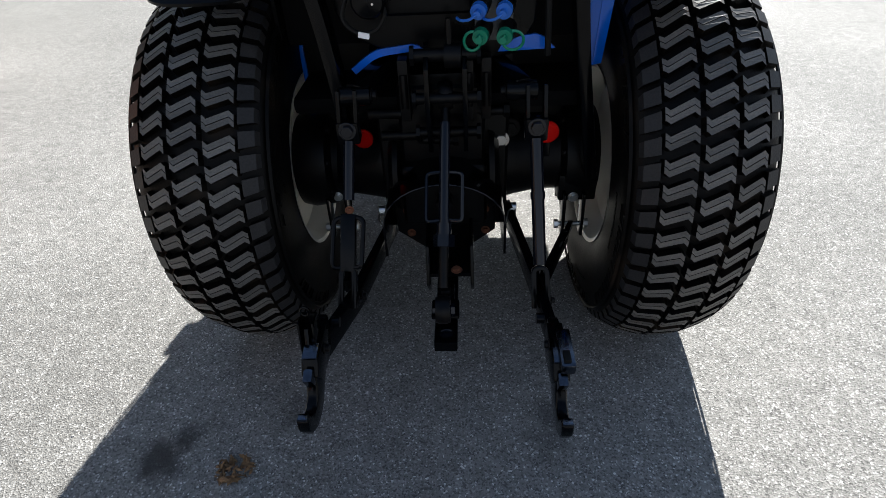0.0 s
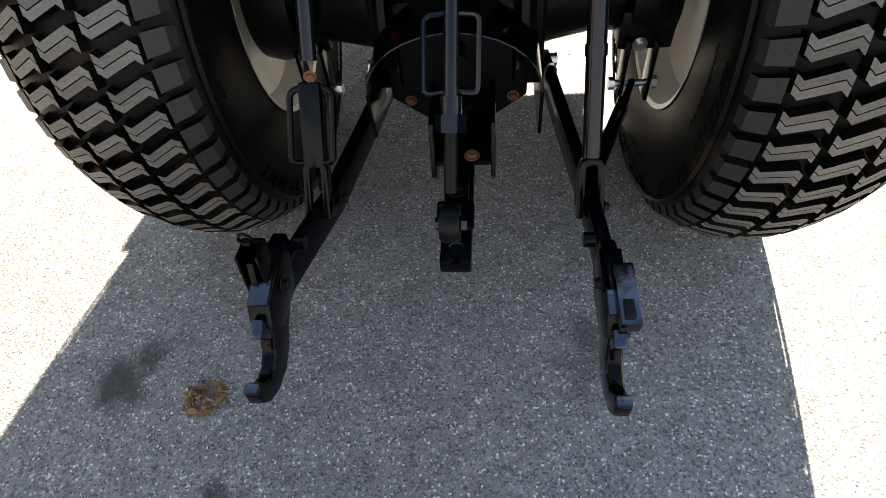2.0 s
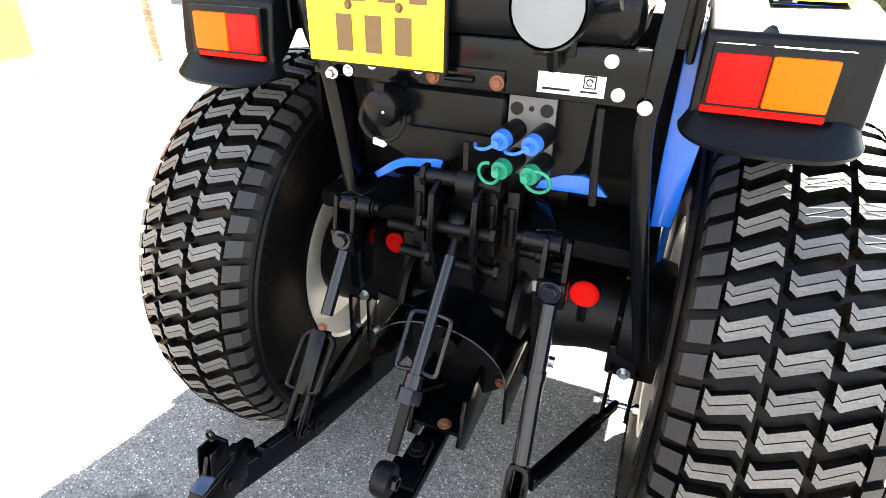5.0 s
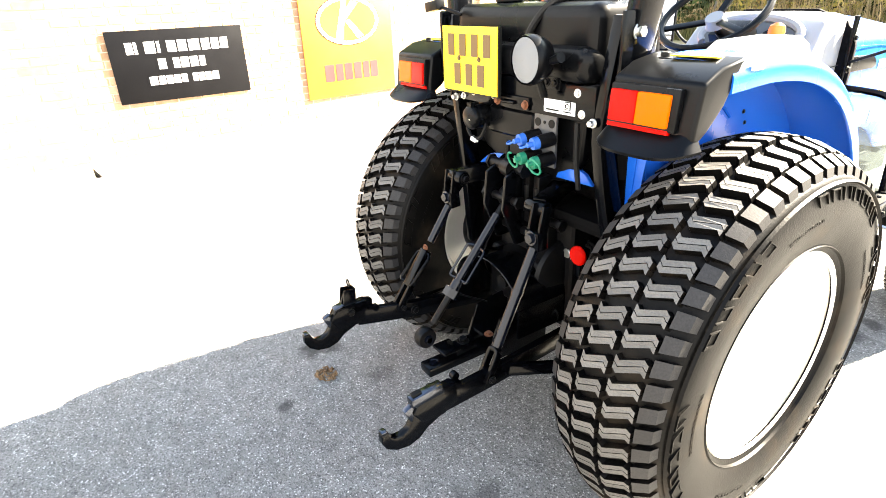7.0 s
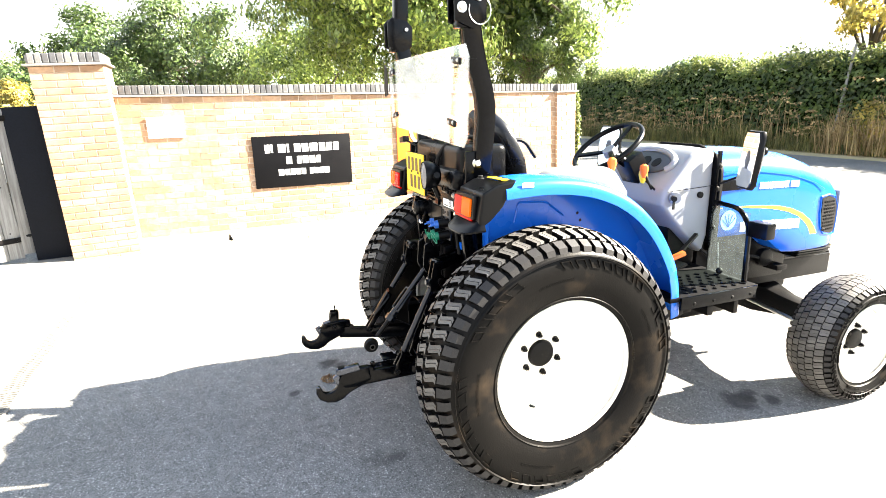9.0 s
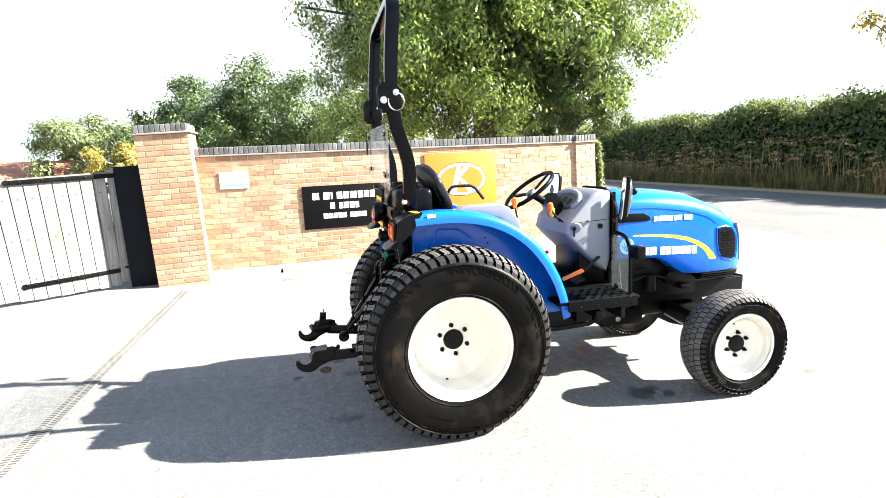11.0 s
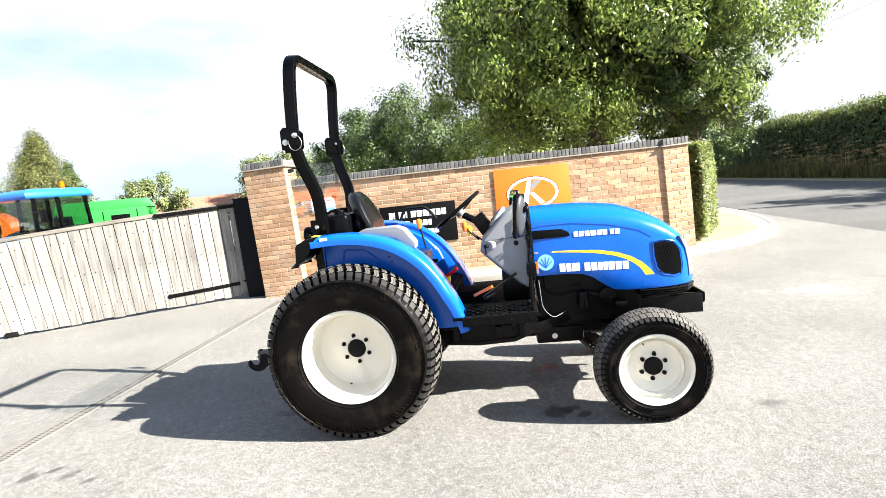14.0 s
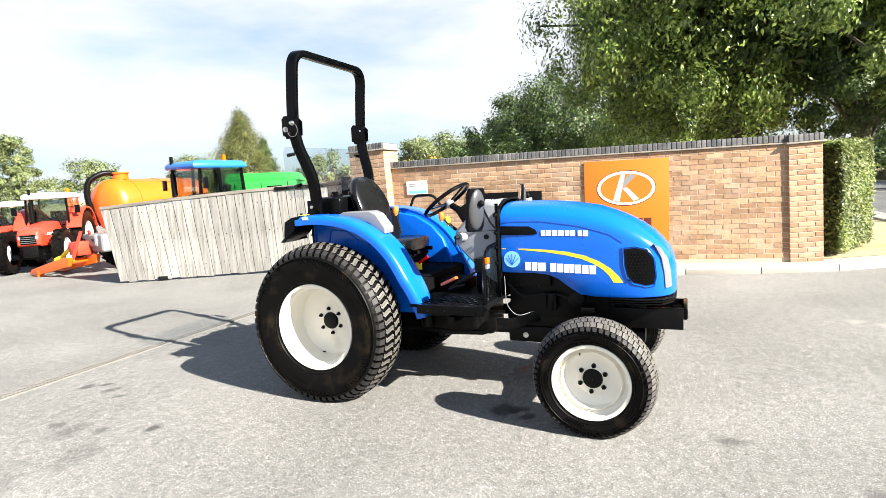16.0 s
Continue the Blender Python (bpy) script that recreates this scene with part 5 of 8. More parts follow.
for s in (1, -1):
    rear = [(-0.06, 0.92), (-0.19, 0.94), (-0.20, 1.20)] if s > 0 else [(0.02, 0.92)]
    fender = part("fender", G().prism([p for p in FENDER if s > 0 or p[0] > 0.0] + [(0.72, 0.605), (0.40, 0.60), (0.02, 0.70)] + rear, s * 0.418, s * 0.432), BLUE, tractor, "blue painted steel fender", bevel=0.003)
    rings = []
    for i, (y, z) in enumerate(FENDER):
        a, b = FENDER[max(i - 1, 0)], FENDER[min(i + 1, len(FENDER) - 1)]
        t = Vector((b[0] - a[0], b[1] - a[1])).normalized()
        nrm = Vector((-t.y, t.x))
        w = 1.0 - 0.25 * max(0, (i / (len(FENDER) - 1) - 0.75) / 0.25)
        rings.append([(s * (0.415 + (q[0] - 0.415) * w), y + nrm.x * q[1], z + nrm.y * q[1]) for q in LIP])
    part("fender_lip", G().loft(rings), BLUE, fender)
    part("reflector_strip", G().box((s * 0.643, -0.13, 1.314), (0.004, 0.05, 0.02)), WHITE, fender)
    if s > 0:
        part("side_console", G().prism([(0.05, 1.318), (0.11, 1.344), (0.33, 1.346), (0.385, 1.322), (0.455, 1.225), (0.45, 1.180), (0.40, 1.205), (0.32, 1.260), (0.2, 1.295)], s * 0.385, s * 0.515), LIGHTGREY, fender, "light grey plastic console", bevel=0.012, segments=3)
    part("inner_skirt", G().prism([(0.045, 0.84), (0.58, 0.84), (0.50, 1.05), (0.40, 1.16), (0.25, 1.25), (0.10, 1.28), (0.045, 1.28)], s * 0.372, s * 0.417), BLUE, fender, "blue pressed inner wall of the fender", bevel=0.02, segments=3)
    if s > 0:
        pat = rounded([(s * 0.4335, -0.08, 1.12), (s * 0.4335, -0.06, 1.21), (s * 0.4335, 0.08, 1.20), (s * 0.4335, 0.17, 1.13)], 0.02)
        part("pressed_rib", G().tube(pat, 0.005, 6), BLUE, fender)
        for y, z in ((0.245, 1.135), (0.262, 1.100)):
            bolt(fender, (s * 0.432, y, z), (s, 0, 0), 0.005, 0.004, IRON)
    if s > 0:
        part("rear_flange", G().prism([(0.378, 1.29), (0.452, 1.29), (0.441, 1.10), (0.424, 0.912), (0.386, 0.905), (0.380, 1.05)], -0.208, -0.200, "y"), BLUE, fender, bevel=0.002)
        part("flange_fold", G().bar([(0.418, -0.209, 1.28), (0.402, -0.209, 0.915)], 0.004, 0.004), BLUE, fender)
    else:
        # added unseen plate that stops sun leaking past the fender edge
        part("leak_plate", G().box((-0.426, -0.07, 1.16), (0.010, 0.16, 0.31)), MATT, fender)
    hx = 0.508
    lamp = part("lamp_housing", G().prism([(-0.175, 1.336), (-0.26, 1.322), (-0.322, 1.292), (-0.336, 1.20), (-0.338, 1.172), (-0.322, 1.160), (-0.285, 1.185), (-0.235, 1.235), (-0.205, 1.29)], s * 0.402, s * 0.640), PLASTIC, tractor, "black plastic lamp housing", bevel=0.024, segments=4)
    part("lamp_rim", G().box((s * hx, -0.337, 1.232), (0.186, 0.02, 0.096), (-4, 0, 0)), PLASTIC, lamp, bevel=0.006)
    shelf, turns = [], [math.pi * k / 20 for k in range(21)]
    for rx, ry, z in ((0.110, 0.030, 1.178), (0.117, 0.052, 1.164), (0.126, 0.076, 1.146), (0.131, 0.087, 1.137), (0.129, 0.085, 1.130), (0.117, 0.060, 1.142), (0.102, 0.030, 1.158)):
        shelf.append([(s * (hx + 0.012 + rx * math.copysign(abs(math.cos(a)) ** 0.75, math.cos(a))), -0.315 - ry * math.sin(a) ** 0.75, z + 0.014 * abs(math.cos(a)) ** 3) for a in turns])
    flat = [v for ring in shelf for v in ring]
    quads = [(i * 21 + k, i * 21 + k + 1, (i + 1) * 21 + k + 1, (i + 1) * 21 + k) for i in range(6) for k in range(20)]
    part("lamp_lip", G().add(flat, quads if s < 0 else [q[::-1] for q in quads]), PLASTIC, lamp, "flared black plastic lip")
    part("tail_lens", G().box((s * 0.458, -0.343, 1.230), (0.074, 0.026, 0.074), (-4, 0, 0)), LENS_RED, lamp, "red tail lamp lens", bevel=0.005)
    part("turn_lens", G().box((s * 0.540, -0.343, 1.230), (0.086, 0.026, 0.074), (-4, 0, 0)), LENS_AMBER, lamp, "amber turn lamp lens", bevel=0.005)
    part("reflex_lens", G().box((s * 0.50, -0.345, 1.184), (0.17, 0.012, 0.012), (-12, 0, 0)), LENS_RED, lamp, bevel=0.003)
    part("caution_label", G().box((s * 0.54, -0.205, 1.3335), (0.11, 0.05, 0.003), (-4, 0, 6)), DECAL_YELLOW, lamp)
    bolt(lamp, (s * 0.50, -0.27, 1.332), (0, 0, 1), 0.011, 0.014, INK)

# roll bar
for s in (1, -1):
    run = [(0.430, -0.20, 0.585), (0.390, -0.235, 0.80), (0.362, -0.252, 0.95), (0.338, -0.265, 1.12), (0.345, -0.262, 1.22), (0.355, -0.235, 1.42)] if s > 0 else [(-0.300, -0.21, 0.60), (-0.265, -0.25, 0.80), (-0.262, -0.262, 0.90), (-0.278, -0.268, 1.06), (-0.298, -0.268, 1.17), (-0.345, -0.262, 1.25), (-0.355, -0.235, 1.42)]
    leg = part("roll_bar_foot", G().bar(rounded(run, 0.05), 0.034, 0.066, (0, 1, 0)), BLACK, tractor, "black steel roll bar foot", bevel=0.005)
    part("mount_plate", G().box((s * 0.388, -0.225, 1.335), (0.014, 0.13, 0.20)), BLACK, leg, bevel=0.006)
    for z in (1.385, 1.285):
        bolt(leg, (s * 0.395, -0.225 - (z - 1.335) * 0.3, z), (s, 0, 0), 0.014, 0.018)
    bolt(leg, (0.335 if s > 0 else -0.280, -0.305, 1.163), (0, -1, 0), 0.009, 0.018)
for s in (1, -1):
    post = part("roll_bar_post", G().bar(rounded([(s * 0.362, -0.225, 1.25), (s * 0.385, -0.205, 1.46), (s * 0.415, -0.205, 1.62), (s * 0.455, -0.285, 1.85), (s * 0.470, -0.305, 2.02)], 0.10, 6), 0.052, 0.078, (0, 1, 0)), BLACK, tractor, "black bent roll bar post", bevel=0.009)
    for o in (-1, 1):
        part("hinge_plate", G().prism([(-0.375, 1.93), (-0.375, 2.05), (-0.35, 2.075), (-0.27, 2.06), (-0.24, 2.03), (-0.245, 1.93), (-0.30, 1.90)], s * 0.470 + o * 0.029, s * 0.470 + o * 0.037), BLACK, post, bevel=0.003)
    bolt(post, (s * 0.507, -0.345, 1.975), (s, 0, 0), 0.014, 0.016)
    bolt(post, (s * 0.507, -0.275, 2.015), (s, 0, 0), 0.012, 0.03)
    part("hinge_pin", G().cyl((0.42 * s, -0.275, 2.015), (0.52 * s, -0.275, 2.015), 0.009, n=12), CHROME, post)
    part("pin_wire", G().tube([(s * 0.515, -0.275 + 0.045 * math.sin(a), 1.965 + 0.05 * math.cos(a)) for a in [i * math.pi / 8 for i in range(1, 14)]], 0.0018, 5), CHROME, post)
    part("spacer", G().box((s * 0.470, -0.335, 1.93), (0.05, 0.05, 0.05)), BLACK, post, bevel=0.006)
    part("cable_tie", G().bar([(s * (0.46 - 0.03), -0.29, 1.80), (s * (0.46 + 0.012), -0.29, 1.80)], 0.09, 0.006, (0, 0, 1)), PLASTIC, post)
hoop = rounded([(0.470, -0.300, 2.00), (0.470, -0.285, 2.25), (0.470, -0.255, 2.535), (-0.470, -0.255, 2.535), (-0.470, -0.285, 2.25), (-0.470, -0.300, 2.00)], 0.17, 10)
rops = part("roll_bar_hoop", G().sweep(hoop, [(-0.026, -0.038), (0.026, -0.038), (0.026, 0.038), (-0.026, 0.038)], (0, 1, 0)), BLACK, tractor, "black folding roll bar hoop", bevel=0.008)
for x in (-0.3, 0.3):
    bolt(rops, (x, -0.256, 2.561), (0, 0, 1), 0.006, 0.005)
# clear rear screen clipped to the posts
screen = part("rear_screen", G().prism([(-0.53, 1.55), (-0.50, 1.52), (0.50, 1.46), (0.54, 1.50), (0.56, 1.80), (0.53, 1.845), (-0.53, 1.86), (-0.56, 1.83)], -0.345, -0.339, "y"), POLY, tractor, "clear scuffed polycarbonate rear screen", smooth=False)
for x, z in ((-0.43, 1.58), (0.40, 1.555), (-0.47, 1.80), (0.46, 1.79)):
    clip = part("screen_clip", G().box((x, -0.352, z), (0.085, 0.012, 0.026), (0, 8 if x > 0 else -8, 0)), PLASTIC, screen, bevel=0.003)
    for o in (-0.025, 0.025):
        bolt(clip, (x + o, -0.357, z), (0, -1, 0), 0.006, 0.006)
part("strap", G().prism([(-0.60, 1.68), (-0.55, 1.69), (-0.555, 1.83), (-0.585, 1.85), (-0.60, 1.78)], -0.362, -0.354, "y"), INK, screen)

# tank and bracketry between the feet
tank = part("fuel_tank", G().box((0.0, -0.165, 1.355), (0.62, 0.235, 0.20)).box((0.02, -0.18, 1.30), (0.58, 0.26, 0.10)), PLASTIC, tractor, "black moulded plastic fuel tank", bevel=0.042, segments=4)
part("filler_cap", G().lathe([(0, 0.036), (0.008, 0.044), (0.03, 0.044), (0.036, 0.036), (0.036, 0.0005)], 20), PLASTIC, tank, at=pose(-0.13, -0.20, 1.452, 0, -90, 0))
part("breather_hose", G().tube(rounded([(0.20, -0.12, 1.47), (0.17, -0.19, 1.485), (0.11, -0.27, 1.45), (0.07, -0.30, 1.38), (0.06, -0.295, 1.32)], 0.05), 0.011, 8), INK, tank)
part("sender_cap", G().cyl((0.21, -0.13, 1.45), (0.21, -0.13, 1.475), 0.04, n=18).box((0.23, -0.14, 1.485), (0.05, 0.03, 0.02)), PLASTIC, tank, bevel=0.003)
cover = part("rear_cover", G().prism([(-0.255, 1.18), (0.255, 1.18), (0.245, 1.03), (0.20, 0.955), (0.07, 0.93), (-0.08, 0.95), (-0.2, 1.0), (-0.25, 1.06)], -0.20, -0.24, "y"), PLASTIC, tractor, "black plastic rear cover", bevel=0.014, segments=3)
part("tank_belly", G().box((-0.02, -0.26, 1.11), (0.22, 0.06, 0.09)), PLASTIC, cover, bevel=0.02, segments=3)
part("blue_apron", G().bar(rounded([(-0.222, -0.236, 0.925), (-0.161, -0.238, 0.970), (-0.052, -0.240, 0.983), (-0.022, -0.240, 0.945)], 0.03), 0.018, 0.015, (0, 1, 0)), BLUE, cover, "blue painted edge below the seat pan")
part("blue_apron", G().prism([(0.150, 0.962), (0.160, 0.980), (0.205, 0.999), (0.245, 1.003), (0.268, 0.994), (0.296, 0.966)], -0.244, -0.230, "y"), BLUE, cover, bevel=0.002)
part("conduit", G().tube(rounded([(0.262, -0.285, 1.150), (0.266, -0.288, 1.06), (0.272, -0.275, 0.96)], 0.05), 0.008, 8), INK, cover)
xbar = part("cross_bracket", G().box((0.0, -0.292, 1.205), (0.66, 0.012, 0.095)).box((0.0, -0.278, 1.25), (0.66, 0.035, 0.008)), BLACK, tractor, "black steel cross bracket", bevel=0.003)
for p in ((-0.248, 1.169), (-0.192, 1.188), (-0.09, 1.189), (0.268, 1.232), (0.287, 1.178)):
    bolt(xbar, (p[0], -0.298, p[1]), (0, -1, 0), 0.0085, 0.008)
latch = part("tow_latch", G().box((0.008, -0.302, 1.180), (0.155, 0.008, 0.038)).cyl((-0.030, -0.311, 1.180), (0.028, -0.311, 1.180), 0.006, n=10), BLACK, xbar, bevel=0.002)
for x in (-0.056, 0.072):
    bolt(latch, (x, -0.306, 1.178), (0, -1, 0), 0.010, 0.010, RUST)
tag = part("type_plate", G().box((0.205, -0.300, 1.188), (0.118, 0.003, 0.036)), WHITE, xbar, "white type plate with dark print")
part("type_mark", G().box((0.238, -0.3025, 1.195), (0.022, 0.002, 0.022)).box((0.18, -0.3025, 1.178), (0.05, 0.002, 0.004)).box((0.238, -0.3025, 1.178), (0.03, 0.002, 0.003)), INK, tag)
part("type_mark_inset", G().box((0.238, -0.304, 1.195), (0.017, 0.002, 0.017)), WHITE, tag)
part("type_mark_glyph", G().tube([(0.238 + 0.0055 * math.cos(a), -0.3055, 1.195 + 0.0055 * math.sin(a)) for a in [0.0, 0.5, 1.0, 1.6, 2.2, 2.8, 3.4, 4.0, 4.6, 5.2, 5.6]], 0.0014, 5), INK, tag)
upper = part("lamp_bracket", G().box((0.17, -0.30, 1.262), (0.075, 0.008, 0.06)), BLACK, xbar, bevel=0.004)
for x in (0.155, 0.185):
    bolt(upper, (x, -0.304, 1.252), (0, -1, 0), 0.009, 0.008, IRON)
# number plate: plain bars stand for the characters
plate = part("number_plate", G().box((-0.165, -0.336, 1.293), (0.285, 0.003, 0.200)), YELLOW, tractor, "yellow rear number plate with dark bars", bevel=0.001)
part("plate_back", G().box((-0.163, -0.329, 1.291), (0.29, 0.010, 0.204)), INK, plate)
for k in range(4):
    part("plate_bar", G().box((-0.258 + k * 0.062, -0.3385, 1.337), (0.034, 0.0015, 0.066)), BROWN_INK, plate)
for k in range(3):
    part("plate_bar", G().box((-0.226 + k * 0.062, -0.3385, 1.248), (0.034, 0.0015, 0.066)), BROWN_INK, plate)
for x in (-0.215, -0.11):
    bolt(plate, (x, -0.338, 1.297), (0, -1, 0), 0.006, 0.005, BROWN_INK)
work = part("work_lamp", G().lathe([(0.0, 0.062), (0.012, 0.066), (0.03, 0.064), (0.06, 0.052), (0.075, 0.034), (0.08, 0.0005)], 28), PLASTIC, tractor, "black round work lamp", at=pose(0.172, -0.405, 1.318, 0, 0, 84))
part("lamp_glass", G().lathe([(-0.006, 0.0005), (-0.004, 0.03), (0.002, 0.058)], 28), LENS_CLEAR, work)
part("lamp_knob", G().cyl((0.04, -0.06, 0.0), (0.04, -0.10, 0.012), 0.010, 0.014, 10), PLASTIC, work)
part("lamp_stalk", G().cyl((0.05, 0, -0.05), (0.07, 0, -0.10), 0.012, n=10), PLASTIC, work)
# small work light on a stay beside the plate
part("plate_lamp", G().box((-0.36, -0.33, 1.452), (0.07, 0.035, 0.03), (0, -8, 0)).cyl((-0.325, -0.325, 1.447), (-0.25, -0.30, 1.425), 0.006, n=8), PLASTIC, tractor, "small black number plate lamp", bevel=0.004)
# trailer socket with its cable
sock = part("trailer_socket", G().lathe([(0.0, 0.038), (0.02, 0.040), (0.05, 0.036), (0.062, 0.030), (0.066, 0.0005)], 22), PLASTIC, tractor, "black round trailer socket", at=pose(-0.150, -0.275, 1.115, 0, 0, -90))
part("socket_plate", G().box((0.0, 0.0, 0.018), (0.008, 0.082, 0.115)), BLACK, sock, bevel=0.004)
part("socket_lid", G().lathe([(0.058, 0.040), (0.066, 0.040), (0.076, 0.034), (0.082, 0.022), (0.084, 0.0005)], 24).box((0.066, 0.0, 0.040), (0.018, 0.022, 0.016)), PLASTIC, sock)
bolt(sock, (0.082, 0.012, -0.004), (1, 0, 0), 0.003, 0.002)
part("socket_cable", G().tube(rounded([(-0.205, -0.30, 1.12), (-0.225, -0.305, 1.07), (-0.19, -0.31, 1.035), (-0.14, -0.31, 1.04), (-0.115, -0.31, 1.08), (-0.13, -0.295, 1.11)], 0.03), 0.006, 8), INK, tractor)
part("cable_tag", G().box((-0.172, -0.312, 1.034), (0.026, 0.014, 0.013), (0, 12, 0)), WHITE, tractor)
# hydraulic outlets with dust caps
hyd = part("outlet_plate", G().box((0.138, -0.282, 1.085), (0.092, 0.010, 0.165)), SHELL, tractor, "black plate with capped hydraulic outlets", bevel=0.004)
for x, z in ((0.109, 1.132), (0.166, 1.133), (0.137, 1.134)):
    part("plate_hole", G().cyl((x, -0.286, z), (x, -0.2885, z), 0.0125 if x != 0.137 else 0.005, n=16), INK, hyd)
for x, z, m in ((0.112, 1.092, CAP_BLUE), (0.170, 1.091, CAP_BLUE), (0.116, 1.036, CAP_GREEN), (0.172, 1.034, CAP_GREEN)):
    out = part("outlet", G().cyl((x, -0.285, z), (x - 0.01, -0.335, z - 0.006), 0.021, n=18), IRON, hyd)
    part("dust_cap", G().cyl((x - 0.009, -0.328, z - 0.005), (x - 0.014, -0.352, z - 0.008), 0.0195, 0.018, 18).cyl((x - 0.014, -0.35, z - 0.008), (x - 0.018, -0.368, z - 0.010), 0.008, n=12), m, out)
    if m is CAP_GREEN:
        sgn = 1 if x > 0.13 else -1
        loop = [(x - 0.015 + sgn * (0.021 - 0.024 * math.cos(a)) * (1 if sgn > 0 else 0.8), -0.362 + 0.01 * math.sin(a), z - 0.012 - 0.024 * math.sin(a)) for a in [i * math.pi / 9 for i in range(-2, 15)]]
    else:
        loop = [(x - 0.018, -0.366, z - 0.01), (x - 0.035, -0.372, z - 0.02), (x - 0.055, -0.365, z - 0.022), (x - 0.062, -0.345, z - 0.02)]
    part("cap_loop", G().tube(rounded(loop, 0.02), 0.0034, 7), m, out)

# transmission, axle and hydraulics under the seat
part("transmission_housing", G().box((0, 0.06, 0.61), (0.38, 0.50, 0.42)).box((0, -0.17, 0.73), (0.24, 0.14, 0.30)).box((0, -0.22, 0.56), (0.25, 0.12, 0.20)), IRON, tractor, "black cast transmission housing", bevel=0.022, segments=3)
part("gearbox", G().box((0, 0.62, 0.55), (0.30, 0.95, 0.32)), IRON, tractor, "black cast gearbox", bevel=0.03)
for s in (1, -1):
    axle = part("axle_tube", G().lathe([(0.10, 0.0005), (0.10, 0.15), (0.16, 0.15), (0.22, 0.135), (0.30, 0.12), (0.36, 0.12), (0.375, 0.150), (0.44, 0.158), (0.475, 0.150), (0.485, 0.11), (0.495, 0.0005)], 32), IRON, tractor, "black cast rear axle tube", at=pose(0, 0, 0.558, 0, 0, 0 if s > 0 else 180))
    for k in range(8):
        a = radians(45 * k + 20)
        bolt(axle, (0.374, 0.138 * math.cos(a), 0.138 * math.sin(a)), (-1, 0, 0), 0.011, 0.012, IRON)
    part("brake_cover", G().lathe([(0.10, 0.13), (0.115, 0.125), (0.13, 0.10), (0.135, 0.0005)], 26, (0, 0, 0)), IRON, tractor, at=pose(0.03 if s > 0 else -0.03, -0.17, 0.60, 0, 0, 0 if s > 0 else 180))
    rx, ry, rz = (0.287, -0.250, 0.752) if s > 0 else (-0.250, -0.080, 0.671)
    refl = part("reflector", G().lathe([(0, 0.0005), (0.001, 0.026), (0.006, 0.031), (0.012, 0.031), (0.012, 0.0005)], 30), LENS_RED, tractor, "round red reflector", at=pose(rx, ry - 0.03, rz, 0, 0, 90))
    part("reflector_stay", G().box((0.03, 0, -0.03), (0.04, 0.02, 0.09)), BLACK, refl, bevel=0.003)
    part("rocker_arm", G().bar([(s * 0.06, -0.06, 0.90), (s * 0.14, -0.20, 0.925), (s * 0.205, -0.360, 0.905)], 0.040, 0.055, (0, 0, 1)).cyl((s * 0.165, -0.362, 0.905), (s * 0.240, -0.362, 0.905), 0.024, n=16), BLACK, tractor, "black lift arm", bevel=0.004)
    bolt(tractor, (s * 0.165, -0.362, 0.905), (-s, 0, 0), 0.012, 0.014, IRON)
part("rockshaft", G().cyl((-0.20, -0.07, 0.90), (0.20, -0.07, 0.90), 0.045, n=20), IRON, tractor)
part("lift_cover", G().box((0.0, -0.10, 0.83), (0.20, 0.26, 0.16)), IRON, tractor, bevel=0.02)
for (x, y, z), m, r in (((0.168, -0.185, 0.694), CHROME, 0.017), ((-0.204, -0.113, 0.578), CHROME, 0.016), ((0.20, -0.12, 0.70), IRON, 0.02)):
    part("filler_plug", G().cyl((x, y + 0.05, z), (x, y, z), r * 1.5, n=16), IRON, tractor)
    bolt(tractor, (x, y, z), (0, -1, 0), r, 0.010, m)
for x0, z0, x1 in ((-0.20, 0.80, -0.10), (-0.17, 0.735, -0.07), (0.09, 0.80, 0.17), (-0.10, 0.72, 0.03)):
    part("hydraulic_pipe", G().cyl((x0, -0.225, z0), (x1, -0.235, z0 + 0.004), 0.014, n=12).cyl((x1, -0.235, z0 + 0.004), (x1 + 0.015, -0.235, z0 + 0.004), 0.020, n=6), IRON, tractor)
for x in (-0.09, 0.075, 0.12):
    part("spool_valve", G().box((x, -0.27, 0.885), (0.026, 0.05, 0.16)).cyl((x, -0.29, 0.84), (x, -0.29, 0.93), 0.012, n=10), IRON, tractor, bevel=0.004)
# top link bracket
for x in (-0.027, 0.065):
    part("top_link_plate", G().prism([(-0.24, 0.73), (-0.24, 1.0), (-0.30, 1.01), (-0.375, 0.965), (-0.385, 0.86), (-0.33, 0.73)], x - 0.006, x + 0.006), BLACK, tractor, bevel=0.002)
for y, z, r in ((-0.325, 0.985, 0.016), (-0.345, 0.885, 0.014), (-0.30, 0.775, 0.014)):
    part("link_pin", G().cyl((-0.06, y, z), (0.10, y, z), r, n=14).cyl((-0.066, y, z), (-0.056, y, z), r * 1.5, n=6).cyl((0.095, y, z), (0.105, y, z), r * 1.5, n=6), IRON, tractor)
part("draft_lever", G().cyl((0.02, -0.33, 0.985), (0.06, -0.335, 0.985), 0.03, n=16).cyl((0.03, -0.335, 0.99), (0.03, -0.335, 1.07), 0.007, n=8), IRON, tractor)
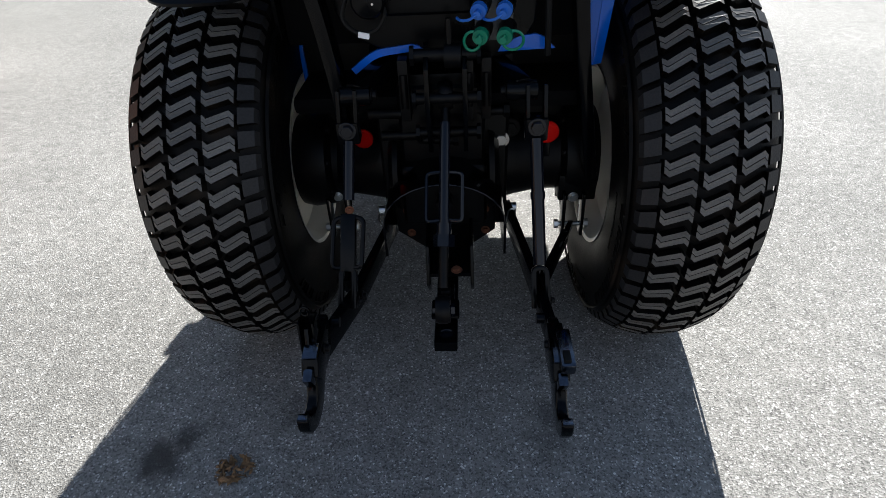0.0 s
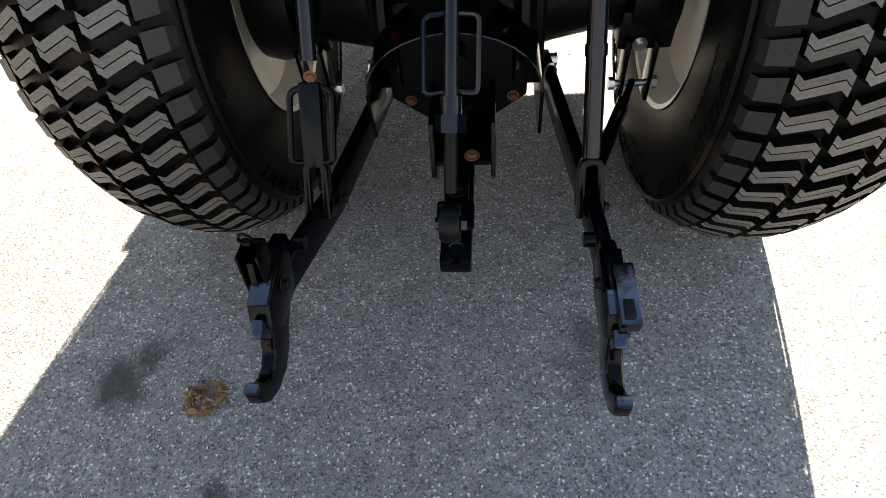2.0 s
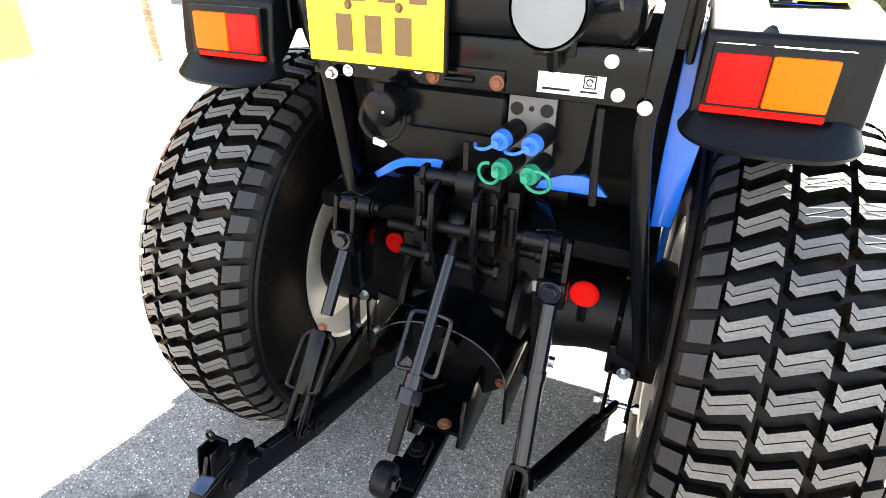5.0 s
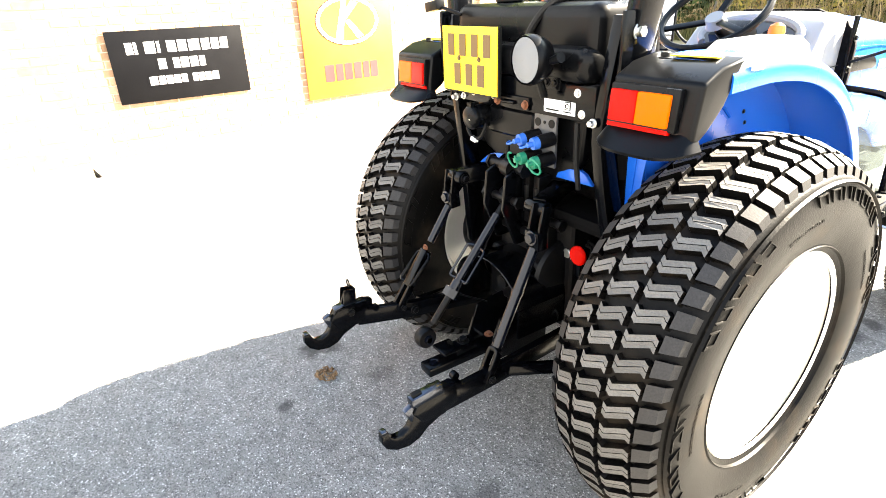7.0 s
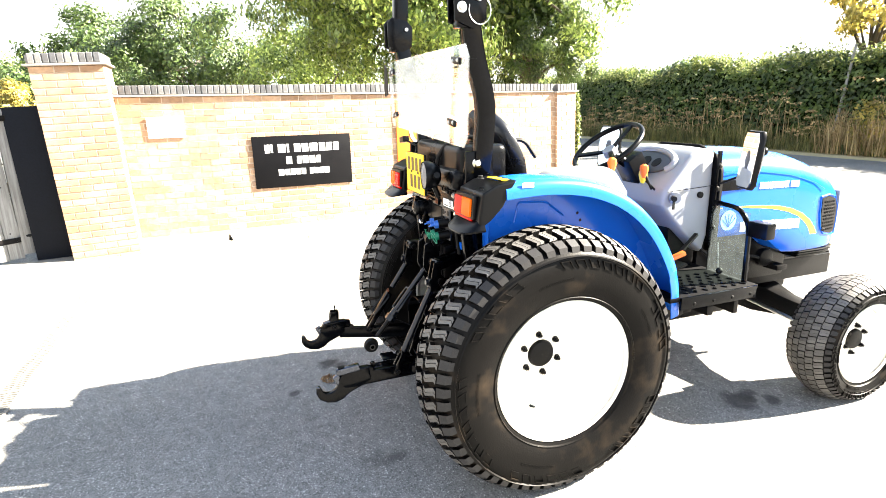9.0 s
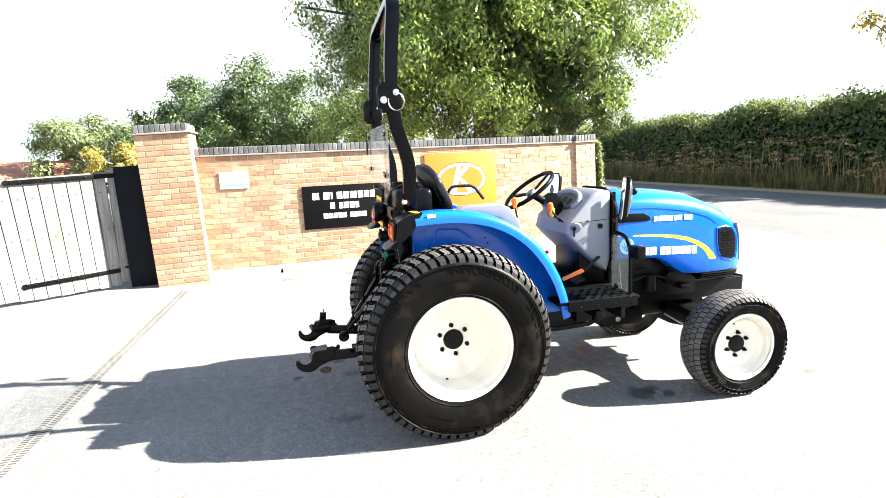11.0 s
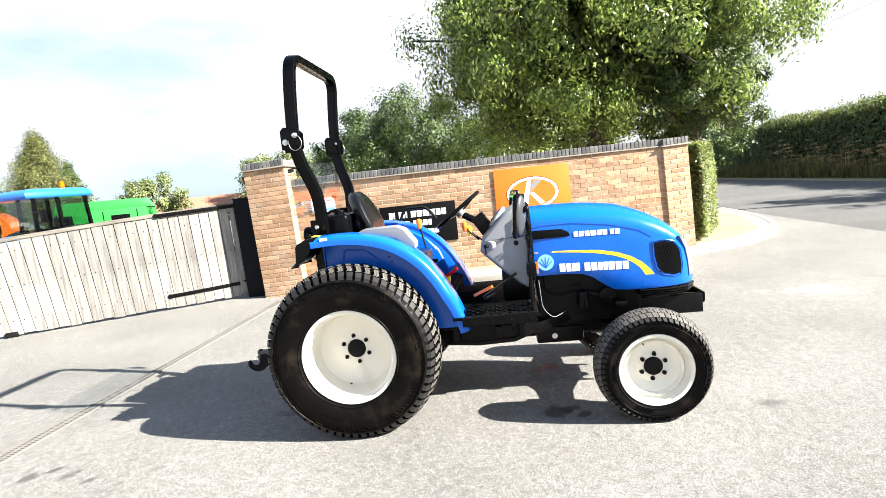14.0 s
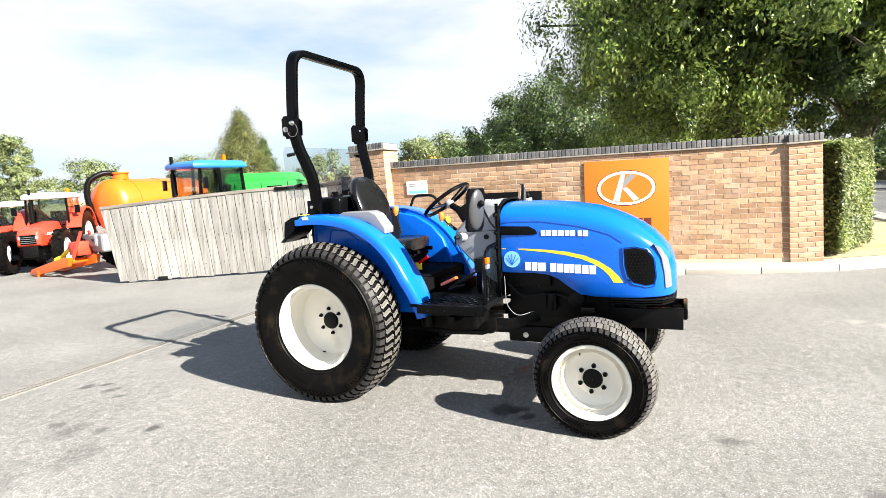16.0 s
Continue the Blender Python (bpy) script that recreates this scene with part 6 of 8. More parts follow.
# top link, stowed hanging down
TL0, TL1 = Vector((0.016, -0.318, 0.882)), Vector((-0.002, -0.652, 0.460))
tl = part("top_link", G().cyl(TL0.lerp(TL1, 0.13), TL0.lerp(TL1, 0.62), 0.0138, n=16), ROD, tractor, "oiled steel top link, hanging")
part("link_thread", G().cyl(TL0.lerp(TL1, 0.70), TL0.lerp(TL1, 0.90), 0.012, n=12), IRON, tl)
part("link_shank", G().cyl(TL0.lerp(TL1, 0.04), TL0.lerp(TL1, 0.15), 0.011, n=12), IRON, tl)
part("lock_nut", G().tube([TL0.lerp(TL1, 0.655), TL0.lerp(TL1, 0.71)], 0.027, 6), ROD, tl)
part("link_sleeve", G().cyl(TL0.lerp(TL1, 0.60), TL0.lerp(TL1, 0.67), 0.019, n=14), ROD, tl)
for p in (TL0, TL1):
    ring = G().lathe([(-0.018, 0.014), (-0.018, 0.032), (-0.008, 0.036), (0.008, 0.036), (0.018, 0.032), (0.018, 0.014)], 24)
    part("link_eye", ring, IRON, tl, at=Matrix.Translation(p))
    part("eye_ball", G().ball((0, 0, 0), 0.022), ROD, tl, at=Matrix.Translation(p))
part("eye_bolt", G().cyl(TL1 + Vector((-0.026, 0, 0)), TL1 + Vector((0.03, 0, 0)), 0.010, n=6).cyl(TL1 + Vector((0.02, 0, 0)), TL1 + Vector((0.03, 0, 0)), 0.016, n=6), ROD, tl)
for s in (1, -1):
    a, b = TL0.lerp(TL1, 0.36), TL0.lerp(TL1, 0.585)
    o = Vector((s * 0.045, -0.008, 0.0))
    part("link_handle", G().tube(rounded([a, a + o, b + o, b], 0.012), 0.0048, 7), ROD, tl)
part("stay_wire", G().cyl(TL0.lerp(TL1, 0.68), (0.035, -0.42, 0.53), 0.003, n=6), IRON, tl)
# power take-off shield and drawbar
shield = [(0.165 * math.cos(radians(a)), 0.545 + 0.125 * math.sin(radians(a))) for a in range(0, 181, 12)]
outer = [(x * 1.03, (z - 0.545) * 1.03 + 0.545) for x, z in shield]
pto = part("pto_shield", G().prism(shield + list(reversed(outer)), -0.19, -0.40, "y").prism([(0.165, 0.545), (0.172, 0.545), (0.172, 0.44), (0.165, 0.44)], -0.19, -0.40, "y").prism([(-0.165, 0.545), (-0.172, 0.545), (-0.172, 0.44), (-0.165, 0.44)], -0.19, -0.40, "y"), BLACK, tractor, "black arched power take-off shield")
part("shield_edge", G().tube([(x * 1.015, -0.402, (z - 0.545) * 1.015 + 0.545) for x, z in shield], 0.002, 6), ROD, pto)
part("pto_stub", G().cyl((0.0, -0.20, 0.56), (0.0, -0.33, 0.56), 0.024, n=18).cyl((0, -0.2, 0.56), (0, -0.25, 0.56), 0.05, n=18), IRON, tractor)
part("rear_plate", G().prism([(-0.15, 0.56), (0.15, 0.56), (0.15, 0.43), (0.06, 0.36), (-0.06, 0.36), (-0.15, 0.43)], -0.20, -0.26, "y"), IRON, tractor, bevel=0.006)
for x, z in ((-0.115, 0.505), (0.118, 0.505), (-0.108, 0.425), (0.120, 0.430)):
    bolt(tractor, (x, -0.26, z), (0, -1, 0), 0.0095, 0.010, RUST)
draw = part("drawbar", G().bar([(0.012, 0.05, 0.345), (0.004, -0.30, 0.335), (0.0, -0.660, 0.332)], 0.062, 0.032), BLACK, tractor, "black steel drawbar", bevel=0.006)
part("drawbar_hole", G().lathe([(0, 0.0005), (0, 0.016), (0.002, 0.018)], 20), ROD, draw, at=pose(0.002, -0.628, 0.3490, 0, -90, 0))
for x in (-0.052, 0.075):
    part("drawbar_hanger", G().prism([(-0.18, 0.50), (-0.40, 0.47), (-0.44, 0.36), (-0.40, 0.31), (-0.18, 0.31)], x - 0.005, x + 0.005), BLACK, draw, bevel=0.002)
part("hanger_base", G().box((0.01, -0.31, 0.385), (0.13, 0.23, 0.012)), BLACK, draw)
part("clevis", G().box((0.0, -0.50, 0.36), (0.05, 0.09, 0.045)).box((0.0, -0.57, 0.385), (0.075, 0.07, 0.012)), BLACK, draw, bevel=0.006)
bolt(draw, (0.03, -0.41, 0.391), (0, 0, 1), 0.012, 0.010, RUST)
bolt(draw, (0.0, -0.50, 0.382), (0, 0, 1), 0.015, 0.016, IRON)

# lower links with hook ends, lift rods, check links
for s in (1, -1):
    if s < 0:
        pts = [(-0.160, -0.10, 0.405), (-0.234, -0.56, 0.428), (-0.290, -0.76, 0.438)]
    else:
        pts = [(0.195, -0.10, 0.405), (0.250, -0.57, 0.424), (0.264, -0.76, 0.430)]
    arm = part("lower_link", G().bar(pts, 0.026, 0.062), BLACK, tractor, "black lower link arm with hook end", bevel=0.004)
    e = Vector(pts[-1])
    hx = -0.289 if s < 0 else 0.260
    hz = -0.006 if s < 0 else -0.030
    claw = [(-0.70, 0.43), (-0.70, 0.505), (-0.735, 0.515), (-0.80, 0.515), (-0.845, 0.50), (-0.865, 0.47), (-0.872, 0.445), (-0.885, 0.425), (-0.905, 0.416), (-0.925, 0.418), (-0.938, 0.430), (-0.948, 0.452), (-0.966, 0.448), (-0.968, 0.42), (-0.955, 0.393), (-0.925, 0.372), (-0.885, 0.365), (-0.85, 0.375), (-0.82, 0.40), (-0.76, 0.425)]
    part("hook", G().prism([(y, z + hz) for y, z in claw], hx - 0.013, hx + 0.013), BLACK, arm, bevel=0.007, segments=3)
    part("hook_cheek", G().prism([(-0.72, 0.45 + hz), (-0.725, 0.512 + hz), (-0.845, 0.508 + hz), (-0.868, 0.47 + hz), (-0.84, 0.43 + hz), (-0.77, 0.425 + hz)], hx - 0.019, hx + 0.019), BLACK, arm, bevel=0.006)
    if s < 0:
        part("latch", G().prism([(-0.79, 0.50), (-0.74, 0.50), (-0.735, 0.58), (-0.775, 0.585)], hx - 0.026, hx - 0.021).prism([(-0.79, 0.50), (-0.74, 0.50), (-0.735, 0.58), (-0.775, 0.585)], hx + 0.006, hx + 0.011).prism([(-0.745, 0.50), (-0.737, 0.50), (-0.732, 0.582), (-0.740, 0.584)], hx - 0.026, hx + 0.011).prism([(-0.80, 0.50), (-0.775, 0.50), (-0.765, 0.565), (-0.772, 0.567)], hx - 0.014, hx - 0.004), BLACK, arm, bevel=0.002, at=pose(0, -0.028, -0.022))
        part("latch_ring", G().tube([(hx - 0.01 + 0.010 * math.cos(a), -0.778, 0.578 + 0.012 * math.sin(a)) for a in [i * math.pi / 6 for i in range(12)]], 0.003, 6, closed=True), BLACK, arm)
    else:
        part("latch", G().box((hx + 0.010, -0.822, 0.487), (0.032, 0.105, 0.030), (5, 0, 0)), WORN_GLINT, arm, "worn latch cover, bright for the sky's reflection", bevel=0.006)
        part("latch_slot", G().box((hx + 0.008, -0.852, 0.500), (0.016, 0.030, 0.014)), INK, arm, bevel=0.003)
    part("hook_tongue", G().box((hx, -0.868, 0.468 + hz), (0.022, 0.03, 0.05), (25, 0, 0)), WORN_GLINT, arm, bevel=0.006)
    # thin bright plates added on the hook to give the sky's glint
    part("glint_plate", G().box((hx, -0.828, 0.511 + hz), (0.033, 0.040, 0.006), (12, 0, 0)), WORN_GLINT, arm, "bright plate added for the sky glint on the hook top", bevel=0.002)
    part("tip_glint", G().box((hx, -0.957, 0.450 + hz), (0.022, 0.016, 0.006)), WORN_GLINT, arm, bevel=0.002)
    bolt(arm, (hx - s * 0.019, -0.79, 0.475), (-s, 0, 0), 0.010, 0.012, IRON)
    bolt(arm, (pts[1][0] - s * 0.013, pts[1][1], pts[1][2]), (-s, 0, 0), 0.012, 0.012, IRON)
    part("link_stub", G().cyl((hx - s * 0.02, -0.70, 0.47), (hx - s * 0.038, -0.70, 0.47), 0.013, n=14), BLACK, arm)
    # lift rod
    T = Vector((-0.221, -0.358, 0.905)) if s < 0 else Vector((0.235, -0.366, 0.905))
    K = Vector((-0.229, -0.368, 0.825)) if s < 0 else Vector((0.237, -0.390, 0.829))
    B = Vector((-0.247, -0.605, 0.462)) if s < 0 else Vector((0.248, -0.592, 0.440))
    rod = part("lift_rod", G().cyl(K.lerp(B, 0.08), K.lerp(B, 0.42 if s < 0 else 0.80), 0.0145 if s < 0 else 0.0165, n=16), ROD, tractor, "black steel lift rod")
    for o in (-0.021, 0.021):
        part("rod_strap", G().bar([T + Vector((o, -0.012, 0.02)), K + Vector((o, -0.012, -0.01))], 0.010, 0.034, (0, 1, 0)), BLACK, rod, bevel=0.003)
    part("rod_knuckle", G().box(tuple(K + Vector((0, -0.008, -0.004))), (0.056, 0.040, 0.060), (6, 0, 0)), BLACK, rod, bevel=0.006)
    bolt(rod, K + Vector((0, -0.030, 0.004)), (0, -1, 0.05), 0.016, 0.012, ROD)
    if s < 0:
        box0, box1 = K.lerp(B, 0.50), K.lerp(B, 0.84)
        part("adjuster_box", G().bar([box0, box1], 0.038, 0.03, (0, 1, 0)), BLACK, rod, bevel=0.005)
        bolt(rod, K.lerp(B, 0.46) + Vector((0.004, -0.014, 0)), (0.2, -1, 0), 0.008, 0.008, RUST)
        for o in (-1, 1):
            off = Vector((o * 0.038, -0.010, 0))
            part("adjuster_handle", G().tube(rounded([box0 + Vector((o * 0.012, -0.005, -0.005)), box0 + off + Vector((0, 0, -0.012)), box1 + off + Vector((0, 0, 0.02)), box1 + Vector((o * 0.012, 0, 0.012))], 0.014), 0.006, 8), BLACK, rod)
    else:
        part("rod_collar", G().cyl(K.lerp(B, 0.38), K.lerp(B, 0.42), 0.0185, n=16), ROD, rod)
    # open slotted clevis at the foot of the rod
    f0, f1 = K.lerp(B, 0.82), K.lerp(B, 1.06)
    d = (f1 - f0).normalized()
    o = Vector((0.018, 0, 0))
    part("slotted_clevis", G().sweep(rounded([f1 - o, f0 - o * 0.9, f0 + o * 0.9, f1 + o], 0.016, 6), [(-0.006, -0.012), (0.006, -0.012), (0.006, 0.012), (-0.006, 0.012)], (0, 1, 0)), BLACK, rod, bevel=0.002)
    bolt(rod, (B.x + 0.026, B.y, B.z - 0.01), (1, 0, 0), 0.009, 0.010, IRON)
    # check link, bracket on the axle
    c0 = Vector((0.403, -0.155, 0.374)) if s > 0 else Vector((-0.360, -0.112, 0.355))
    c1 = Vector((s * 0.262, -0.52, 0.430))
    chk = part("check_link", G().bar([c0, c0.lerp(c1, 0.28)], 0.016, 0.026).bar([c0.lerp(c1, 0.25), c1], 0.026, 0.036), BLACK, tractor, "black telescopic check link", bevel=0.004)
    for k in range(4):
        m = c0.lerp(c1, 0.34 + 0.09 * k)
        part("check_hole", G().cyl(m + Vector((0, -0.014, 0.0)), m + Vector((0, -0.0195, 0)), 0.006, n=10), INK, chk)
    part("check_pin", G().cyl(c0 + Vector((-0.05, 0, 0)), c0 + Vector((0.05, 0, 0)), 0.008, n=12).cyl(c0 + Vector((-0.055, 0, 0)), c0 + Vector((-0.042, 0, 0)), 0.015, n=6).cyl(c0 + Vector((0.042, 0, 0)), c0 + Vector((0.055, 0, 0)), 0.015, n=6), CHROME, chk)
    for o in (-0.03, 0.03):
        part("check_bracket", G().bar([c0 + Vector((o, -0.006, -0.03)), c0 + Vector((o, 0.0, 0.12))], 0.010, 0.05, (0, 1, 0)), BLACK, chk, bevel=0.003)
    part("axle_bracket", G().box((c0.x + s * 0.012, c0.y + 0.04, 0.50), (0.12, 0.06, 0.09)), IRON, chk, bevel=0.008)
    bolt(chk, (c0.x, c0.y + 0.008, 0.47), (0, -1, 0), 0.012, 0.012)
    part("linch_pin", G().tube([(s * 0.205 + s * 0.012 * math.cos(a), -0.20 + 0.004, 0.44 + 0.022 * math.sin(a)) for a in [i * math.pi / 7 for i in range(14)]], 0.003, 6, closed=True), CHROME, tractor)
    bolt(tractor, (s * 0.178 + s * 0.02, -0.11, 0.415), (s, 0, 0), 0.016, 0.03, CHROME)

# added black plate: closes the bright gap below the cover, stops stray sun
part("gap_plate", G().box((0, 0.03, 0.93), (0.832, 0.02, 0.56)), IRON, tractor)
# seat, floor, console
seat = part("seat", G().loft([[(x * w, y, z) for x, y in ((-0.20, 0.10), (-0.22, 0.2), (-0.22, 0.38), (-0.16, 0.47), (0, 0.485), (0.16, 0.47), (0.22, 0.38), (0.22, 0.2), (0.20, 0.10), (0, 0.09))] for w, z in ((0.88, 1.015), (1.0, 1.03), (1.02, 1.065), (0.97, 1.09), (0.80, 1.102))]), VINYL, tractor, "black vinyl driver's seat", bevel=0.0)
rings = []
for t in [i / 22 for i in range(23)]:
    z = 1.13 + 0.47 * t
    yc = 0.075 - 0.140 * t + 0.03 * (1 - abs(2 * t - 1))
    w = 0.226 * max(1 - abs((t - 0.44) / 0.57) ** 2.8, 0.012) ** 0.5
    d = 0.062 * max(1 - abs((t - 0.50) / 0.51) ** 5, 0.03) ** 0.5
    rings.append([(w * math.copysign(abs(math.cos(a)) ** 0.8, math.cos(a)), yc + 0.035 * math.cos(a) ** 2 + d * math.copysign(abs(math.sin(a)) ** 0.8, math.sin(a)), z) for a in [2 * math.pi * k / 32 for k in range(32)]])
part("backrest", G().loft(rings), VINYL, seat, "black vinyl backrest")
part("backrest_piping", G().tube([(0.205 * math.cos(a), 0.080 - 0.140 * (0.5 + 0.5 * math.sin(a)), 1.385 + 0.185 * math.sin(a)) for a in [2 * math.pi * k / 28 for k in range(28)]], 0.005, 6, closed=True), INK, seat)
part("seat_bellows", G().loft([[(x * w, 0.33 + y * w, z) for x, y in ((-0.15, -0.13), (0.15, -0.13), (0.15, 0.13), (-0.15, 0.13))] for w, z in ((1.0, 0.80), (1.1, 0.835), (0.95, 0.87), (1.08, 0.905), (0.93, 0.94), (1.05, 0.97), (0.9, 1.0), (0.95, 1.03))]), MATT, seat)
part("seat_slide", G().box((0, 0.31, 1.015), (0.34, 0.30, 0.02)).box((0.13, 0.36, 1.0), (0.02, 0.30, 0.03)).box((-0.13, 0.36, 1.0), (0.02, 0.30, 0.03)), IRON, seat)
part("adjuster_knob", G().cyl((0.20, 0.40, 0.97), (0.26, 0.42, 0.97), 0.016, n=12), PLASTIC, seat)
part("operator_deck", G().box((0, 0.22, 0.82), (0.828, 0.86, 0.05)).box((0, -0.02, 1.13), (0.832, 0.22, 0.34)), MATT, tractor, "black deck below the seat", bevel=0.02)
# added plate that keeps sun from slipping between deck and floor
part("sun_stop_plate", G().box((0, 0.655, 0.755), (0.834, 0.02, 0.14)), MATT, tractor)
part("tunnel", G().box((0, 0.66, 0.72), (0.26, 0.46, 0.14)), MATT, tractor, bevel=0.04)
floorp = part("floor_plate", G().box((0, 0.94, 0.700), (1.22, 0.56, 0.022)), MATT, tractor, "black ribbed floor plate", bevel=0.004)
for s in (1, -1):
    part("step_side", G().box((s * 0.615, 0.96, 0.680), (0.014, 0.48, 0.062)), BLACK, floorp, bevel=0.003)
    for y in (0.80, 0.92, 1.04, 1.16):
        bolt(floorp, (s * 0.622, y, 0.672), (s, 0, 0), 0.006, 0.004, IRON)
    for i in range(6):
        for j in range(7):
            part("grip_stud", G().box((s * (0.36 + 0.042 * i), 0.76 + 0.062 * j + (0.03 if i % 2 else 0), 0.714), (0.026, 0.012, 0.006), (0, 0, 35 if (i + j) % 2 else -35)), PLASTIC, floorp) if s > 0 else None
    part("step_hanger", G().box((s * 0.40, 0.95, 0.60), (0.36, 0.04, 0.05)).box((s * 0.45, 1.12, 0.62), (0.26, 0.03, 0.12)), IRON, tractor, bevel=0.004)
console_out = [(0.865, 1.09), (0.885, 1.175), (0.96, 1.25), (1.06, 1.345), (1.13, 1.375), (1.205, 1.365), (1.205, 0.885), (1.18, 0.80), (1.13, 0.83), (1.02, 0.93), (0.93, 1.02)]
rings = []
for x, k in ((-0.275, 0.93), (-0.25, 1.0), (-0.12, 1.02), (0.12, 1.02), (0.25, 1.0), (0.275, 0.93)):
    rings.append([(x, 1.06 + (y - 1.06) * k, 1.10 + (z - 1.10) * k) for y, z in console_out])
console = part("console", G().loft(rings), GREY, tractor, "grey plastic dash console", bevel=0.012, segments=3)
part("console_base", G().box((0, 1.10, 0.83), (0.40, 0.20, 0.24)), PLASTIC, console, bevel=0.02)
part("firewall", G().prism([(-0.318, 0.86), (0.318, 0.86), (0.318, 1.24), (0.27, 1.34), (0.15, 1.385), (-0.15, 1.385), (-0.27, 1.34), (-0.318, 1.24)], 1.212, 1.230, "y"), MATT, tractor, "black rubber-edged firewall", bevel=0.003)
part("console_seam", G().bar([(0.279, 0.90, 1.16), (0.279, 1.20, 1.175)], 0.002, 0.003), INK, console)
dash = part("instrument_panel", G().prism([(0.19 * math.cos(a), 0.075 * math.sin(a)) for a in [2 * math.pi * k / 32 for k in range(32)]], 0.0, 0.012, "z"), SHELL, console, "dark oval instrument panel", bevel=0.004, at=Matrix.Translation((0, 0.985, 1.282)) @ Matrix.Rotation(radians(45), 4, "X"))
for x in (-0.09, 0.0, 0.09):
    part("gauge", G().cyl((x, 0.005, 0.011), (x, 0.005, 0.015), 0.038 if x == 0 else 0.03, n=24), IRON, dash)
part("dash_hood", G().tube([(0.205 * math.cos(a), 0.988 + 0.062 * math.sin(a), 1.292 + 0.066 * math.sin(a)) for a in [math.pi * k / 20 for k in range(-3, 24)]], 0.018, 8), GREY, console)
part("key_boss", G().cyl((0.26, 0.95, 1.13), (0.305, 0.93, 1.13), 0.035, 0.030, 18), GREY, console)
part("key", G().cyl((0.30, 0.92, 1.13), (0.325, 0.905, 1.13), 0.014, n=12).box((0.322, 0.905, 1.10), (0.006, 0.012, 0.05)), INK, console)
part("console_cap", G().cyl((0.272, 1.12, 1.13), (0.286, 1.12, 1.13), 0.017, n=16), INK, console)
col = part("steering_column", G().cyl((0, 1.0, 1.20), (0, 0.75, 1.345), 0.032, 0.024, 16).box((0, 0.92, 1.22), (0.14, 0.10, 0.26), (32, 0, 0)), PLASTIC, tractor, bevel=0.006)
wc, wn_ = Vector((0, 0.716, 1.385)), Vector((0, -0.586, 0.811))
wu = Vector((1, 0, 0))
wv = wn_.cross(wu)
sw = part("steering_wheel", G().tube([wc + (wu * math.cos(a) + wv * math.sin(a)) * 0.195 for a in [2 * math.pi * k / 40 for k in range(40)]], 0.0145, 10, closed=True), PLASTIC, tractor, "black three-spoke steering wheel")
for a in (90, 210, 330):
    end = wc + (wu * math.cos(radians(a)) + wv * math.sin(radians(a))) * 0.190
    part("spoke", G().bar([wc - wn_ * 0.03, end], 0.028, 0.012, wn_), PLASTIC, sw, bevel=0.003)
part("wheel_hub", G().cyl(wc - wn_ * 0.05, wc - wn_ * 0.012, 0.04, 0.034, 20), GREY, sw)
for s_, p, q, m in ((1, (0.20, 0.86, 1.17), (0.24, 0.77, 1.270), ORANGE), (1, (0.20, 0.90, 1.15), (0.20, 0.80, 1.235), DECAL_YELLOW), (1, (0.36, 0.50, 1.16), (0.37, 0.47, 1.33), ORANGE)):
    lev = part("lever", G().cyl(p, q, 0.006, n=8), INK, tractor)
    q = Vector(q)
    part("lever_knob", G().loft([[tuple(q + Vector((r * math.cos(a), r * math.sin(a) * 0.8, h))) for a in [2 * math.pi * k / 12 for k in range(12)]] for r, h in ((0.010, -0.03), (0.020, -0.01), (0.026, 0.015), (0.022, 0.032), (0.008, 0.04))]), m, lev)
part("hand_rail", G().tube(rounded([(-0.40, 0.20, 1.33), (-0.40, 0.24, 1.42), (-0.40, 0.42, 1.42), (-0.40, 0.50, 1.31)], 0.05), 0.012, 8), INK, tractor)
part("brake_lock", G().bar([(0.36, 0.80, 0.80), (0.40, 0.93, 0.86)], 0.035, 0.02), ORANGE, tractor, "orange pedal pad", bevel=0.004)
part("pedal_arm", G().bar([(0.30, 1.10, 0.92), (0.36, 0.86, 0.78)], 0.02, 0.014), IRON, tractor)
part("pedal", G().bar([(0.30, 0.92, 0.78), (0.42, 0.90, 0.79)], 0.07, 0.012, (0, -0.4, 1)), IRON, tractor)
part("side_lever", G().bar([(0.345, 0.62, 0.95), (0.36, 0.70, 1.0)], 0.02, 0.02), LENS_RED, tractor, "red lever grip", bevel=0.004)
part("warning_label", G().box((0.352, 0.62, 0.93), (0.003, 0.05, 0.05)), DECAL_YELLOW, tractor)
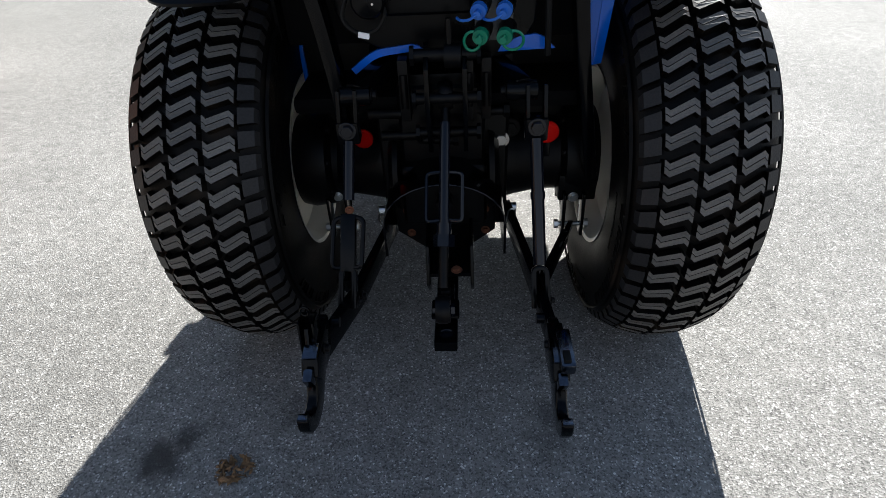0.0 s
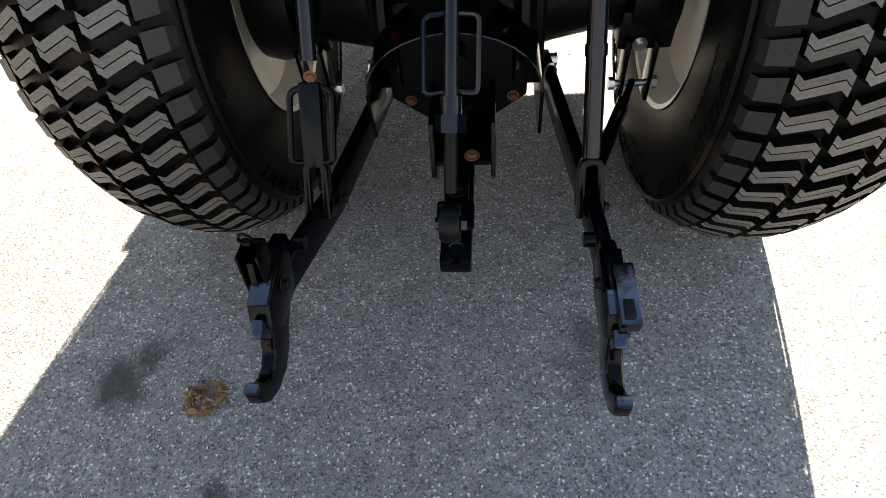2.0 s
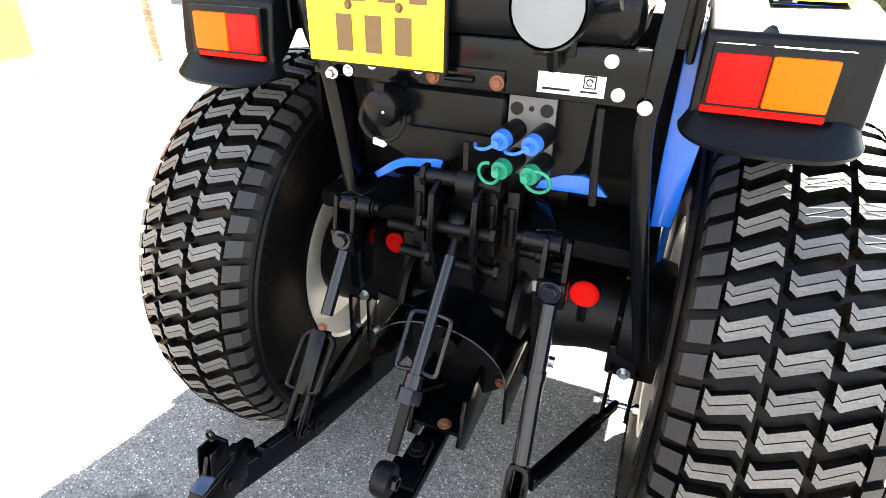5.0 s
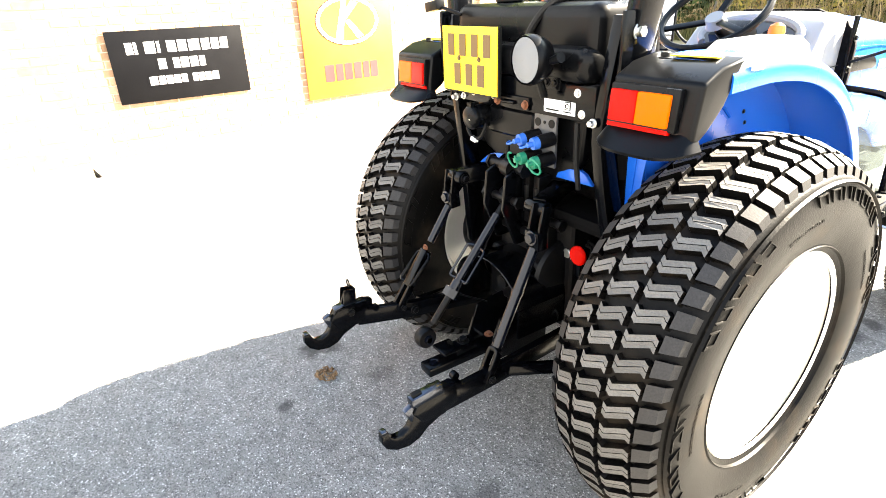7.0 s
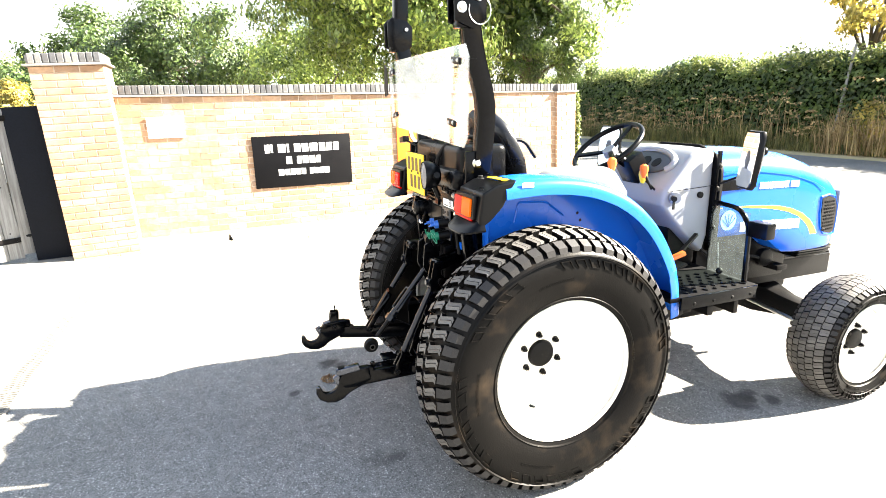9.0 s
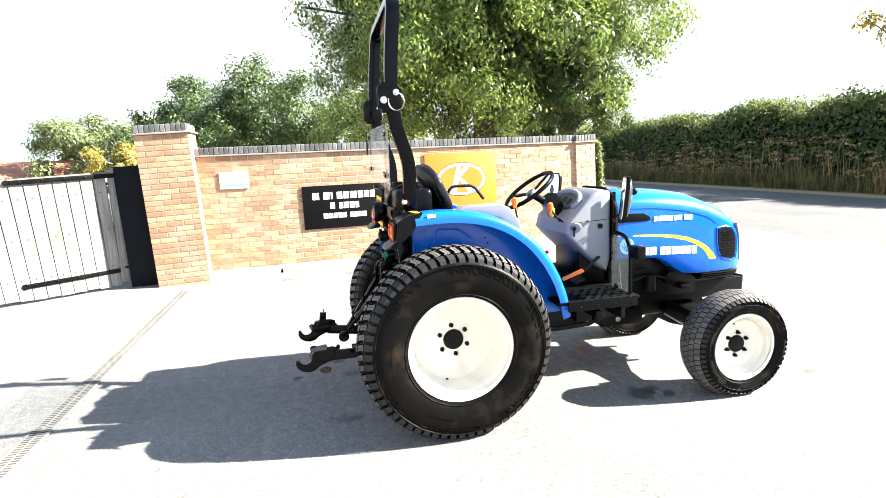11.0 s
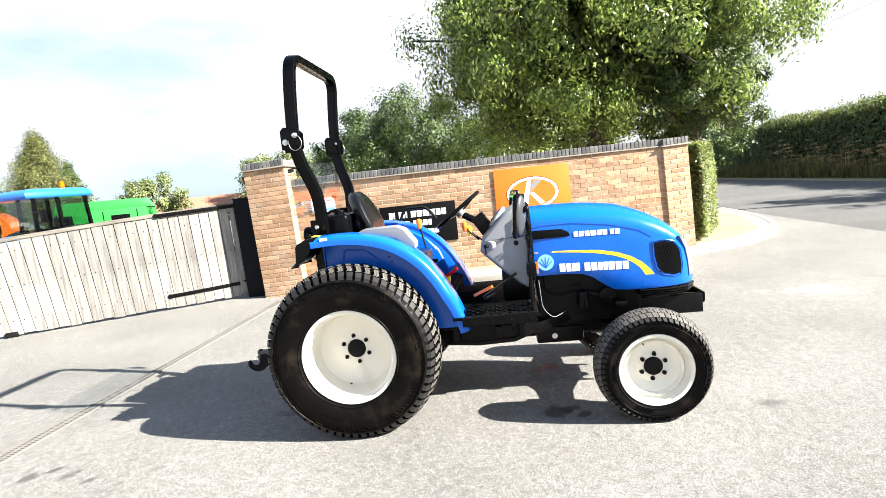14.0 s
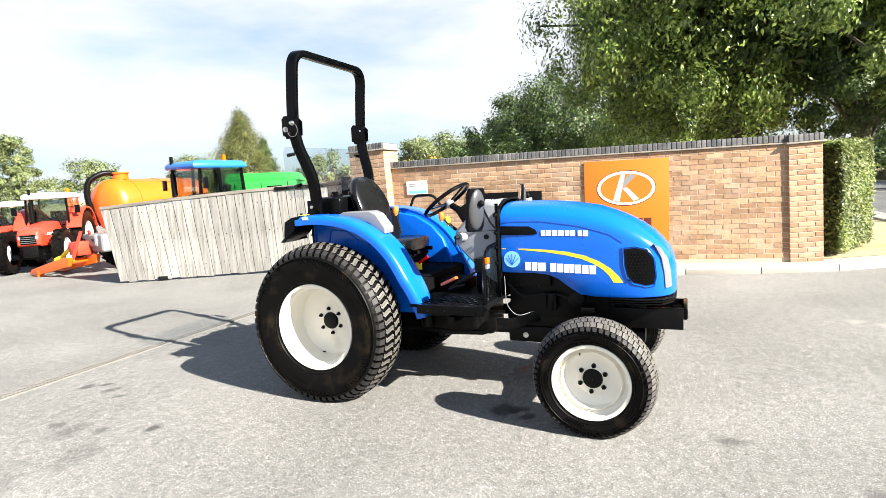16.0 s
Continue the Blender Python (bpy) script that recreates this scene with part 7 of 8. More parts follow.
for s in (1, -1):
    guard = part("side_guard", G().tube(rounded([(s * 0.30, 1.205, 1.09), (s * 0.48, 1.195, 1.08), (s * 0.545, 1.19, 1.0), (s * 0.555, 1.185, 0.71)], 0.06), 0.013, 9), BLACK, tractor, "black tube guard with clear panel")
    part("guard_pane", G().box((s * 0.42, 1.192, 0.89), (0.24, 0.005, 0.36)), GLASS, guard)
    part("guard_edge", G().box((s * 0.302, 1.208, 1.03), (0.014, 0.022, 0.66)), BLACK, guard, bevel=0.003)
    for z in (0.95, 1.06, 1.16, 1.28):
        bolt(guard, (s * 0.314, 1.20, z), (s, 0, 0), 0.010, 0.010, IRON)
    part("guard_clamp", G().ball((s * 0.41, 1.17, 0.735), 0.018, 10, 6), INK, guard)
    ind = part("turn_indicator", G().box((s * 0.61, 1.195, 0.995), (0.11, 0.06, 0.08)), PLASTIC, tractor, "black front turn indicator with amber lens", bevel=0.008)
    part("amber_lens", G().box((s * 0.60, 1.228, 1.012), (0.055, 0.022, 0.038)), LENS_AMBER, ind, bevel=0.004)
    part("clear_lens", G().box((s * 0.60, 1.228, 0.975), (0.055, 0.022, 0.030)), LENS_CLEAR, ind, bevel=0.004)
    part("indicator_arm", G().cyl((s * 0.54, 1.20, 1.01), (s * 0.575, 1.20, 1.0), 0.014, n=10), PLASTIC, ind)
    mir = part("mirror", G().prism([(x * 0.078, z * 0.142) for x, z in ((-0.75, -1), (0.75, -1), (1, -0.8), (1, 0.75), (0.8, 0.98), (-0.8, 0.98), (-1, 0.75), (-1, -0.8))], -0.012, 0.014, "y"), PLASTIC, tractor, "black-framed rear-view mirror", bevel=0.008, at=pose(s * 0.545, 1.145, 1.335, -6, 0, s * -23))
    part("mirror_glass", G().prism([(x * 0.069, z * 0.131) for x, z in ((-0.75, -1), (0.75, -1), (1, -0.8), (1, 0.75), (0.8, 0.98), (-0.8, 0.98), (-1, 0.75), (-1, -0.8))], -0.016, -0.0125, "y"), MIRROR, mir, smooth=False)
    part("mirror_shell", G().ball((0, 0.012, 0), (0.071, 0.030, 0.134), 18, 10), SHELL, mir, "dark grey convex mirror shell")
    part("mirror_joint", G().ball((0, 0.05, 0.045), 0.022, 12, 8).cyl((0, 0.012, 0.045), (0, 0.05, 0.045), 0.012, n=10), PLASTIC, mir)
    part("mirror_arm", G().tube(rounded([(s * 0.32, 1.205, 1.19), (s * 0.46, 1.21, 1.25), (s * 0.535, 1.185, 1.37)], 0.04), 0.0065, 7), INK, mir, at=pose(s * 0.545, 1.145, 1.335, -6, 0, s * -23).inverted())

# bonnet
def bonnet_ring(y, w, zb, zt, sh):
    """Half outline of the hood at y: foot, flank, shoulder and crown, then mirrored."""
    half = [(w * 0.97, zb), (w, zb + 0.02), (w, zb + (sh - zb) * 0.35), (w, zb + (sh - zb) * 0.7), (w * 0.995, sh - 0.02), (w * 0.975, sh + 0.012), (w * 0.91, sh + (zt - sh) * 0.42), (w * 0.72, sh + (zt - sh) * 0.72), (w * 0.42, sh + (zt - sh) * 0.92), (0.0, zt)]
    return [(x, y, z) for x, z in half] + [(-x, y, z) for x, z in reversed(half[:-1])]


HOOD = [(1.232, 0.302, 0.885, 1.358, 1.262), (1.30, 0.306, 0.885, 1.360, 1.262), (1.45, 0.308, 0.885, 1.358, 1.256), (1.55, 0.309, 0.875, 1.353, 1.248), (1.62, 0.309, 0.845, 1.347, 1.24), (1.70, 0.309, 0.785, 1.338, 1.228), (1.76, 0.309, 0.748, 1.330, 1.218), (1.85, 0.309, 0.738, 1.315, 1.20), (1.95, 0.308, 0.735, 1.280, 1.17), (2.05, 0.304, 0.735, 1.236, 1.13), (2.13, 0.295, 0.737, 1.190, 1.09), (2.20, 0.278, 0.74, 1.138, 1.045), (2.26, 0.25, 0.743, 1.075, 1.0), (2.30, 0.21, 0.746, 1.015, 0.95), (2.325, 0.15, 0.75, 0.95, 0.90), (2.335, 0.08, 0.755, 0.90, 0.86)]
bonnet = part("bonnet", G().loft([bonnet_ring(*h) for h in HOOD]), BLUE, tractor, "blue bonnet with white and yellow decals")
for s in (1, -1):
    part("bonnet_crease", G().bar([(s * 0.3095, y, z) for y, z in ((1.25, 1.245), (1.5, 1.235), (1.75, 1.20), (1.95, 1.145), (2.04, 1.10))], 0.002, 0.0025), CAP_BLUE, bonnet)
    vent = part("side_vent", G().prism([(1.235, 1.205), (1.43, 1.200), (1.475, 1.178), (1.49, 1.150), (1.46, 1.143), (1.235, 1.143)], s * 0.300, s * 0.313), PLASTIC, bonnet, "black side vent", bevel=0.006)
    gr = [(2.035, 1.045), (2.10, 1.052), (2.165, 1.035), (2.205, 0.98), (2.215, 0.88), (2.205, 0.825), (2.16, 0.818), (2.09, 0.835), (2.055, 0.875), (2.038, 0.95)]

    def flank(y):
        ys = [h[0] for h in HOOD]
        return float(np.interp(y, ys, [h[1] for h in HOOD]))
    ga, gb = [], []
    for k, (y, z) in enumerate(gr):
        ga.append((s * (flank(y) - 0.004), y, z))
        gb.append((s * (flank(y) + 0.007), y, z))
    n = len(gr)
    grille = part("side_grille", G().add(ga + gb, [tuple(range(n)), tuple(range(2 * n - 1, n - 1, -1))] + [(i, i + n, (i + 1) % n + n, (i + 1) % n) for i in range(n)]), PLASTIC, bonnet, "black mesh side grille")
    dots = G()
    for i in range(7):
        for j in range(9):
            y, z = 2.065 + 0.021 * i + (0.010 if j % 2 else 0), 0.85 + 0.021 * j
            if y < 2.19 and (y < 2.17 or z < 0.98):
                dots.tube([(s * (flank(y) + 0.006), y, z), (s * (flank(y) + 0.0095), y, z)], 0.0065, 6)
    part("grille_mesh", dots, IRON, grille)["kind"] = "stuff"
    frame_pts = [(s * (flank(y) + 0.003), y + (y - 2.12) * 0.10, z + (z - 0.935) * 0.10) for y, z in gr]
    part("grille_rim", G().tube(frame_pts, 0.004, 6, closed=True), BLUE, grille)
    hl = [(2.205, 1.075), (2.245, 1.05), (2.285, 0.98), (2.30, 0.90), (2.305, 0.80), (2.27, 0.79), (2.262, 0.90), (2.245, 0.99)]
    ha = [(s * (flank(y) + 0.006 + 0.004 * (k < 5)), y + 0.004, z) for k, (y, z) in enumerate(hl)]
    hb = [(s * (flank(y) - 0.03), y - 0.01, z) for y, z in hl]
    n = len(hl)
    part("headlamp", G().add(ha + hb, [tuple(range(n)), tuple(range(2 * n - 1, n - 1, -1))] + [(i, i + n, (i + 1) % n + n, (i + 1) % n) for i in range(n)]), LENS_CLEAR, bonnet, "clear wraparound headlamp", bevel=0.003)
    # decals: plain shapes in the colours of the marks
    X = 0.3105
    sw_top = [(1.235, 1.052), (1.40, 1.050), (1.55, 1.043), (1.68, 1.030), (1.79, 1.006), (1.88, 0.970), (1.95, 0.925), (2.0, 0.875), (2.028, 0.832)]
    sw_bot = [(1.968, 0.834), (1.945, 0.875), (1.905, 0.915), (1.85, 0.952), (1.77, 0.984), (1.67, 1.008), (1.55, 1.026), (1.40, 1.040), (1.235, 1.047)]
    rings = [[(s * (flank(y) + 0.0008), y, z) for y, z in (a, b)] for a, b in zip(sw_top, reversed(sw_bot))]
    g = G()
    for r0, r1 in zip(rings, rings[1:]):
        g.add([*r0, *r1], [(0, 1, 3, 2)])
    part("yellow_arc", g, DECAL_YELLOW, bonnet, "yellow curved decal")
    part("round_mark", G().cyl((s * 0.3085, 1.308, 0.978), (s * X, 1.308, 0.978), 0.056, n=32), LOGO_BLUE, bonnet, "pale blue round mark")
    g = G()
    for k in range(5):
        a = radians(90 + (k - 2) * 32)
        g.bar([(s * 0.3112, 1.308, 0.94), (s * 0.3112, 1.308 + 0.05 * math.cos(a), 0.965 + 0.05 * math.sin(a))], 0.0016, 0.004, (0, 1, 0.3))
    part("mark_lines", g, BLUE, bonnet)
    g = G()
    y = 1.40
    for k, w in enumerate((0.046, 0.038, 0.062, 0, 0.046, 0.046, 0.034, 0.034, 0.048, 0.046, 0.046)):
        if w == 0:
            y += 0.022
            continue
        part("print_bar", G().box((s * 0.3105, y + w * 0.42, 0.932 - (y - 1.4) * 0.045), (0.002, w * 0.84, 0.056)), WHITE, bonnet)
        y += w
    g = G()
    y = 1.512
    for k, w in enumerate((0.036, 0.038, 0.038, 0.046, 0.034, 0.036, 0, 0.034, 0.036)):
        if w == 0:
            y += 0.012
            continue
        part("print_bar", G().box((s * 0.3105, y + w * 0.42, 1.155 - (y - 1.5) * 0.02), (0.002, w * 0.82, 0.036)), WHITE, bonnet)
        y += w
part("bonnet_seal", G().sweep([(x * 1.015, 1.222, z + (0.006 if z > 1.2 else 0)) for x, _, z in bonnet_ring(*HOOD[0])], [(-0.012, -0.008), (0.012, -0.008), (0.012, 0.008), (-0.012, 0.008)], (0, 1, 0)), INK, tractor)
part("bonnet_badge", G().box((0.0, 2.325, 0.90), (0.05, 0.01, 0.05), (0, 45, 0)), WHITE, bonnet)
for k, (z, y1, w) in enumerate(((0.722, 2.335, 0.285), (0.705, 2.33, 0.28), (0.688, 2.32, 0.27))):
    part("nose_louvre", G().loft([[(x, y, zz) for x, y in ((-w, 1.93), (w, 1.93), (w, 2.15), (w * 0.88, 2.26), (w * 0.5, y1), (-w * 0.5, y1), (-w * 0.88, 2.26), (-w, 2.15))] for zz in (z - 0.004, z + 0.004)]), ROD if k == 0 else IRON, tractor)
# engine, frame and front axle
part("engine_block", G().box((0, 1.60, 0.72), (0.36, 0.72, 0.34)).box((0, 1.45, 0.52), (0.24, 0.5, 0.22)), IRON, tractor, "dark cast engine block", bevel=0.02)
part("engine_cover", G().box((0.20, 1.42, 0.83), (0.06, 0.26, 0.10)).cyl((0.20, 1.72, 0.70), (0.245, 1.72, 0.70), 0.055, n=18).cyl((0.22, 1.55, 0.62), (0.22, 1.55, 0.74), 0.04, n=16), IRON, tractor, bevel=0.01)
part("radiator", G().box((0, 2.10, 0.86), (0.46, 0.12, 0.40)), IRON, tractor, bevel=0.01)
for s in (1, -1):
    part("frame_rail", G().box((s * 0.165, 1.85, 0.575), (0.022, 1.05, 0.13)), IRON, tractor, bevel=0.004)
    part("lower_rail", G().bar([(s * 0.22, 0.45, 0.50), (s * 0.22, 1.25, 0.50), (s * 0.17, 1.45, 0.56)], 0.02, 0.08), IRON, tractor, bevel=0.003)
    part("linkage_rod", G().cyl((s * 0.30, 0.55, 0.56), (s * 0.30, 1.22, 0.58), 0.011, n=10).cyl((s * 0.34, 0.70, 0.60), (s * 0.34, 1.25, 0.62), 0.008, n=8), IRON, tractor)
    part("weight_bracket", G().box((s * 0.145, 2.25, 0.612), (0.016, 0.30, 0.066)), BLACK, tractor, bevel=0.004)
    for y, z in ((2.355, 0.62), (2.355, 0.575), (2.20, 0.62)):
        bolt(tractor, (s * 0.153, y, z), (s, 0, 0), 0.009, 0.006, CHROME)
    part("king_pin", G().box((s * 0.515, 1.88, 0.39), (0.10, 0.12, 0.22)).cyl((s * 0.49, 1.88, 0.337), (s * 0.66, 1.88, 0.337), 0.075, n=20), IRON, tractor, bevel=0.015)
    part("steering_rod", G().cyl((s * 0.12, 1.75, 0.40), (s * 0.50, 1.76, 0.36), 0.012, n=10).ball((s * 0.50, 1.76, 0.36), 0.022, 10, 6), CHROME, tractor)
    part("fender_ear", G().box((s * 0.24, 1.80, 0.64), (0.10, 0.08, 0.03)), IRON, tractor, bevel=0.004)
part("weight_beam", G().box((0, 2.385, 0.610), (0.31, 0.02, 0.076)).box((0, 2.16, 0.585), (0.30, 0.30, 0.016)), BLACK, tractor, "black front weight carrier", bevel=0.004)
part("front_plate", G().box((0.168, 2.05, 0.628), (0.006, 0.20, 0.05)), ROD, tractor)
part("front_axle", G().loft([[(x, 1.88 + y, 0.385 + dz + z) for y, z in ((-h, -h * 1.1), (h, -h * 1.1), (h, h * 1.1), (-h, h * 1.1))] for x, h, dz in ((-0.52, 0.045, 0), (-0.30, 0.055, 0.01), (-0.12, 0.085, 0.02), (0.12, 0.085, 0.02), (0.30, 0.055, 0.01), (0.52, 0.045, 0))]), IRON, tractor, "black cast front axle", bevel=0.012)
part("axle_pivot", G().cyl((0, 1.62, 0.42), (0, 2.14, 0.42), 0.055, n=18).box((0, 1.95, 0.50), (0.26, 0.20, 0.10)), IRON, tractor, bevel=0.01)
part("drive_shaft", G().cyl((0, 0.95, 0.40), (0, 1.66, 0.41), 0.03, n=14), IRON, tractor)
part("sump", G().box((0.02, 1.38, 0.41), (0.24, 0.34, 0.12)), IRON, tractor, bevel=0.02)
bolt(tractor, (0.145, 1.34, 0.405), (1, 0, 0), 0.014, 0.012, CHROME)
part("mid_valve", G().box((0.27, 0.98, 0.52), (0.10, 0.12, 0.09)).box((0.24, 1.12, 0.50), (0.05, 0.07, 0.10)), IRON, tractor, bevel=0.008)
part("filter_bowl", G().cyl((0.26, 0.62, 0.46), (0.26, 0.62, 0.57), 0.045, n=18), IRON, tractor, bevel=0.004)
part("belly_guard", G().bar([(0.24, 0.55, 0.44), (0.24, 0.80, 0.42), (0.24, 1.05, 0.43), (0.22, 1.2, 0.48)], 0.02, 0.03), IRON, tractor, bevel=0.003)
part("fuel_line", G().tube(rounded([(0.31, 1.25, 0.86), (0.325, 1.26, 0.66), (0.31, 1.33, 0.58), (0.22, 1.42, 0.60)], 0.05), 0.0022, 7), GREY, tractor)
part("wire_loom", G().tube(rounded([(0.20, 1.24, 0.80), (0.24, 1.35, 0.70), (0.22, 1.55, 0.74), (0.24, 1.75, 0.68)], 0.06), 0.009, 7), INK, tractor)

# ---- machinery parked behind the gate ----
RED = surface("red_machine_paint", (0.62, 0.045, 0.02), 0.4, vary=0.12, scale=3, bump=0.05, coat=0.3)
TANKER = surface("orange_tank_paint", (0.80, 0.125, 0.004), 0.35, vary=0.06, scale=2, bump=0.03, coat=0.3)
GREEN = surface("green_machine_paint", (0.03, 0.34, 0.05), 0.45, vary=0.08, scale=2, bump=0.03)
ROOFBLUE = surface("blue_cab_roof", (0.02, 0.16, 0.55), 0.35, vary=0.06, bump=0.02, coat=0.3)
ROOFWHITE = surface("white_cab_roof", (0.74, 0.74, 0.72), 0.45, vary=0.06, bump=0.02)
CAST = surface("grey_front_weight", (0.16, 0.165, 0.17), 0.6, vary=0.15, bump=0.2)
GUARD_Y = surface("yellow_shaft_guard", (0.80, 0.66, 0.02), 0.5, vary=0.05, bump=0.0)


def far_wheel(parent, x, y, R, w, rim, material, label):
    out = 1 if x > 0 else -1
    at = pose(x, y, R, 0, 0, 0 if out > 0 else 180)
    prof = [(-w * 0.42, R * rim), (-w * 0.5, R * (rim + 0.12)), (-w * 0.5, R * 0.86), (-w * 0.40, R * 0.95), (w * 0.40, R * 0.95), (w * 0.5, R * 0.86), (w * 0.5, R * (rim + 0.12)), (w * 0.42, R * rim)]
    ob = part("wheel", G().lathe([(w * 0.42, R * rim), (w * 0.36, R * rim * 0.94), (w * 0.05, R * rim * 0.86), (0.0, R * rim * 0.4), (w * 0.1, R * rim * 0.3), (w * 0.1, 0.0005)], 32), material, parent, label, at=at)
    part("tyre", G().lathe(prof, 40), RUBBER, ob)
    g = G()
    for k in range(22):
        for sg in (-1, 1):
            a = 2 * math.pi * (k + (0.5 if sg > 0 else 0)) / 22
            p = [(sg * w * 0.02, a), (sg * w * 0.48, a + 0.20)]
            q = []
            for u, t in p:
                for da in (-0.035, 0.035):
                    for rr in (0.92, 1.0):
                        q.append((u, R * rr * math.cos(t + da), R * rr * math.sin(t + da)))
            g.add(q, [(0, 1, 3, 2), (4, 6, 7, 5), (0, 4, 5, 1), (2, 3, 7, 6), (1, 5, 7, 3)])
    part("lug_band", g, RUBBER, ob, smooth=False)["kind"] = "stuff"
    return ob


def farm_tractor(at, body, roof, label, front_weight=False, R=0.80, Rf=0.55, rim=None, ext=0.0):
    """A cab tractor, nose towards +y, rear axle at y = 0."""
    t = thing("farm_tractor", label, "tractor", "tractors parked in the yard", at=at)
    rim = rim or ROOFWHITE
    for s in (1, -1):
        far_wheel(t, s * 0.80, 0, R, 0.42, 0.56, rim, "pale rear wheel")
        far_wheel(t, s * 0.78, 2.35 + ext, Rf, 0.32, 0.56, rim, "pale front wheel")
        part("fender", G().prism(arc((0, R), R * 1.12, 20, 165, 12) + list(reversed(arc((0, R), R * 1.06, 20, 165, 12))), s * 0.56, s * 1.02), PLASTIC if body is not RED else RED, t)
        for y, lean in ((-0.45, 0.05), (0.30, 0.0), (0.95, -0.10)):
            part("cab_pillar", G().bar([(s * 0.66, y, 1.25 if y < 0.9 else 1.05), (s * 0.60, y + lean, 2.42)], 0.06, 0.07, (0, 1, 0)), PLASTIC, t)
        part("side_window", G().prism([(-0.40, 1.32), (0.28, 1.22), (0.28, 2.38), (-0.38, 2.38)], s * 0.64, s * 0.648), GLASS, t, smooth=False)
        part("cab_door", G().prism([(0.33, 0.80), (0.92, 0.90), (0.86, 2.38), (0.33, 2.38)], s * 0.64, s * 0.648), GLASS, t, smooth=False)
        part("mirror", G().box((s * 0.95, 0.95, 2.0), (0.16, 0.05, 0.28)).cyl((s * 0.62, 0.92, 2.1), (s * 0.93, 0.95, 2.1), 0.012, n=6), PLASTIC, t, bevel=0.01)
        part("cab_step", G().box((s * 0.62, 0.80, 0.55), (0.22, 0.3, 0.03)).box((s * 0.62, 0.80, 0.32), (0.22, 0.3, 0.03)), IRON, t)
        part("work_light", G().box((s * 0.45, 1.02, 2.46), (0.14, 0.06, 0.08)), LENS_CLEAR, t, bevel=0.01)
        part("headlamp", G().box((s * 0.20, 2.86 + ext, 1.18), (0.14, 0.04, 0.12)), LENS_CLEAR, t, bevel=0.01)
    part("windscreen", G().prism([(-0.60, 1.35), (0.60, 1.35), (0.55, 2.36), (-0.55, 2.36)], 0.90, 0.907, "y"), GLASS, t, smooth=False)
    part("rear_window", G().prism([(-0.60, 1.35), (0.60, 1.35), (0.55, 2.36), (-0.55, 2.36)], -0.43, -0.423, "y"), GLASS, t, smooth=False)
    part("cab_roof", G().loft([[(x * w, 0.25 + y * w2, z) for x, y in ((-0.70, -0.80), (0.70, -0.80), (0.72, 0.0), (0.68, 0.82), (-0.68, 0.82), (-0.72, 0.0))] for w, w2, z in ((0.96, 0.96, 2.40), (1.0, 1.0, 2.45), (0.98, 0.98, 2.53), (0.85, 0.86, 2.60), (0.5, 0.5, 2.63))]), roof, t, bevel=0.02)
    part("cab_seat", G().box((0, 0.0, 1.35), (0.5, 0.5, 0.14)).box((0, -0.24, 1.65), (0.5, 0.12, 0.6)), VINYL, t, bevel=0.03)
    part("wheel_column", G().bar([(0, 0.75, 1.1), (0, 0.50, 1.6)], 0.06, 0.06).cyl((0, 0.50, 1.6), (0, 0.485, 1.63), 0.2, n=20), PLASTIC, t)
    part("bonnet", G().loft([[(x * w, y, z0 + (z1 - z0) * z) for x, z in ((-1, 0), (-1.02, 0.6), (-0.85, 0.95), (-0.4, 1.02), (0.4, 1.02), (0.85, 0.95), (1.02, 0.6), (1, 0))] for y, w, z0, z1 in ((0.95, 0.40, 0.85, 1.62), (1.7, 0.38, 0.85, 1.58), (2.4 + ext, 0.36, 0.88, 1.50), (2.78 + ext, 0.34, 0.90, 1.42), (2.86 + ext, 0.28, 0.95, 1.32))]), body, t, bevel=0.02)
    part("grille", G().box((0, 2.865 + ext, 1.12), (0.44, 0.03, 0.30)), PLASTIC, t, bevel=0.01)
    for z in (1.02, 1.08, 1.14, 1.20):
        part("grille_bar", G().box((0, 2.884 + ext, z), (0.42, 0.01, 0.012)), CHROME, t)
    part("side_stripe", G().box((0.392, 1.7, 1.25), (0.01, 1.3, 0.07)).box((-0.392, 1.7, 1.25), (0.01, 1.3, 0.07)), WHITE if body is RED else INK, t)
    part("chassis", G().box((0, 1.2, 0.72), (0.44, 3.2, 0.36)).box((0, 2.35 + ext, 0.55), (1.30, 0.20, 0.18)), IRON, t, bevel=0.03)
    part("rear_axle", G().cyl((-0.7, 0, R), (0.7, 0, R), 0.16, n=16), IRON, t)
    part("exhaust", G().cyl((0.42, 1.0, 1.5), (0.42, 1.0, 2.75), 0.045, n=12).cyl((0.42, 1.0, 1.7), (0.42, 1.0, 2.3), 0.075, n=14), IRON, t)
    part("beacon", G().cyl((-0.45, 0.0, 2.62), (-0.45, 0.0, 2.76), 0.06, 0.05, 14), LENS_AMBER, t)
    if front_weight:
        part("front_weight", G().box((0, 2.95 + ext, 0.72), (0.4, 0.4, 0.2)).box((0, 3.15 + ext, 0.72), (0.95, 0.45, 0.42)).box((0, 3.28 + ext, 0.78), (0.60, 0.30, 0.30)), CAST, t, "grey cast front weight block", bevel=0.07, segments=3)
        for x in (-0.2, 0.2):
            part("weight_slot", G().box((x, 3.435 + ext, 0.80), (0.08, 0.02, 0.05)), INK, t)
    return t


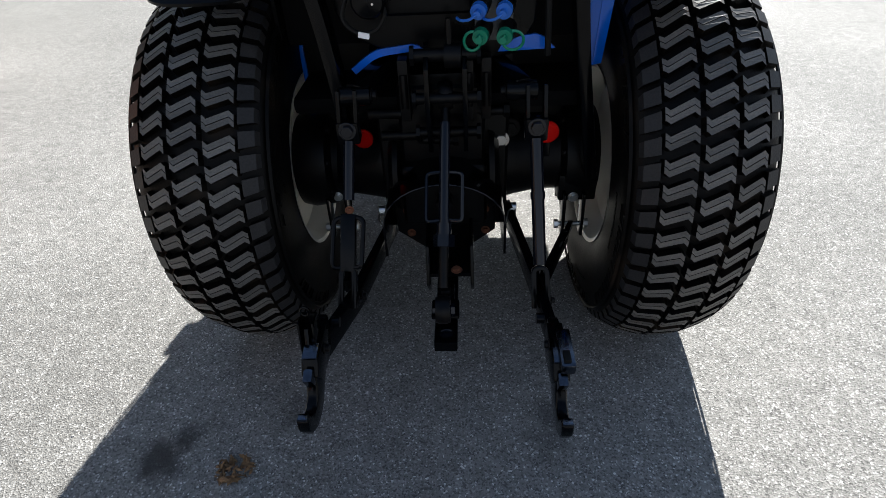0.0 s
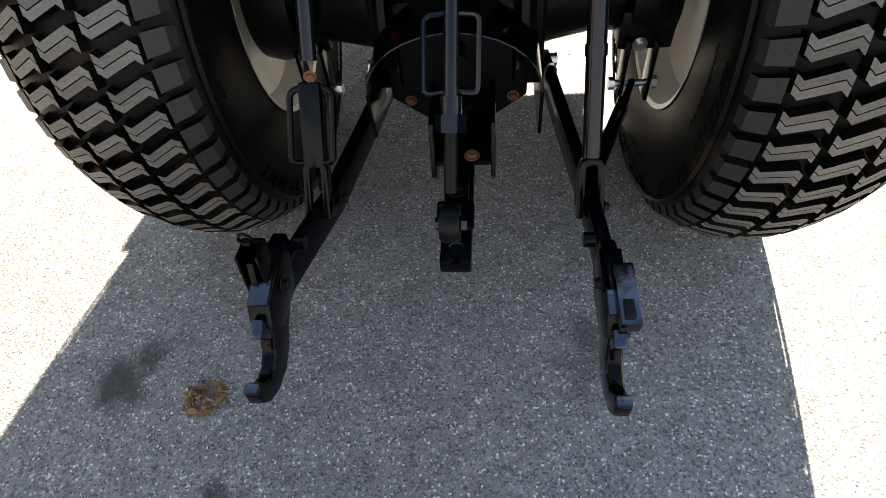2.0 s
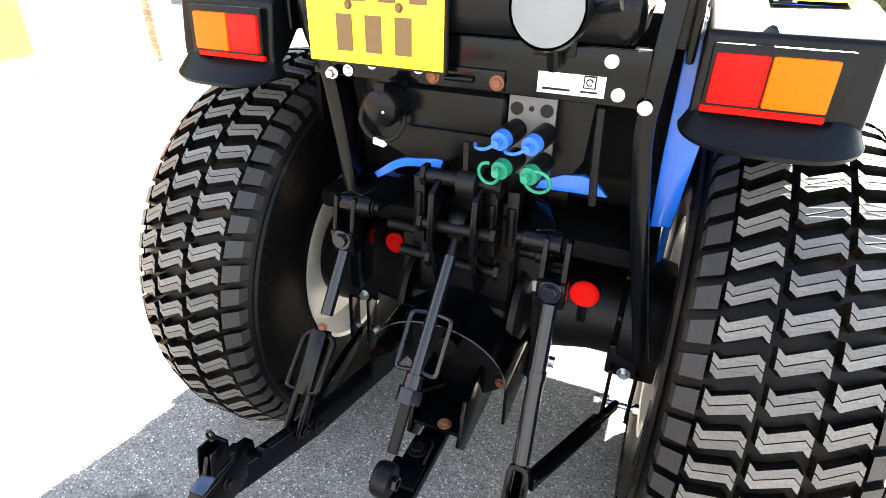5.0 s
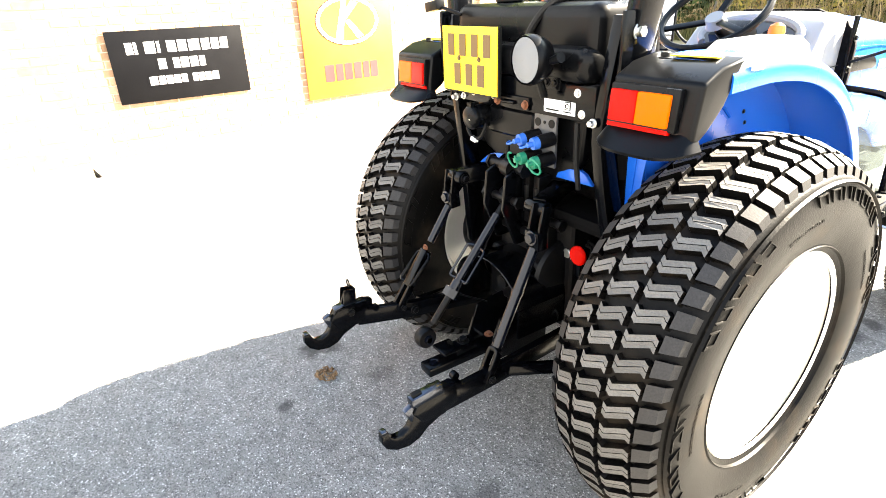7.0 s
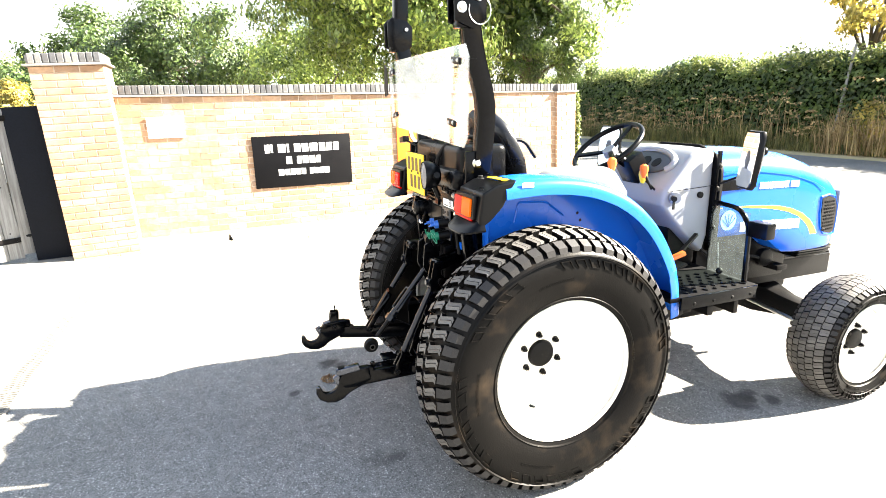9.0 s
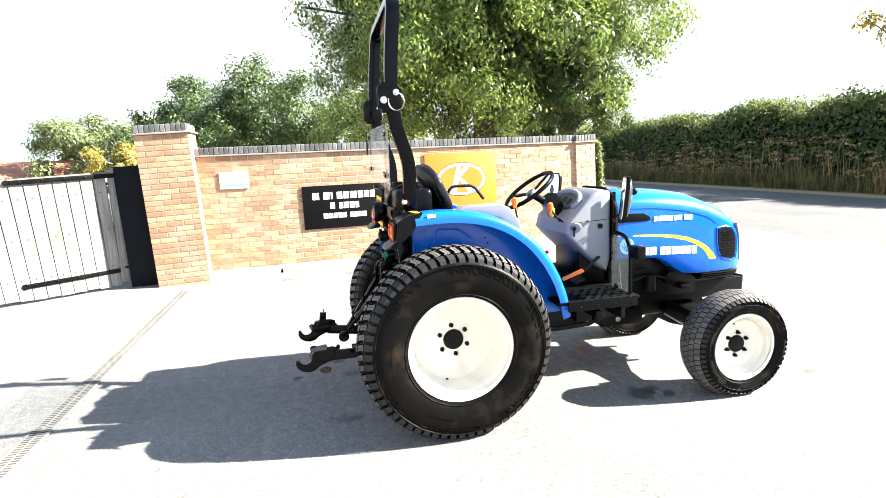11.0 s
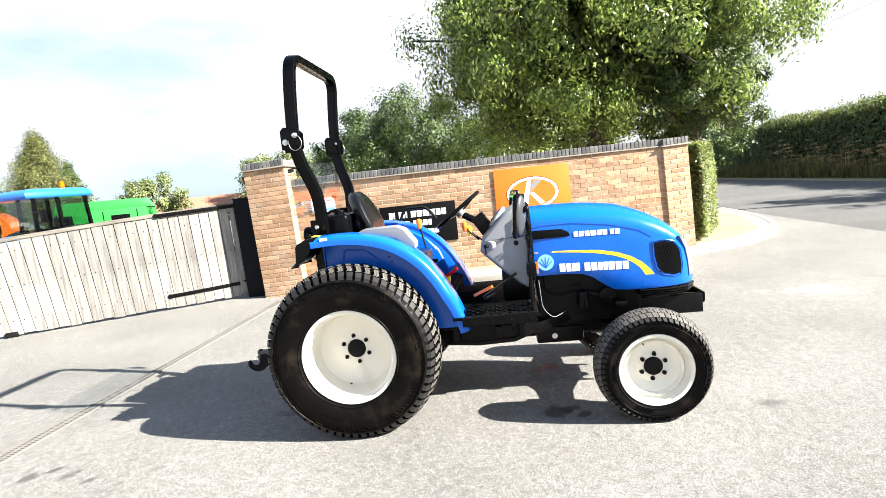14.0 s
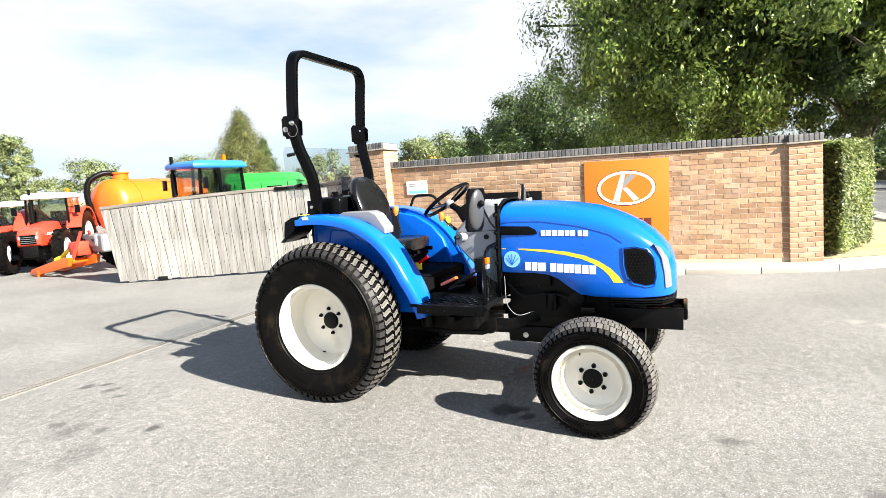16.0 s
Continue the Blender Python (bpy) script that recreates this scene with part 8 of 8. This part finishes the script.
farm_tractor(pose(-6.65, -8.46, 0, 0, 0, -100) @ Matrix.Scale(0.9, 4), ROOFBLUE, ROOFBLUE, "blue cab tractor with grey front weight, parked behind the gate", True, 0.82, 0.50, ext=0.02)
farm_tractor(pose(-4.8, -11.95, 0, 0, 0, -48) @ Matrix.Scale(0.68, 4), RED, ROOFWHITE, "red cab tractor with white roof parked in the yard", False, 0.98, 0.70)
farm_tractor(pose(-5.0, -14.0, 0, 0, 0, -48) @ Matrix.Scale(0.62, 4), RED, ROOFWHITE, "red cab tractor with pale wheels parked in the yard", False, 0.98, 0.72)
# tanker
tk = thing("slurry_tanker", "bright orange slurry tanker behind the parked tractors", "tanker", at=pose(-8.7, -13.3, 0, 0, 0, -87) @ Matrix.Scale(0.9, 4))
barrel = part("barrel", G().lathe([(-2.1, 0.0005), (-2.08, 0.35), (-1.98, 0.65), (-1.85, 0.80), (-1.7, 0.86), (1.7, 0.86), (1.85, 0.80), (1.98, 0.65), (2.08, 0.35), (2.1, 0.0005)], 40), TANKER, tk, "bright orange steel barrel", at=pose(0, 0, 1.52, 0, 0, 90))
for x in (-1.2, 0.0, 1.2):
    part("barrel_band", G().lathe([(x - 0.03, 0.86), (x - 0.03, 0.875), (x + 0.03, 0.875), (x + 0.03, 0.86)], 40), TANKER, barrel)
part("filler_hatch", G().cyl((0, 1.25, 2.36), (0, 1.25, 2.55), 0.24, n=20).cyl((0, 1.25, 2.55), (0, 1.25, 2.6), 0.28, n=20), TANKER, tk)
part("suction_arm", G().tube(rounded([(0.3, 1.9, 0.9), (0.45, 2.2, 1.7), (0.4, 2.15, 2.35), (0.15, 1.7, 2.62), (0, 1.2, 2.5)], 0.35), 0.09, 12), IRON, tk)
part("tanker_mark", G().box((0.845, 1.3, 1.60), (0.02, 0.26, 0.22)).box((0.84, 1.3, 1.30), (0.02, 0.14, 0.24)), WHITE, tk)
part("tanker_mark_inset", G().box((0.857, 1.3, 1.60), (0.006, 0.22, 0.18)), TANKER, tk)
part("tanker_frame", G().box((0, 0.4, 0.58), (0.7, 4.6, 0.18)).box((0, 2.9, 0.55), (0.18, 1.2, 0.16)), TANKER, tk, bevel=0.02)
part("drawbar_stand", G().bar([(0, 2.6, 0.55), (0, 2.7, 0.02)], 0.12, 0.12).box((0, 2.7, 0.02), (0.3, 0.3, 0.03)), TANKER, tk)
part("axle_beam", G().cyl((-0.9, -0.4, 0.65), (0.9, -0.4, 0.65), 0.08, n=12), IRON, tk)
for s in (1, -1):
    far_wheel(tk, s * 0.95, -0.4, 0.65, 0.45, 0.5, TANKER, "orange tanker wheel")
# orange implement in front of the red tractor
imp = thing("orange_implement", "orange tractor implement with a low frame, standing in the yard", "implement", at=pose(-3.15, -9.6, 0, 0, 0, -3) @ Matrix.Scale(0.8, 4))
part("side_beam", G().prism([(-1.0, 0.05), (-0.7, 0.02), (0.8, 0.30), (0.9, 0.52), (0.6, 0.52), (-0.9, 0.18)], -0.05, 0.05), TANKER, imp, bevel=0.01)
part("far_beam", G().prism([(-1.0, 0.05), (-0.7, 0.02), (0.8, 0.30), (0.9, 0.52), (0.6, 0.52), (-0.9, 0.18)], -0.75, -0.65), TANKER, imp, bevel=0.01)
part("cross_tube", G().cyl((-0.7, 0.4, 0.38), (0.0, 0.4, 0.38), 0.07, n=14), TANKER, imp)
part("cross_tube", G().cyl((-0.7, -0.5, 0.16), (0.0, -0.5, 0.16), 0.05, n=12), TANKER, imp)
part("gearbox", G().box((-0.5, 0.5, 0.70), (0.42, 0.40, 0.36)).cyl((-0.5, 0.2, 0.72), (-0.5, 0.05, 0.72), 0.10, n=16), RED, imp, "red cast gearbox", bevel=0.04)
part("shaft", G().cyl((-0.5, 0.05, 0.72), (-0.6, -0.75, 0.35), 0.05, n=14), GUARD_Y, imp, "yellow shaft guard")
part("shaft_bell", G().cyl((-0.58, -0.62, 0.41), (-0.61, -0.80, 0.33), 0.06, 0.12, 16), GUARD_Y, imp)
for x in (-0.2, -0.8):
    part("mast", G().bar([(x, 0.6, 0.45), (x + (0.2 if x < -0.5 else -0.2), 0.75, 1.15)], 0.05, 0.07, (0, 1, 0)), RED, imp)
part("prop_stand", G().bar([(0.0, -0.55, 0.16), (0.0, -0.6, 0.0)], 0.14, 0.08), TANKER, imp)
# green trailed machine behind the blue cab
gm = thing("green_baler", "boxy bright green farm machine behind the gate", "farm machine", at=pose(-9.75, -9.5, 0, 0, 0, 24) @ Matrix.Scale(0.88, 4))
part("body", G().box((0, 0, 1.45), (1.6, 2.3, 1.3)), GREEN, gm, bevel=0.06)
part("hood", G().prism([(-1.3, 2.08), (1.2, 2.08), (1.0, 2.36), (-1.2, 2.40)], -0.7, 0.7), GREEN, gm, bevel=0.04)
for y in (-0.9, 0.0, 0.9):
    part("panel_seam", G().box((0.803, y, 1.5), (0.012, 0.02, 1.1)), INK, gm)
part("vent_panel", G().box((0.805, 0.45, 1.75), (0.014, 0.5, 0.35)), IRON, gm, bevel=0.004)
part("machine_frame", G().box((0, 0.2, 0.68), (1.2, 3.4, 0.2)), IRON, gm)
for s in (1, -1):
    far_wheel(gm, s * 0.95, -0.2, 0.55, 0.38, 0.5, GUARD_Y, "yellow machine wheel")
# low building roof behind the gate
ROOFT = surface("red_clay_roof", (0.36, 0.16, 0.10), 0.9, vary=0.2, scale=2, fine=30, bump=0.4)
sh = thing("farm_shed", "low farm shed with a red-brown roof in the distance", "shed", at=pose(-30, -17.5, 0, 0, 0, 100))
part("wall", G().box((0, 0, 0.75), (9.0, 4.0, 1.5)), BLOCK, sh)
part("roof", G().prism([(-2.4, 1.45), (0, 2.28), (2.4, 1.45), (2.4, 1.55), (0, 2.40), (-2.4, 1.55)], -4.8, 4.8), ROOFT, sh)
part("door", G().box((0.0, -2.01, 0.70), (1.4, 0.04, 1.3)), IRON, sh)
